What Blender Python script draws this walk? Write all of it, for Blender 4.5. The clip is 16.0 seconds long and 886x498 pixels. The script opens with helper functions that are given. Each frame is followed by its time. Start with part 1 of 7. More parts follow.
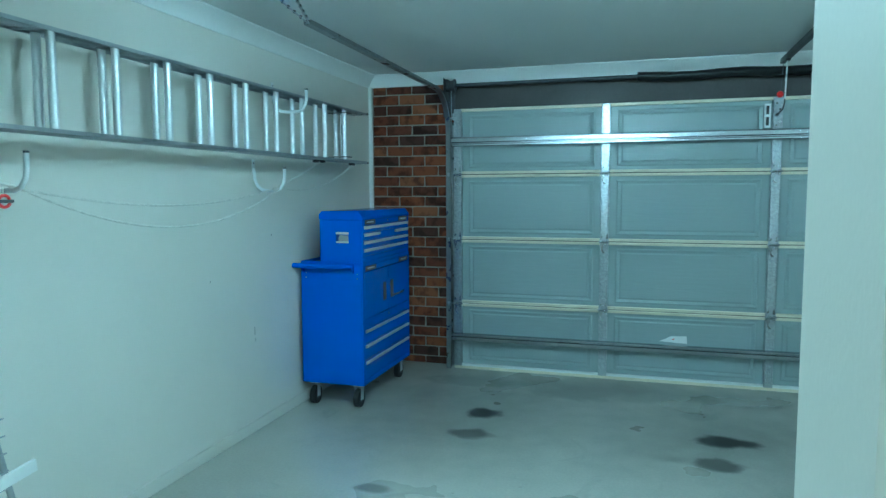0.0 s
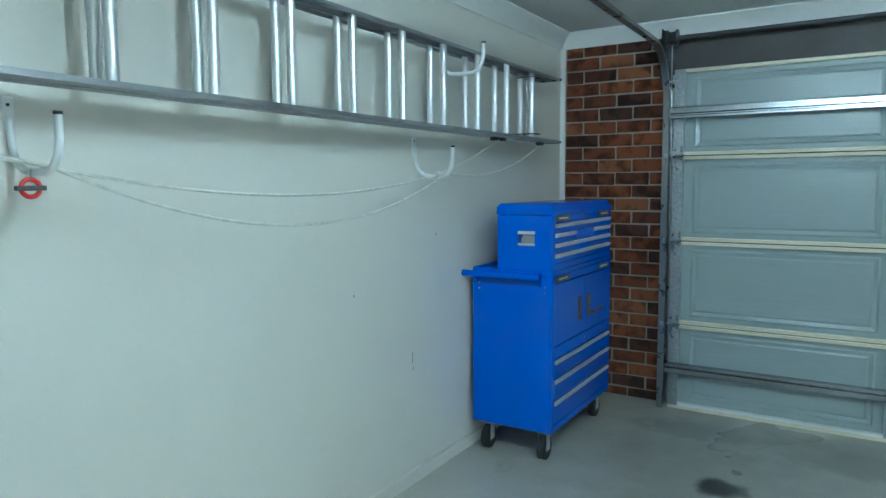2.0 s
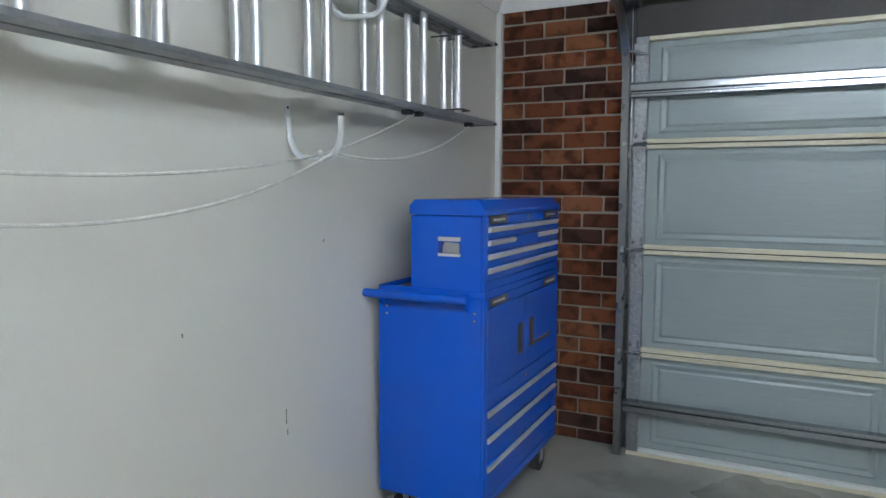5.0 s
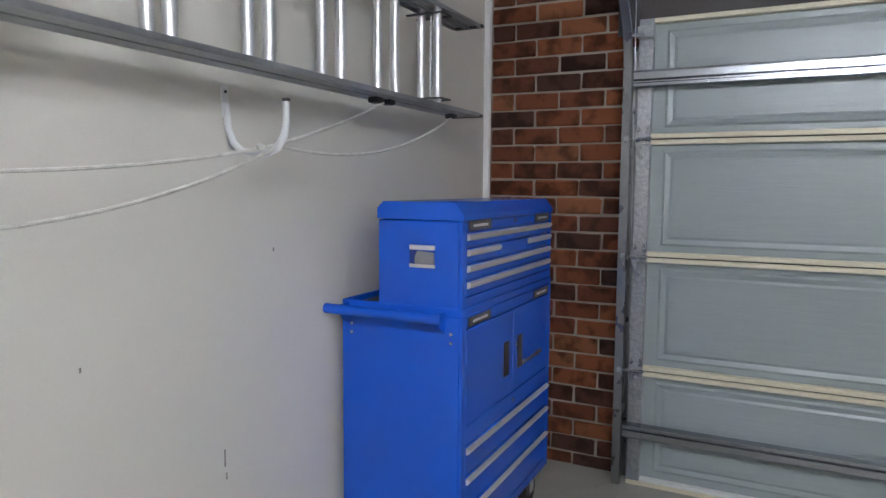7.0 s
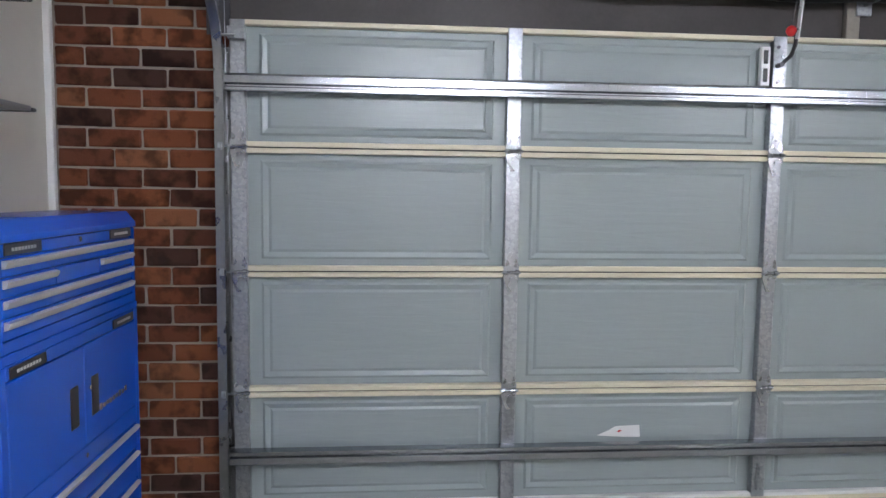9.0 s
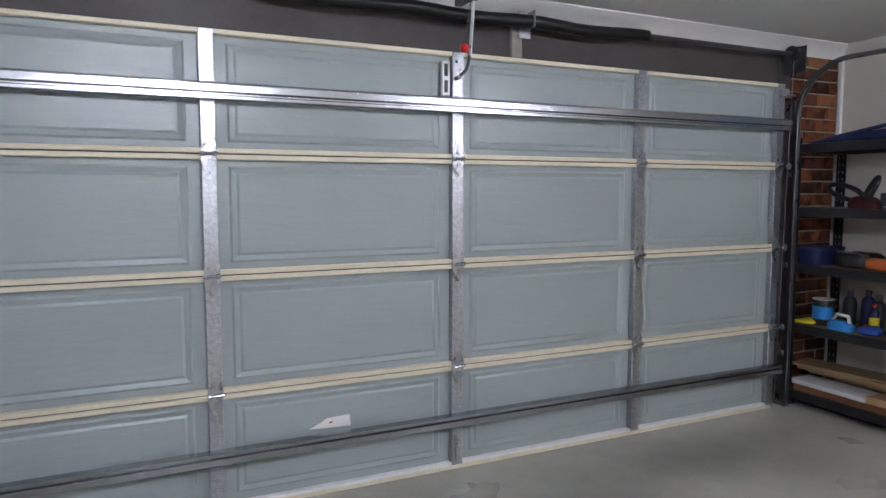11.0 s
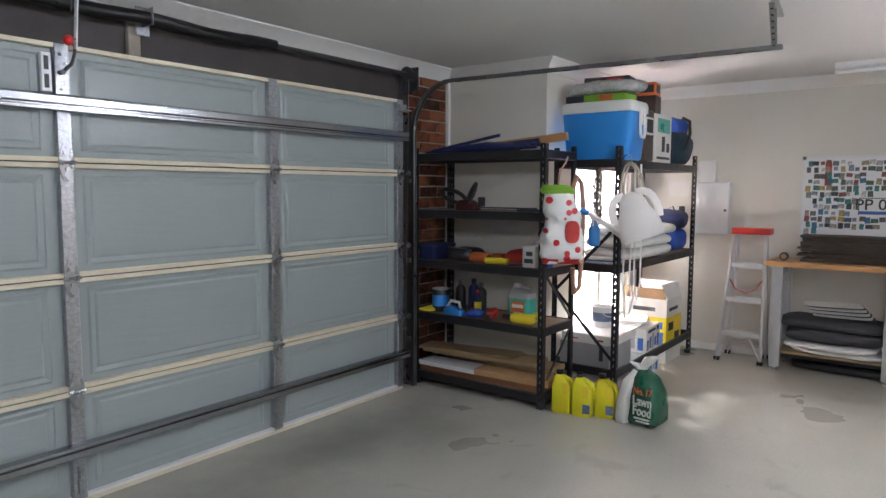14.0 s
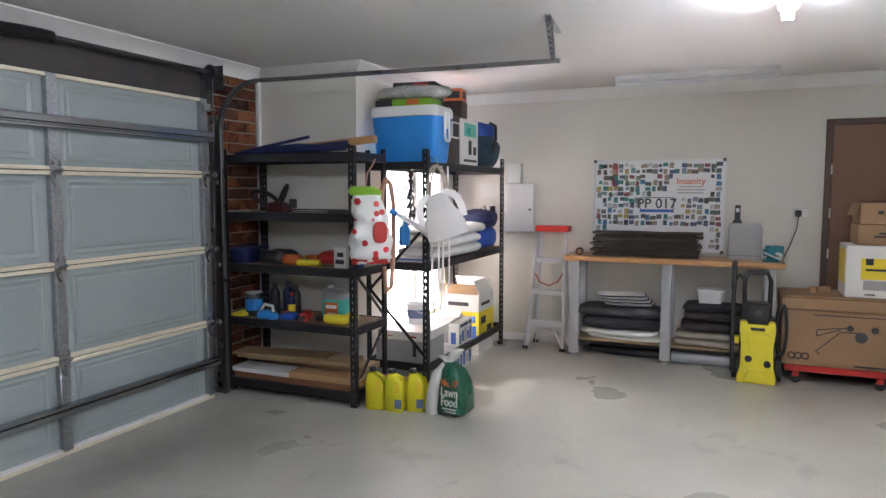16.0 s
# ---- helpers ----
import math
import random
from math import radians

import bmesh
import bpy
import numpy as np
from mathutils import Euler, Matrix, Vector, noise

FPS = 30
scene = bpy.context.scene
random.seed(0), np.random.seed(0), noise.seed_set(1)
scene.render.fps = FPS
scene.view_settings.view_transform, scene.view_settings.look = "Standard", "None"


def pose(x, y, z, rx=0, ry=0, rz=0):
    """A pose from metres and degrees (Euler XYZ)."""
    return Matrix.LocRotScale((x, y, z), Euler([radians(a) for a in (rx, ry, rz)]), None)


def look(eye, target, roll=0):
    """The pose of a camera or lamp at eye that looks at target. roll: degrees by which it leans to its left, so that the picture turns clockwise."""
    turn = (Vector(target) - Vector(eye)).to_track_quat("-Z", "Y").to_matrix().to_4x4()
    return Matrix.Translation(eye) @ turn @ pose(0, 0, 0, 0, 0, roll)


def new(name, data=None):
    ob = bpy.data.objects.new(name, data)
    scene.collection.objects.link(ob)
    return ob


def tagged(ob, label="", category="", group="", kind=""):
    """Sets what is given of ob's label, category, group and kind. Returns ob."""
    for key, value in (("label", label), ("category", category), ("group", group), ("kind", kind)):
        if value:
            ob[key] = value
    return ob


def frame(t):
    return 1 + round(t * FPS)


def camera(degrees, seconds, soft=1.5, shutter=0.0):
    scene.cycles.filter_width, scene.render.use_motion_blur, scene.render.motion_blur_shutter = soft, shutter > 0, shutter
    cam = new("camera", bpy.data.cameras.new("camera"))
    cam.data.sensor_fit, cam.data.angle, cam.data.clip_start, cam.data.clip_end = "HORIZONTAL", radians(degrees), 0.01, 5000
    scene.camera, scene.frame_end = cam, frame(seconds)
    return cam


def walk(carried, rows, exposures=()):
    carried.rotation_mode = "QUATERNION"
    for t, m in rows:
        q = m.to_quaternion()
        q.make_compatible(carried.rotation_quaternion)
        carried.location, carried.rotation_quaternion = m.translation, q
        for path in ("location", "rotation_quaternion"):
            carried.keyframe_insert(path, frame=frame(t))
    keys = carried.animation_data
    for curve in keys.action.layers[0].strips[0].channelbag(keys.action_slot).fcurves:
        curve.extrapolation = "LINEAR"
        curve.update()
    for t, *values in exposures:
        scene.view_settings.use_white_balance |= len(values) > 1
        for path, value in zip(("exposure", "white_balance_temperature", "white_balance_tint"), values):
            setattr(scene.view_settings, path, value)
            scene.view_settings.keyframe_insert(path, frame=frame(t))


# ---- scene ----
cam = camera(66.6, 16.0)
PATH = [
    (0, (2.227, -5.375, 1.481), (1.655, -3.466, 1.311), -0.2),
    (0.5, (2.179, -5.286, 1.464), (1.512, -3.408, 1.297), -0.3),
    (1, (2.069, -5.07, 1.449), (1.234, -3.261, 1.273), -0.3),
    (1.5, (1.9, -4.738, 1.443), (0.942, -2.993, 1.249), -0.4),
    (2, (1.733, -4.391, 1.455), (0.684, -2.699, 1.263), -0.4),
    (2.5, (1.61, -4.174, 1.465), (0.527, -2.505, 1.266), -0.1),
    (3, (1.57, -4.081, 1.455), (0.576, -2.356, 1.264), 0.2),
    (3.5, (1.506, -3.997, 1.429), (0.567, -2.241, 1.245), 0.3),
    (4, (1.447, -3.845, 1.405), (0.537, -2.073, 1.225), 0.3),
    (4.5, (1.418, -3.658, 1.393), (0.527, -1.876, 1.216), 0.1),
    (7, (1.315, -3.159, 1.403), (0.426, -1.378, 1.217), 0.4),
    (7.5, (1.326, -3.01, 1.403), (0.525, -1.188, 1.211), 0.2),
    (8, (1.345, -2.917, 1.415), (0.76, -1.014, 1.223), 0.5),
    (8.5, (1.371, -2.911, 1.422), (1.166, -0.93, 1.237), 0.7),
    (9, (1.38, -2.95, 1.43), (1.543, -0.964, 1.267), 0.7),
    (9.5, (1.404, -2.987, 1.433), (1.819, -1.037, 1.276), 0.5),
    (10, (1.486, -3.011, 1.44), (2.081, -1.108, 1.276), 0.3),
    (12.5, (1.64, -3.167, 1.483), (2.85, -1.584, 1.311), -0.1),
    (13, (1.652, -3.149, 1.491), (3.016, -1.697, 1.316), 0.0),
    (13.5, (1.656, -3.17, 1.502), (3.145, -1.847, 1.325), 0.1),
    (14, (1.682, -3.239, 1.504), (3.274, -2.042, 1.327), 0.2),
    (14.5, (1.711, -3.292, 1.508), (3.38, -2.204, 1.332), 0.2),
    (15, (1.732, -3.353, 1.511), (3.465, -2.37, 1.335), 0.1),
    (15.5, (1.744, -3.411, 1.509), (3.524, -2.517, 1.334), 0.0),
    (16, (1.737, -3.46, 1.51), (3.563, -2.663, 1.336), -0.0),
]
EXPOSURES = [(0.0, -0.32, 4180, -31), (1.0, -0.22, 4380, -25), (1.5, -0.21, 4700, -19), (2.5, -0.26, 4940, -11), (3.5, -0.30, 5260, -4), (4.5, -0.25, 5580, 3), (7.0, -0.15, 6080, 15), (7.8, -0.08, 6080, 15),
             (8.5, 0.10, 6080, 16), (9.0, 0.06, 6000, 17), (10.0, 0.0, 5980, 19), (12.5, 0.04, 6030, 19), (13.2, 0.04, 6040, 19), (14.0, -0.16, 6060, 16), (15.0, -0.10, 6040, 16), (16.0, -0.03, 5990, 16)]
walk(cam, [(t, look(eye, target, roll)) for t, eye, target, roll in PATH], EXPOSURES)

# ---- world and light ----
world = bpy.data.worlds.new("world")
scene.world = world
world.use_nodes = True
_sky = world.node_tree.nodes.new("ShaderNodeTexSky")
_sky.sky_type, _sky.sun_disc, _sky.sun_elevation, _sky.sun_rotation = "NISHITA", False, radians(33), radians(32)
world.node_tree.links.new(_sky.outputs[0], world.node_tree.nodes["Background"].inputs[0])
world.node_tree.nodes["Background"].inputs[1].default_value = 0.12
TUBE_WEST, TUBE_EAST = 335.0, 190.0
PASSAGE_FILL_POWER = 70.0
YARD_POWER = 130.0
GROUND_GLOW_POWER = 150.0
_sun = bpy.data.lights.new("sun", "SUN")
_sun.energy, _sun.angle, _sun.color = 5.0, radians(6.0), (1.0, 0.94, 0.86)
sun = new("sun", _sun)
sun.matrix_basis = look((10.0, 5.0, 5.0), (9.2, 3.7, 4.0))

# ---- materials ----
def material(name, color, rough=0.5, metal=0.0, var=0.12, scale=3.0, fine=60.0, bump=0.0, spec=0.5, transmission=0.0, alpha=1.0, emit=None, dirt=None, rvar=0.08, coat=0.0):
    """A node material with colour variation at two scales, roughness variation and fine relief."""
    m = bpy.data.materials.new(name)
    m.use_nodes = True
    nt = m.node_tree
    b = nt.nodes["Principled BSDF"]
    b.inputs["Roughness"].default_value, b.inputs["Metallic"].default_value = rough, metal
    b.inputs["Specular IOR Level"].default_value = spec
    b.inputs["Transmission Weight"].default_value, b.inputs["Alpha"].default_value = transmission, alpha
    b.inputs["Coat Weight"].default_value = coat
    b.inputs["Base Color"].default_value = (*color, 1)
    if emit:
        b.inputs["Emission Color"].default_value, b.inputs["Emission Strength"].default_value = (*emit[0], 1), emit[1]
    if var > 0:
        co = nt.nodes.new("ShaderNodeTexCoord")
        n1, n2 = nt.nodes.new("ShaderNodeTexNoise"), nt.nodes.new("ShaderNodeTexNoise")
        n1.inputs["Scale"].default_value, n1.inputs["Detail"].default_value = scale, 4
        n2.inputs["Scale"].default_value, n2.inputs["Detail"].default_value = fine, 3
        add = nt.nodes.new("ShaderNodeMath")
        add.operation = "MULTIPLY_ADD"
        add.inputs[1].default_value = 0.6
        half = nt.nodes.new("ShaderNodeMath")
        half.operation = "MULTIPLY"
        half.inputs[1].default_value = 0.4
        mix = nt.nodes.new("ShaderNodeMix")
        mix.data_type = "RGBA"
        low = dirt or tuple(c * (1 - 2 * var) for c in color)
        mix.inputs[6].default_value = (*[max(0, c) for c in low], 1)
        mix.inputs[7].default_value = (*[min(1, c * (1 + var)) for c in color], 1)
        ramp = nt.nodes.new("ShaderNodeMapRange")
        ramp.inputs[1].default_value, ramp.inputs[2].default_value = 0.22, 0.74
        for n in (n1, n2):
            nt.links.new(co.outputs["Object"], n.inputs["Vector"])
        nt.links.new(n2.outputs[0], half.inputs[0])
        nt.links.new(n1.outputs[0], add.inputs[0])
        nt.links.new(half.outputs[0], add.inputs[2])
        nt.links.new(add.outputs[0], ramp.inputs[0])
        nt.links.new(ramp.outputs[0], mix.inputs[0])
        nt.links.new(mix.outputs[2], b.inputs["Base Color"])
        rr = nt.nodes.new("ShaderNodeMapRange")
        rr.inputs[1].default_value, rr.inputs[2].default_value = 0.15, 0.85
        rr.inputs[3].default_value, rr.inputs[4].default_value = min(1, rough + rvar), max(0.03, rough - rvar)
        nt.links.new(n1.outputs[0], rr.inputs[0])
        nt.links.new(rr.outputs[0], b.inputs["Roughness"])
        if bump > 0:
            bp = nt.nodes.new("ShaderNodeBump")
            bp.inputs["Strength"].default_value, bp.inputs["Distance"].default_value = bump, 0.004
            nt.links.new(n2.outputs[0], bp.inputs["Height"])
            nt.links.new(bp.outputs[0], b.inputs["Normal"])
    return m


def wood_material(name, color, dark, rough=0.55, stretch=(1.2, 14, 14)):
    m = material(name, color, rough, var=0)
    nt, b = m.node_tree, m.node_tree.nodes["Principled BSDF"]
    co, mp, n = nt.nodes.new("ShaderNodeTexCoord"), nt.nodes.new("ShaderNodeMapping"), nt.nodes.new("ShaderNodeTexNoise")
    mp.inputs["Scale"].default_value = stretch
    n.inputs["Scale"].default_value, n.inputs["Detail"].default_value, n.inputs["Distortion"].default_value = 4, 5, 0.6
    mix = nt.nodes.new("ShaderNodeMix")
    mix.data_type = "RGBA"
    mix.inputs[6].default_value, mix.inputs[7].default_value = (*dark, 1), (*color, 1)
    bp = nt.nodes.new("ShaderNodeBump")
    bp.inputs["Strength"].default_value, bp.inputs["Distance"].default_value = 0.2, 0.003
    nt.links.new(co.outputs["Object"], mp.inputs[0])
    nt.links.new(mp.outputs[0], n.inputs["Vector"])
    nt.links.new(n.outputs[0], mix.inputs[0])
    nt.links.new(mix.outputs[2], b.inputs["Base Color"])
    nt.links.new(n.outputs[0], bp.inputs["Height"])
    nt.links.new(bp.outputs[0], b.inputs["Normal"])
    return m


def brick_material():
    m = material("brick_clay", (0.3, 0.15, 0.09), 0.85, var=0, spec=0.25)
    nt, b = m.node_tree, m.node_tree.nodes["Principled BSDF"]
    info, co = nt.nodes.new("ShaderNodeObjectInfo"), nt.nodes.new("ShaderNodeTexCoord")
    ramp = nt.nodes.new("ShaderNodeValToRGB")
    stops = [(0.0, (0.045, 0.022, 0.017)), (0.22, (0.085, 0.030, 0.018)), (0.45, (0.145, 0.045, 0.020)), (0.7, (0.19, 0.060, 0.024)), (0.9, (0.21, 0.074, 0.030)), (1.0, (0.225, 0.094, 0.044))]
    el = ramp.color_ramp.elements
    while len(el) < len(stops):
        el.new(0.5)
    for e, (p, c) in zip(el, stops):
        e.position, e.color = p, (*c, 1)
    off = nt.nodes.new("ShaderNodeVectorMath")
    off.operation = "MULTIPLY_ADD"
    off.inputs[1].default_value = (1, 1, 1)
    big, grain = nt.nodes.new("ShaderNodeTexNoise"), nt.nodes.new("ShaderNodeTexNoise")
    big.inputs["Scale"].default_value, big.inputs["Detail"].default_value = 11, 3
    grain.inputs["Scale"].default_value, grain.inputs["Detail"].default_value = 160, 3
    far = nt.nodes.new("ShaderNodeMath")
    far.operation = "MULTIPLY"
    far.inputs[1].default_value = 37.0
    nt.links.new(info.outputs["Random"], far.inputs[0])
    nt.links.new(co.outputs["Object"], off.inputs[0])
    nt.links.new(far.outputs[0], off.inputs[2])
    nt.links.new(off.outputs[0], big.inputs["Vector"])
    nt.links.new(off.outputs[0], grain.inputs["Vector"])
    mr = nt.nodes.new("ShaderNodeMapRange")
    mr.inputs[1].default_value, mr.inputs[2].default_value = 0.46, 0.62
    mix = nt.nodes.new("ShaderNodeMix")
    mix.data_type, mix.blend_type = "RGBA", "MULTIPLY"
    mix.inputs[7].default_value = (0.36, 0.32, 0.32, 1)
    nt.links.new(info.outputs["Random"], ramp.inputs[0])
    nt.links.new(big.outputs[0], mr.inputs[0])
    nt.links.new(mr.outputs[0], mix.inputs[0])
    nt.links.new(ramp.outputs[0], mix.inputs[6])
    nt.links.new(mix.outputs[2], b.inputs["Base Color"])
    bp = nt.nodes.new("ShaderNodeBump")
    bp.inputs["Strength"].default_value, bp.inputs["Distance"].default_value = 0.5, 0.004
    nt.links.new(grain.outputs[0], bp.inputs["Height"])
    nt.links.new(bp.outputs[0], b.inputs["Normal"])
    return m


def concrete_material():
    """Trowelled slab with broad patches, fine speckle, old oil drips where cars stood and scuffs."""
    m = material("concrete", (0.43, 0.418, 0.365), 0.32, var=0.12, scale=1.1, fine=70, bump=0.08, rvar=0.12)
    nt, b = m.node_tree, m.node_tree.nodes["Principled BSDF"]
    link = b.inputs["Base Color"].links[0]
    src = link.from_socket
    geo, wob = nt.nodes.new("ShaderNodeNewGeometry"), nt.nodes.new("ShaderNodeTexNoise")
    wob.inputs["Scale"].default_value, wob.inputs["Detail"].default_value = 7, 5
    nt.links.new(geo.outputs["Position"], wob.inputs["Vector"])
    total = None
    # x, y, half width, half length, strength
    drips = [(1.20, -1.07, 0.17, 0.15, 1.0), (1.24, -1.47, 0.19, 0.12, 0.8), (1.20, -0.66, 0.2, 0.2, 0.4), (2.72, -1.19, 0.24, 0.15, 1.0),
             (2.63, -1.56, 0.2, 0.12, 0.85), (2.6, -0.76, 0.2, 0.14, 0.4), (1.5, -1.15, 0.5, 0.5, 0.22), (2.45, -1.35, 0.6, 0.5, 0.22), (0.95, -2.35, 0.12, 0.06, 0.5), (4.2, -2.35, 0.25, 0.05, 0.25),
             (0.95, -0.35, 0.45, 0.22, 0.45), (1.75, -0.42, 0.5, 0.28, 0.38), (0.75, -0.75, 0.2, 0.3, 0.3), (2.5, -0.3, 0.45, 0.16, 0.3), (3.7, -0.6, 0.6, 0.35, 0.25), (4.9, -0.75, 0.4, 0.4, 0.25),
             (1.1, -1.0, 0.75, 0.95, 0.30), (2.6, -1.2, 0.85, 0.75, 0.30), (1.9, -0.3, 1.5, 0.3, 0.34), (4.4, -0.45, 1.3, 0.3, 0.3)]
    for x, y, w, d, s in drips:
        sub, mul, ln, ad, mr = (nt.nodes.new(k) for k in ("ShaderNodeVectorMath", "ShaderNodeVectorMath", "ShaderNodeVectorMath", "ShaderNodeMath", "ShaderNodeMapRange"))
        sub.operation, mul.operation, ln.operation, ad.operation = "SUBTRACT", "MULTIPLY", "LENGTH", "MULTIPLY_ADD"
        sub.inputs[1].default_value, mul.inputs[1].default_value = (x, y, 0), (1 / w, 1 / d, 0)
        ad.inputs[1].default_value = 1.1
        mr.interpolation_type = "SMOOTHSTEP"
        mr.inputs[1].default_value, mr.inputs[2].default_value, mr.inputs[3].default_value, mr.inputs[4].default_value = (1.65, 0.95, 0, s) if s > 0.35 else (2.1, 0.45, 0, s * 1.3)
        nt.links.new(geo.outputs["Position"], sub.inputs[0])
        nt.links.new(sub.outputs[0], mul.inputs[0])
        nt.links.new(mul.outputs[0], ln.inputs[0])
        nt.links.new(wob.outputs[0], ad.inputs[0])
        nt.links.new(ln.outputs["Value"], ad.inputs[2])
        nt.links.new(ad.outputs[0], mr.inputs[0])
        if total is None:
            total = mr.outputs[0]
        else:
            mx = nt.nodes.new("ShaderNodeMath")
            mx.operation = "MAXIMUM"
            nt.links.new(total, mx.inputs[0])
            nt.links.new(mr.outputs[0], mx.inputs[1])
            total = mx.outputs[0]
    # thin dark scuffs and pale spots over the slab
    sc = nt.nodes.new("ShaderNodeTexNoise")
    sc.inputs["Scale"].default_value, sc.inputs["Detail"].default_value, sc.inputs["Distortion"].default_value = 2.3, 6, 1.6
    nt.links.new(geo.outputs["Position"], sc.inputs["Vector"])
    sm = nt.nodes.new("ShaderNodeMapRange")
    sm.inputs[1].default_value, sm.inputs[2].default_value, sm.inputs[4].default_value = 0.61, 0.74, 0.22
    nt.links.new(sc.outputs[0], sm.inputs[0])
    mx = nt.nodes.new("ShaderNodeMath")
    mx.operation = "MAXIMUM"
    nt.links.new(total, mx.inputs[0])
    nt.links.new(sm.outputs[0], mx.inputs[1])
    sp = nt.nodes.new("ShaderNodeTexNoise")
    sp.inputs["Scale"].default_value, sp.inputs["Detail"].default_value = 13, 1
    nt.links.new(geo.outputs["Position"], sp.inputs["Vector"])
    spm = nt.nodes.new("ShaderNodeMapRange")
    spm.inputs[1].default_value, spm.inputs[2].default_value, spm.inputs[4].default_value = 0.76, 0.84, 0.35
    nt.links.new(sp.outputs[0], spm.inputs[0])
    mx2 = nt.nodes.new("ShaderNodeMath")
    mx2.operation = "MAXIMUM"
    nt.links.new(mx.outputs[0], mx2.inputs[0])
    nt.links.new(spm.outputs[0], mx2.inputs[1])
    mx = mx2
    mix = nt.nodes.new("ShaderNodeMix")
    mix.data_type = "RGBA"
    mix.inputs[7].default_value = (0.022, 0.02, 0.018, 1)
    nt.links.new(mx.outputs[0], mix.inputs[0])
    nt.links.new(src, mix.inputs[6])
    nt.links.new(mix.outputs[2], b.inputs["Base Color"])
    return m


def door_material():
    """Painted steel stamped with a faint lengthwise grain."""
    m = material("painted_door_steel", (0.292, 0.334, 0.333), 0.33, var=0.012, scale=1.2, fine=90, rvar=0.0)
    nt, b = m.node_tree, m.node_tree.nodes["Principled BSDF"]
    co, mp, n = nt.nodes.new("ShaderNodeTexCoord"), nt.nodes.new("ShaderNodeMapping"), nt.nodes.new("ShaderNodeTexNoise")
    mp.inputs["Scale"].default_value = (3.0, 1, 26)
    n.inputs["Scale"].default_value, n.inputs["Detail"].default_value, n.inputs["Distortion"].default_value = 1.6, 4, 0.5
    bp = nt.nodes.new("ShaderNodeBump")
    bp.inputs["Strength"].default_value, bp.inputs["Distance"].default_value = 0.42, 0.004
    nt.links.new(co.outputs["Object"], mp.inputs[0])
    nt.links.new(mp.outputs[0], n.inputs["Vector"])
    nt.links.new(n.outputs[0], bp.inputs["Height"])
    nt.links.new(bp.outputs[0], b.inputs["Normal"])
    return m


def spangle_material():
    """Galvanised steel with its crystal pattern."""
    m = material("galvanised_steel", (0.42, 0.43, 0.45), 0.3, 1.0, var=0)
    nt, b = m.node_tree, m.node_tree.nodes["Principled BSDF"]
    co, v = nt.nodes.new("ShaderNodeTexCoord"), nt.nodes.new("ShaderNodeTexVoronoi")
    v.inputs["Scale"].default_value = 85
    mr, mix = nt.nodes.new("ShaderNodeMapRange"), nt.nodes.new("ShaderNodeMix")
    mr.inputs[3].default_value, mr.inputs[4].default_value = 0.30, 0.38
    mix.data_type = "RGBA"
    mix.inputs[6].default_value, mix.inputs[7].default_value = (0.30, 0.315, 0.34, 1), (0.46, 0.475, 0.50, 1)
    nt.links.new(co.outputs["Object"], v.inputs["Vector"])
    nt.links.new(v.outputs["Color"], mr.inputs[0])
    nt.links.new(v.outputs["Color"], mix.inputs[0])
    nt.links.new(mr.outputs[0], b.inputs["Roughness"])
    nt.links.new(mix.outputs[2], b.inputs["Base Color"])
    bp = nt.nodes.new("ShaderNodeBump")
    bp.inputs["Strength"].default_value, bp.inputs["Distance"].default_value = 0.045, 0.003
    nt.links.new(v.outputs["Color"], bp.inputs["Height"])
    nt.links.new(bp.outputs[0], b.inputs["Normal"])
    return m


M = {}
M["wall"] = material("wall_paint", (0.665, 0.64, 0.575), 0.5, var=0.03, scale=1.6, fine=240, bump=0.06)
M["ceiling"] = material("ceiling_paint", (0.72, 0.72, 0.71), 0.8, var=0.02, scale=1.2, fine=200, bump=0.05)
M["white_trim"] = material("white_trim_paint", (0.78, 0.78, 0.76), 0.45, var=0.03, scale=4)
M["concrete"] = concrete_material()
M["brick"] = brick_material()
M["mortar"] = material("mortar", (0.30, 0.265, 0.225), 0.9, var=0.12, scale=14, fine=180, bump=0.5)
M["lintel"] = material("lintel_brown_paint", (0.05, 0.043, 0.04), 0.55, var=0.15, scale=5)
M["door_steel"] = door_material()
M["cream"] = material("cream_edge_paint", (0.72, 0.66, 0.50), 0.5, var=0.06, scale=6)
M["galv"] = spangle_material()
M["bar_zinc"] = material("rolled_galvanised_bar", (0.37, 0.385, 0.41), 0.25, 1.0, var=0.06, scale=16, fine=110, bump=0.05, rvar=0.02)
M["dark_steel"] = material("dark_track_steel", (0.07, 0.07, 0.075), 0.42, 0.6, var=0.15, scale=12)
M["track_steel"] = material("weathered_track_steel", (0.27, 0.275, 0.28), 0.3, 0.95, var=0.1, scale=10)
M["alu"] = material("aluminium", (0.72, 0.73, 0.74), 0.4, 0.8, var=0.03, scale=6, fine=120, rvar=0.03)
M["zinc"] = material("zinc_plate", (0.38, 0.39, 0.41), 0.28, 0.95, var=0.05, scale=20)
M["grey_wood"] = material("weathered_timber", (0.30, 0.27, 0.23), 0.8, var=0.15, scale=9)
M["alu_dull"] = material("dull_aluminium", (0.40, 0.41, 0.43), 0.45, 0.9, var=0.1, scale=9, fine=90)
M["blue_steel"] = material("blue_powder_coat", (0.006, 0.086, 0.54), 0.26, var=0.015, scale=4, rvar=0.015, spec=0.5)
# shaded copy of the blue coat, for the carry handle recess
M["blue_shaded"] = material("blue_shadowed_steel", (0.003, 0.03, 0.22), 0.35, var=0.03)
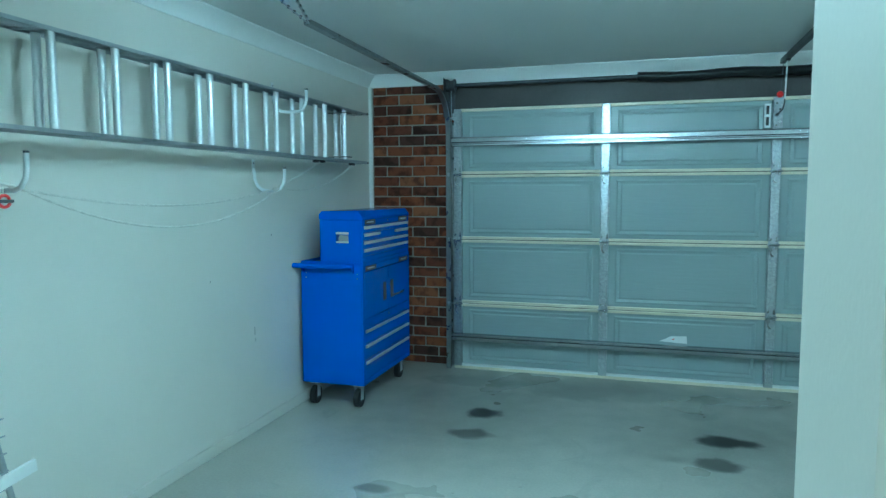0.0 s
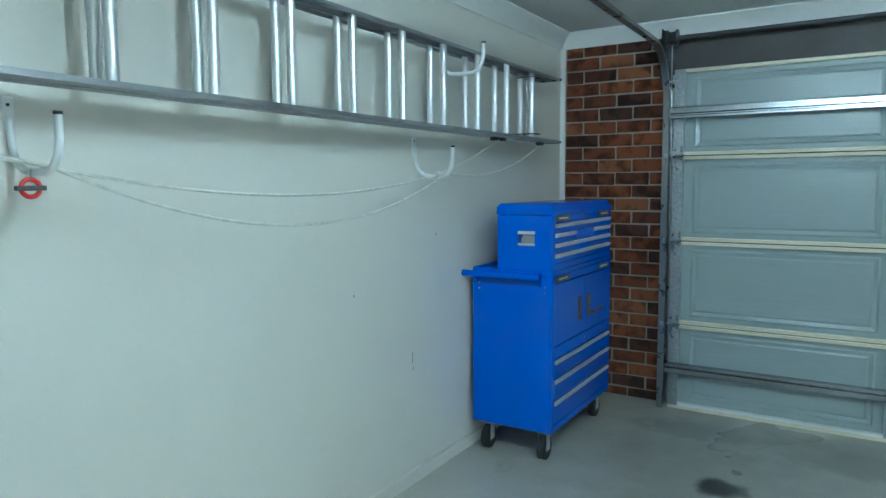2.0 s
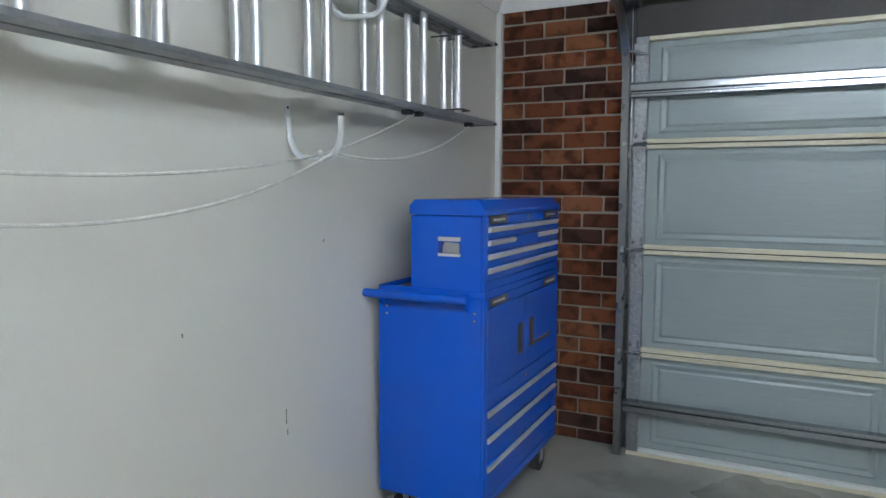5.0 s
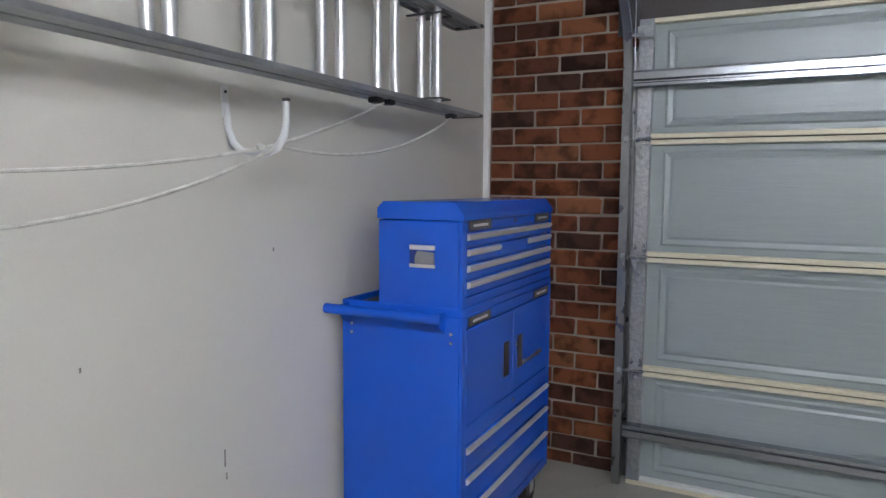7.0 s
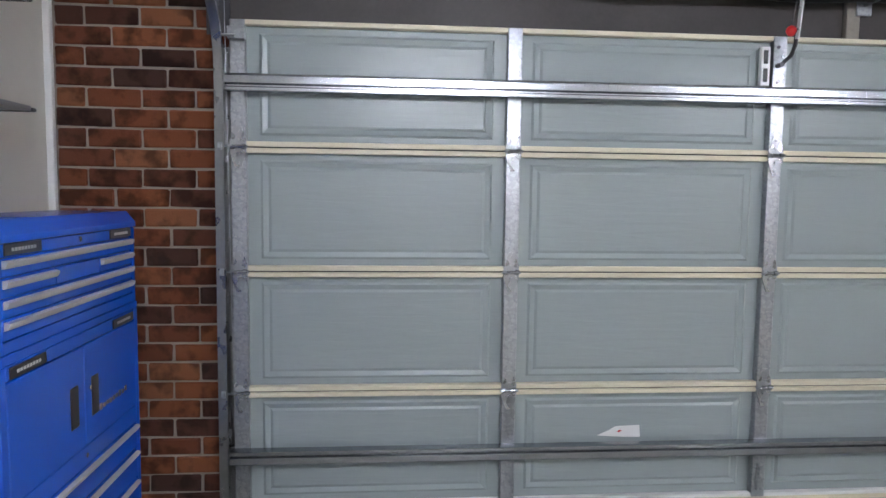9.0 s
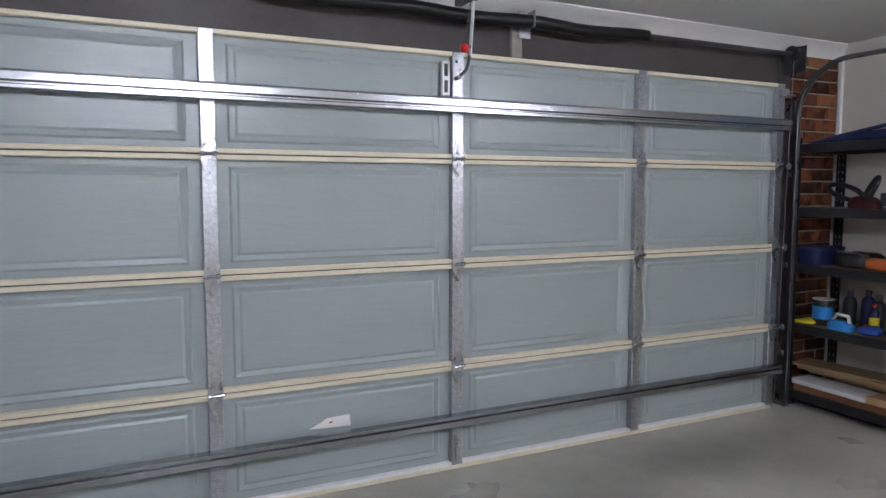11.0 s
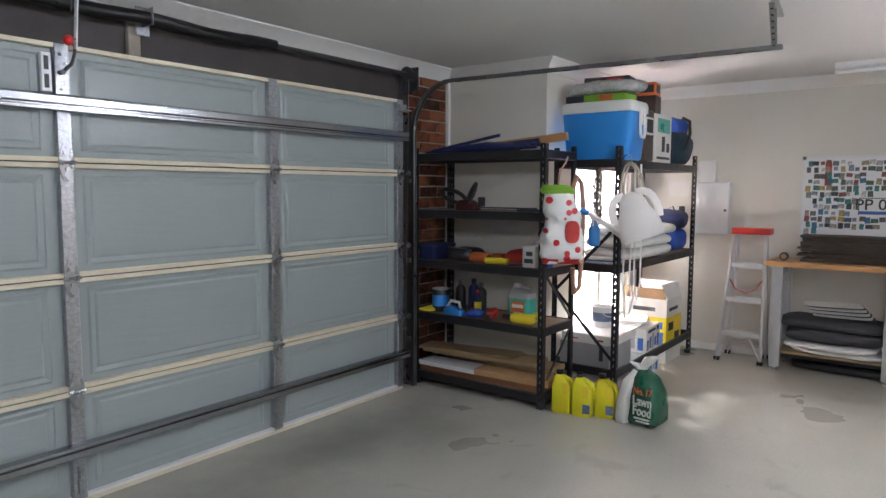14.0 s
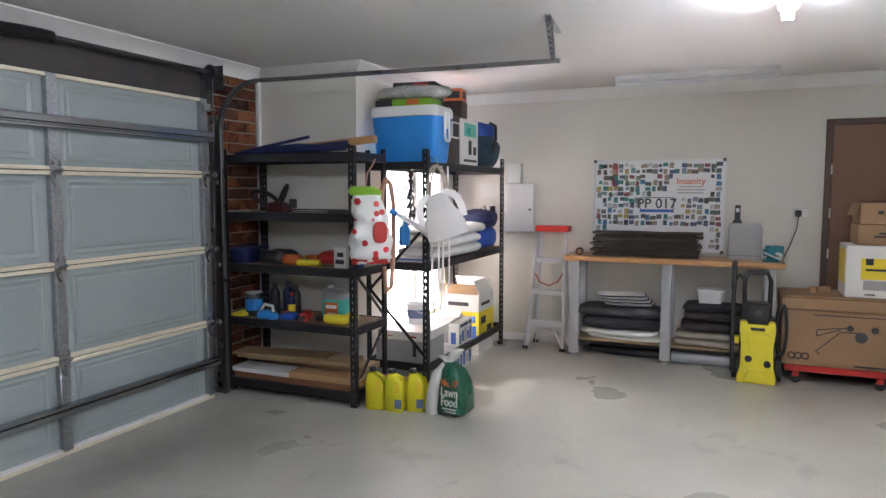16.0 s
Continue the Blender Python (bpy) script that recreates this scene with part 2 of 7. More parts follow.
M["chrome"] = material("chrome", (0.75, 0.75, 0.76), 0.16, 1.0, var=0.03)
M["satin"] = material("satin_metal_handle", (0.72, 0.72, 0.70), 0.34, 0.45, var=0.03)
M["black_plastic"] = material("black_plastic", (0.018, 0.018, 0.02), 0.4, var=0.15, scale=10)
M["sleeve_black"] = material("black_vinyl_sleeve", (0.006, 0.006, 0.007), 0.32, var=0.2, scale=9, spec=0.35)
M["rubber"] = material("black_rubber", (0.02, 0.02, 0.021), 0.7, var=0.2, scale=20)
M["black_steel"] = material("black_rack_steel", (0.022, 0.021, 0.023), 0.42, 0.3, var=0.2, scale=14)
M["white_plastic"] = material("white_plastic", (0.75, 0.75, 0.73), 0.35, var=0.03, scale=5)
M["white_metal"] = material("white_enamel", (0.74, 0.75, 0.75), 0.35, var=0.04, scale=6)
M["scuff"] = material("paint_scuff", (0.30, 0.28, 0.25), 0.7, var=0.3, scale=60)
M["rope"] = material("white_rope", (0.68, 0.66, 0.6), 0.9, var=0.15, scale=40, fine=300, bump=0.6)
M["red"] = material("red_plastic", (0.55, 0.02, 0.02), 0.35, var=0.06)
M["dark_grey"] = material("dark_grey_plastic", (0.06, 0.06, 0.065), 0.5, var=0.12)
M["lamp_body"] = material("lamp_enamel", (0.72, 0.73, 0.74), 0.4, var=0.03)
M["diffuser_off"] = material("unlit_diffuser", (0.7, 0.72, 0.74), 0.3, var=0.02)
M["tube_west"] = material("lit_tube", (0.9, 0.9, 0.9), 0.5, var=0, emit=((0.95, 0.98, 1.0), TUBE_WEST))
M["tube_east"] = material("lit_tube", (0.9, 0.9, 0.9), 0.5, var=0, emit=((0.95, 0.98, 1.0), TUBE_EAST))
M["passage_fill"] = material("passage_fill_glow", (0.9, 0.9, 0.9), 0.5, var=0, emit=((1.0, 0.97, 0.93), PASSAGE_FILL_POWER))
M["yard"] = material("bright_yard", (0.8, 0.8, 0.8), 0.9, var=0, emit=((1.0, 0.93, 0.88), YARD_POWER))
M["ground_glow"] = material("glowing_ground_sheet", (0.7, 0.66, 0.6), 0.9, var=0, emit=((1.0, 0.82, 0.75), GROUND_GLOW_POWER))
M["cardboard"] = material("cardboard", (0.29, 0.18, 0.095), 0.8, var=0.08, scale=5, fine=80, bump=0.1)
M["pine"] = wood_material("pine", (0.52, 0.33, 0.16), (0.36, 0.2, 0.09))
M["red_wood"] = wood_material("red_brown_wood", (0.33, 0.15, 0.07), (0.2, 0.085, 0.04))
M["ply"] = wood_material("pale_board", (0.36, 0.26, 0.14), (0.25, 0.17, 0.09))
M["dark_wood"] = wood_material("dark_frame_wood", (0.10, 0.06, 0.04), (0.06, 0.035, 0.025))
M["door_wood"] = wood_material("brown_door_veneer", (0.19, 0.10, 0.055), (0.15, 0.078, 0.042), stretch=(14, 14, 1.2))
def thin_plastic(name, color, share):
    """Thin white plastic that lets some light through."""
    m = material(name, color, 0.4, var=0.03, scale=6)
    nt = m.node_tree
    b, out = nt.nodes["Principled BSDF"], nt.nodes["Material Output"]
    tr, mx = nt.nodes.new("ShaderNodeBsdfTranslucent"), nt.nodes.new("ShaderNodeMixShader")
    tr.inputs[0].default_value, mx.inputs[0].default_value = (*color, 1), share
    nt.links.new(b.outputs[0], mx.inputs[1])
    nt.links.new(tr.outputs[0], mx.inputs[2])
    nt.links.new(mx.outputs[0], out.inputs[0])
    return m


M["thin_white"] = thin_plastic("thin_white_plastic", (0.88, 0.88, 0.87), 0.55)
M["jug_yellow"] = thin_plastic("yellow_jug_plastic", (0.80, 0.74, 0.02), 0.3)
M["glass"] = material("window_glass", (1, 1, 1), 0.02, var=0, transmission=1.0)


# ---- building helpers ----
def box(bm, x0, y0, z0, x1, y1, z1, bevel=0.0, seg=1):
    r = bmesh.ops.create_cube(bm, size=1)
    vs = r["verts"]
    for v in vs:
        v.co = ((x0 + x1) / 2 + v.co.x * (x1 - x0), (y0 + y1) / 2 + v.co.y * (y1 - y0), (z0 + z1) / 2 + v.co.z * (z1 - z0))
    if bevel > 0:
        es = list({e for v in vs for e in v.link_edges})
        bmesh.ops.bevel(bm, geom=es, offset=bevel, segments=seg, affect="EDGES", profile=0.7)
    return bm


def boxes(*args, bevel=0.0, seg=1):
    bm = bmesh.new()
    for a in args:
        box(bm, *a, bevel=bevel, seg=seg)
    return bm


def sweep(bm, pts, prof, closed_ends=True, up=(0, 0, 1)):
    """A closed profile (list of 2D offsets) carried along a line of points."""
    pts = [Vector(p) for p in pts]
    rings = []
    ref = Vector(up)
    for i, p in enumerate(pts):
        t = (pts[min(i + 1, len(pts) - 1)] - pts[max(i - 1, 0)]).normalized()
        side = t.cross(ref)
        if side.length < 1e-4:
            side = t.cross(Vector((1, 0, 0)))
            if side.length < 1e-4:
                side = t.cross(Vector((0, 1, 0)))
        side.normalize()
        top = side.cross(t).normalized()
        if i:
            ref = top
        rings.append([bm.verts.new(p + side * a + top * b) for a, b in prof])
        if i == 0:
            ref = top
    n = len(prof)
    for a, b in zip(rings, rings[1:]):
        for k in range(n):
            bm.faces.new((a[k], a[(k + 1) % n], b[(k + 1) % n], b[k]))
    if closed_ends:
        bm.faces.new(rings[0][::-1])
        bm.faces.new(rings[-1])
    return bm


def circle(r, n=10):
    return [(r * math.cos(2 * math.pi * k / n), r * math.sin(2 * math.pi * k / n)) for k in range(n)]


def tube(bm, pts, r, n=10):
    return sweep(bm, pts, circle(r, n))


def rod(p, q, r, n=12):
    return tube(bmesh.new(), [p, q], r, n)


def turned(bm, profile, n=20, at=(0, 0, 0), flat=1.0):
    """A lathe body about z from (radius, height) pairs."""
    rings = []
    for r, z in profile:
        rings.append([bm.verts.new((at[0] + r * math.cos(2 * math.pi * k / n), at[1] + flat * r * math.sin(2 * math.pi * k / n), at[2] + z)) for k in range(n)])
    for a, b in zip(rings, rings[1:]):
        for k in range(n):
            bm.faces.new((a[k], a[(k + 1) % n], b[(k + 1) % n], b[k]))
    bm.faces.new(rings[0][::-1])
    bm.faces.new(rings[-1])
    return bm


def prism(bm, outline, axis, lo, hi, bevel=0.0):
    """An outline in two coordinates drawn out along an axis: x -> (y, z), y -> (x, z), z -> (x, y)."""
    put = {"x": lambda a, b, c: (c, a, b), "y": lambda a, b, c: (a, c, b), "z": lambda a, b, c: (a, b, c)}[axis]
    r0 = [bm.verts.new(put(a, b, lo)) for a, b in outline]
    r1 = [bm.verts.new(put(a, b, hi)) for a, b in outline]
    n = len(outline)
    fs = [bm.faces.new((r0[k], r0[(k + 1) % n], r1[(k + 1) % n], r1[k])) for k in range(n)]
    fs += [bm.faces.new(r0[::-1]), bm.faces.new(r1)]
    if bevel > 0:
        bmesh.ops.recalc_face_normals(bm, faces=fs)
        bmesh.ops.bevel(bm, geom=list({e for f in fs for e in f.edges}), offset=bevel, segments=2, affect="EDGES", profile=0.7)
    return bm


def mesh_of(name, bm, mat, smooth=40):
    bmesh.ops.recalc_face_normals(bm, faces=bm.faces)
    me = bpy.data.meshes.new(name)
    bm.to_mesh(me)
    bm.free()
    me.materials.append(M[mat] if isinstance(mat, str) else mat)
    if smooth:
        for p in me.polygons:
            p.use_smooth = True
        me.set_sharp_from_angle(angle=radians(smooth))
    return me


def part(name, bm, mat, parent, label="", at=None):
    me = bm if isinstance(bm, bpy.types.Mesh) else mesh_of(name, bm, mat)
    ob = new(name, me)
    ob.parent = parent
    if at is not None:
        ob.matrix_basis = at if isinstance(at, Matrix) else Matrix.Translation(at)
    return tagged(ob, label) if label else ob


def thing(name, label, category, at=(0, 0, 0), rz=0.0, group=""):
    ob = new(name)
    ob.empty_display_size = 0.1
    ob.matrix_basis = pose(*at, 0, 0, rz)
    return tagged(ob, label, category, group)


def solid(name, bm, mat, label, category, at=(0, 0, 0), rz=0.0, group=""):
    ob = new(name, mesh_of(name, bm, mat))
    ob.matrix_basis = pose(*at, 0, 0, rz)
    return tagged(ob, label, category, group)


def setting(name, bm, mat, label=""):
    ob = new(name, mesh_of(name, bm, mat))
    return tagged(ob, label, kind="structure")


def lettering(name, text, size, m, mat, parent, extrude=0.0006, squeeze=1.0):
    """Text as a mesh: x is the reading direction, y up, z towards the reader."""
    cu = bpy.data.curves.new(name, "FONT")
    cu.body, cu.size, cu.extrude, cu.align_x, cu.align_y = text, size, extrude, "CENTER", "CENTER"
    cu.space_character, cu.offset = squeeze, size * 0.012
    tmp = bpy.data.objects.new(name, cu)
    scene.collection.objects.link(tmp)
    me = bpy.data.meshes.new_from_object(tmp.evaluated_get(bpy.context.evaluated_depsgraph_get()))
    bpy.data.objects.remove(tmp)
    bpy.data.curves.remove(cu)
    me.materials.clear()
    me.materials.append(M[mat])
    ob = new(name, me)
    ob.parent, ob.matrix_basis = parent, m
    return ob

# ---- the room ----
WX, EX, SY, CZ = -0.07, 8.22, -5.0, 2.46      # west wall, east wall, south wall, ceiling
NY, NIBX, STEPY = 0.10, 6.18, -0.81           # brick face, nib wall, window wall
setting("ground", boxes((-30, -40, -0.4, 40, 40, -0.12)), "concrete", "pale concrete ground outside the garage")
setting("floor", boxes((WX - 0.2, -6.6, -0.12, EX + 0.2, 0.4, 0)), "concrete", "grey trowelled concrete slab with dark oil stains")
setting("ceiling", boxes((WX - 0.15, -6.6, CZ, EX + 0.15, 0.4, CZ + 0.12)), "ceiling", "flat white painted plasterboard ceiling")
setting("wall_west", boxes((WX - 0.12, -6.6, 0, WX, 0.35, CZ)), "wall", "plain cream painted plaster wall with small scuffs")
setting("wall_east", boxes((EX, SY - 0.12, 0, EX + 0.12, STEPY + 0.1, CZ)), "wall", "plain cream painted plaster wall")
setting("wall_nib", boxes((NIBX, STEPY, 0, NIBX + 0.12, NY + 0.24, CZ)), "wall", "short cream wall beside the brick pier")
# window wall with its opening
WIN = (6.66, 7.86, 0.30, 2.05)
setting("wall_window", boxes((NIBX + 0.12, STEPY, 0, WIN[0], STEPY + 0.1, CZ), (WIN[1], STEPY, 0, EX, STEPY + 0.1, CZ),
                             (WIN[0], STEPY, 0, WIN[1], STEPY + 0.1, WIN[2]), (WIN[0], STEPY, WIN[3], WIN[1], STEPY + 0.1, CZ)), "wall", "cream wall with a wide bright window")
# south wall with the doorway that leads in
DW = (1.42, 2.304, 2.06)
setting("wall_south", boxes((WX, SY - 0.12, 0, DW[0], SY, CZ), (DW[1], SY - 0.12, 0, EX, SY, CZ), (DW[0], SY - 0.12, DW[2], DW[1], SY, CZ)), "wall", "off-white wall beside the way into the garage")
setting("wall_passage", boxes((0.9, -6.6, 0, 1.0, SY - 0.12, CZ), (2.9, -6.6, 0, 3.0, SY - 0.12, CZ), (1.0, -6.6, 0, 2.9, -6.5, CZ)), "wall", "plain passage wall behind the doorway")
# plain wall above and around the vehicle opening
setting("wall_north", boxes((WX, NY + 0.02, 2.38, NIBX, NY + 0.24, CZ)), "wall", "cream wall strip over the garage door")
setting("lintel", boxes((0.62, NY - 0.012, 2.10, 5.66, NY + 0.2, 2.40), bevel=0.003), "lintel", "dark brown painted steel lintel over the opening")


def cove(outline_dir, p, q, m0=0.0, m1=0.0):
    """A cornice run from p to q along the ceiling; outline_dir points from the wall into the room; m0, m1 mitre its ends."""
    d, t = Vector(outline_dir), (Vector(q) - Vector(p)).normalized()
    prof = [(0, 0), (0, -0.095), (0.008, -0.095), (0.014, -0.082), (0.03, -0.058), (0.052, -0.034), (0.08, -0.016), (0.093, -0.008), (0.093, 0)]
    bm = bmesh.new()
    rings = [[bm.verts.new(Vector(e) + d * a + t * (a * m) + Vector((0, 0, b))) for a, b in prof] for e, m in ((p, m0), (q, m1))]
    n = len(prof)
    for k in range(n):
        bm.faces.new((rings[0][k], rings[0][(k + 1) % n], rings[1][(k + 1) % n], rings[1][k]))
    bm.faces.new(rings[0])
    bm.faces.new(rings[1][::-1])
    return bm


CC = CZ - 0.001
for a, p, q, m0, m1 in (((1, 0, 0), (WX + 0.001, SY, CC), (WX + 0.001, NY - 0.014, CC), 0, -1), ((0, -1, 0), (WX, NY - 0.014, CC), (NIBX, NY - 0.014, CC), 1, -1),
                        ((-1, 0, 0), (NIBX - 0.001, NY - 0.014, CC), (NIBX - 0.001, STEPY, CC), 1, 1), ((0, -1, 0), (NIBX, STEPY - 0.001, CC), (EX, STEPY - 0.001, CC), -1, -1), ((-1, 0, 0), (EX - 0.001, STEPY, CC), (EX - 0.001, SY, CC), 1, 0)):
    setting("cornice", cove(a, p, q, m0, m1), "white_trim", "white coved plaster cornice")
setting("baseboard", boxes((WX, SY, 0, WX + 0.012, NY, 0.07), bevel=0.003), "wall", "low painted skirting board")
setting("baseboard", boxes((EX - 0.012, SY, 0, EX, STEPY, 0.07), bevel=0.003), "white_trim", "low white skirting board")
setting("trim", boxes((WX, NY - 0.03, 0, WX + 0.03, NY, 2.37), bevel=0.004), "white_trim", "white corner bead beside the bricks")
setting("trim", boxes((NIBX - 0.03, NY - 0.03, 0, NIBX, NY, 2.37), bevel=0.004), "white_trim", "white corner bead beside the bricks")

# window
win = tagged(new("window_1"), "white framed sliding window blown out by daylight", kind="structure")
y0, y1 = STEPY + 0.03, STEPY + 0.08
a, b, c, d = WIN
mid = (a + b) / 2
part("window_frame", boxes((a, y0, c, a + 0.045, y1, d), (b - 0.045, y0, c, b, y1, d), (a + 0.045, y0, c, b - 0.045, y1, c + 0.05), (a + 0.045, y0, d - 0.05, b - 0.045, y1, d),
                           (mid - 0.03, y0, c + 0.05, mid + 0.03, y1, d - 0.05), bevel=0.003), "white_trim", win)
for u, v in ((a + 0.045, mid - 0.03), (mid + 0.03, b - 0.045)):
    pane = part("pane", boxes((u, y0 + 0.022, c + 0.05, v, y0 + 0.027, d - 0.05)), "glass", win)
    pane.visible_shadow = False
part("window_sill", boxes((a - 0.02, STEPY - 0.03, c - 0.025, b + 0.02, STEPY + 0.03, c - 0.002), bevel=0.004), "white_trim", win)
# glowing sheet for the blown-out daylight; its west end spares the east wall
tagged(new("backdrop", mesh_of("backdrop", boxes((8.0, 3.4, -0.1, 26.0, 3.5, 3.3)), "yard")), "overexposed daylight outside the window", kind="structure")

# added ground sheet that glows to send light up through the window
tagged(new("backdrop", mesh_of("backdrop", boxes((7.5, STEPY + 0.5, -0.118, 14.0, 3.39, -0.1)), "ground_glow")), "glowing ground sheet added outside the window to light the ceiling", kind="structure")

# ---- sectional garage door ----
DX0, DX1, SEC, DZ = 0.715, 5.492, 0.533, 0.02
STILES = [0.746, 1.926, 3.124, 4.312, 5.462]
gd = thing("garage_door", "closed grey steel sectional garage door with cream edge strips", "garage door", (0, 0, 0))


def section_mesh():
    """One steel section with four stamped fields, seen from inside."""
    bm = bmesh.new()
    y = 0.035
    box(bm, DX0, y + 0.003, 0.001, DX1, y + 0.02, SEC - 0.001)
    zs = [0.0, 0.052, 0.095, SEC - 0.095, SEC - 0.052, SEC]

    def quad(p):
        bm.faces.new([bm.verts.new(q) for q in p])

    for k in range(4):
        u0, u1 = STILES[k], STILES[k + 1]
        o0, o1, i0, i1 = u0 + 0.085, u1 - 0.085, u0 + 0.13, u1 - 0.13
        loops = []
        for (xa, xb, za, zb, yy) in ((u0, u1, 0, SEC, y), (o0, o1, zs[1], zs[4], y), (o0 + 0.010, o1 - 0.010, zs[1] + 0.010, zs[4] - 0.010, y - 0.0068),
                                     (i0 - 0.012, i1 + 0.012, zs[2] - 0.012, zs[3] + 0.012, y - 0.0005), (i0, i1, zs[2], zs[3], y - 0.0052)):
            loops.append([bm.verts.new(q) for q in ((xa, yy, za), (xb, yy, za), (xb, yy, zb), (xa, yy, zb))])
        for l0, l1 in zip(loops, loops[1:]):
            for j in range(4):
                bm.faces.new((l0[j], l0[(j + 1) % 4], l1[(j + 1) % 4], l1[j]))
        bm.faces.new(loops[-1])
    return mesh_of("section", bm, "door_steel", smooth=5)


sec_me = section_mesh()
strip_lo = mesh_of("edge_strip", boxes((DX0 + 0.03, -0.002, 0.003, DX1 - 0.03, 0.034, 0.0245), bevel=0.003), "cream")
strip_base = mesh_of("edge_strip", boxes((DX0 + 0.03, -0.002, 0.003, DX1 - 0.03, 0.034, 0.019), bevel=0.003), "white_trim")
strip_hi = mesh_of("edge_strip", boxes((DX0 + 0.03, -0.002, SEC - 0.0245, DX1 - 0.03, 0.034, SEC - 0.003), bevel=0.003), "cream")
groove = mesh_of("edge_seal", boxes((DX0 + 0.03, 0.012, -0.003, DX1 - 0.03, 0.034, 0.003)), "rubber")


def stile_mesh():
    bm = boxes((-0.032, -0.005, 0.004, 0.032, 0.033, SEC - 0.004), bevel=0.003)
    return mesh_of("stile", bm, "galv")


def hinge_mesh():
    bm = bmesh.new()
    for s in (-1, 1):
        prism(bm, [(-0.034, s * 0.004), (0.034, s * 0.004), (0.034, s * 0.026), (0.013, s * 0.088), (-0.013, s * 0.088), (-0.034, s * 0.026)], "y", -0.006, 0.0)
        for zz in (0.03, 0.068):
            sweep(bm, [(0, -0.013, s * zz), (0, -0.004, s * zz)], circle(0.007, 8))
    tube(bm, [(-0.04, -0.012, 0), (0.04, -0.012, 0)], 0.007, 8)
    for xx in (-0.024, 0.024):
        tube(bm, [(xx - 0.008, -0.012, 0), (xx + 0.008, -0.012, 0)], 0.011, 8)
    return mesh_of("hinge", bm, "zinc")


st_me, hg_me = stile_mesh(), hinge_mesh()
for i in range(4):
    z = DZ + i * SEC
    part("section", sec_me, None, gd, "grey painted steel panel" if i == 0 else "", (0, 0, z))
    part("edge_strip", strip_lo if i else strip_base, None, gd, "cream folded edge" if i else "pale bottom edge strip", (0, 0, z))
    part("edge_strip", strip_hi, None, gd, "", (0, 0, z))
    if i:
        part("edge_seal", groove, None, gd, "", (0, 0, z))
    for x in STILES:
        part("stile", st_me, None, gd, "galvanised steel stile" if i == 0 else "", (x, 0, z))
        if i:
            part("hinge", hg_me, None, gd, "", (x, -0.006, z))
            if x in (STILES[0], STILES[-1]):
                s = -1 if x < 3 else 1
                part("roller", tube(tube(bmesh.new(), [(0, -0.02, 0), (s * 0.075, -0.02, 0)], 0.005, 8), [(s * 0.06, -0.02, 0), (s * 0.078, -0.02, 0)], 0.02, 14), "galv", gd, "", (x, 0, z))
# top roller brackets
for x in (STILES[0], STILES[-1]):
    s = -1 if x < 3 else 1
    bm = boxes((-0.035, -0.03, -0.03, 0.035, 0.0, 0.02), (-0.03, -0.05, -0.035, 0.03, -0.03, -0.03), bevel=0.002)
    tube(bm, [(0, -0.04, -0.02), (s * 0.075, -0.04, -0.02)], 0.006, 8)
    part("roller_bracket", bm, "galv", gd, "", (x, -0.006, DZ + 4 * SEC - 0.06))


def strut(z, h, flip=False):
    """A rolled stiffening bar with two ribs along the door."""
    prof = [(0, 0), (-0.050, 0), (-0.054, 0.04), (-0.054, 0.20), (-0.050, 0.24), (-0.040, 0.28), (-0.040, 0.36), (-0.052, 0.41), (-0.056, 0.46), (-0.056, 0.86), (-0.050, 0.90), (-0.044, 1.0), (0, 1)]
    return prism(bmesh.new(), [(y - 0.006, z + h * (1 - t if flip else t)) for y, t in prof], "x", DX0 - 0.012, DX1 + 0.012)


part("stiffening_bar", strut(1.846, 0.072), "bar_zinc", gd, "galvanised stiffening bar")
part("stiffening_bar", strut(0.243, 0.062, True), "bar_zinc", gd, "galvanised stiffening bar")
part("bottom_seal", boxes((DX0, 0.0, 0.0, DX1, 0.05, 0.024), bevel=0.004), "cream", gd)
lp = part("lock_plate", boxes((-0.030, -0.030, -0.085, 0.012, -0.006, 0.085), bevel=0.002), "white_metal", gd, "pale steel latch plate", (3.064, 0.018, 2.015))
for zz in (-0.04, 0.04):
    part("slot", boxes((-0.020, -0.0315, zz - 0.030, 0.0, -0.0302, zz + 0.030)), "black_plastic", lp)
for zz in (2.10, 2.06, 1.97, 1.945):
    part("rivet", tube(bmesh.new(), [(0, -0.009, 0), (0, -0.004, 0)], 0.008, 8), "zinc", gd, "", (3.124 + (0.012 if zz in (2.06, 1.97) else -0.01), 0, zz))
part("bottom_bracket", boxes((-0.014, -0.012, 0.0, 0.014, 0.0, 0.13), (-0.01, -0.02, 0.06, 0.01, -0.012, 0.12), bevel=0.002), "galv", gd, "", (3.124, -0.006, 0.06))

# unseen strips added behind the door edges to block daylight leaks
for x in (0.735, 5.475):
    part("side_light_stop", boxes((x - 0.02, 0.056, 0, x + 0.02, NY - 0.002, 2.15)), "rubber", gd)
part("top_light_stop", boxes((DX0, 0.056, 2.13, DX1, NY - 0.013, 2.152)), "rubber", gd)
part("floor_light_stop", boxes((DX0, 0.05, 0.0, DX1, 0.085, 0.03)), "rubber", gd)

# torn sticker on a door panel
bm = prism(bmesh.new(), [(-0.105, -0.012), (-0.05, 0.012), (-0.02, 0.03), (0.095, 0.035), (0.1, -0.022), (0.02, -0.02)], "y", -0.0012, 0)
sticker = solid("sticker", bm, "white_plastic", "torn white paper sticker with red print on the door", "sticker", (2.455, 0.0255, 0.335))
part("print", prism(bmesh.new(), [(-0.012, 0.004), (0.0, 0.014), (0.012, 0.012), (0.0, 0.002)], "y", -0.002, -0.0013), "red", sticker, "faded red print")


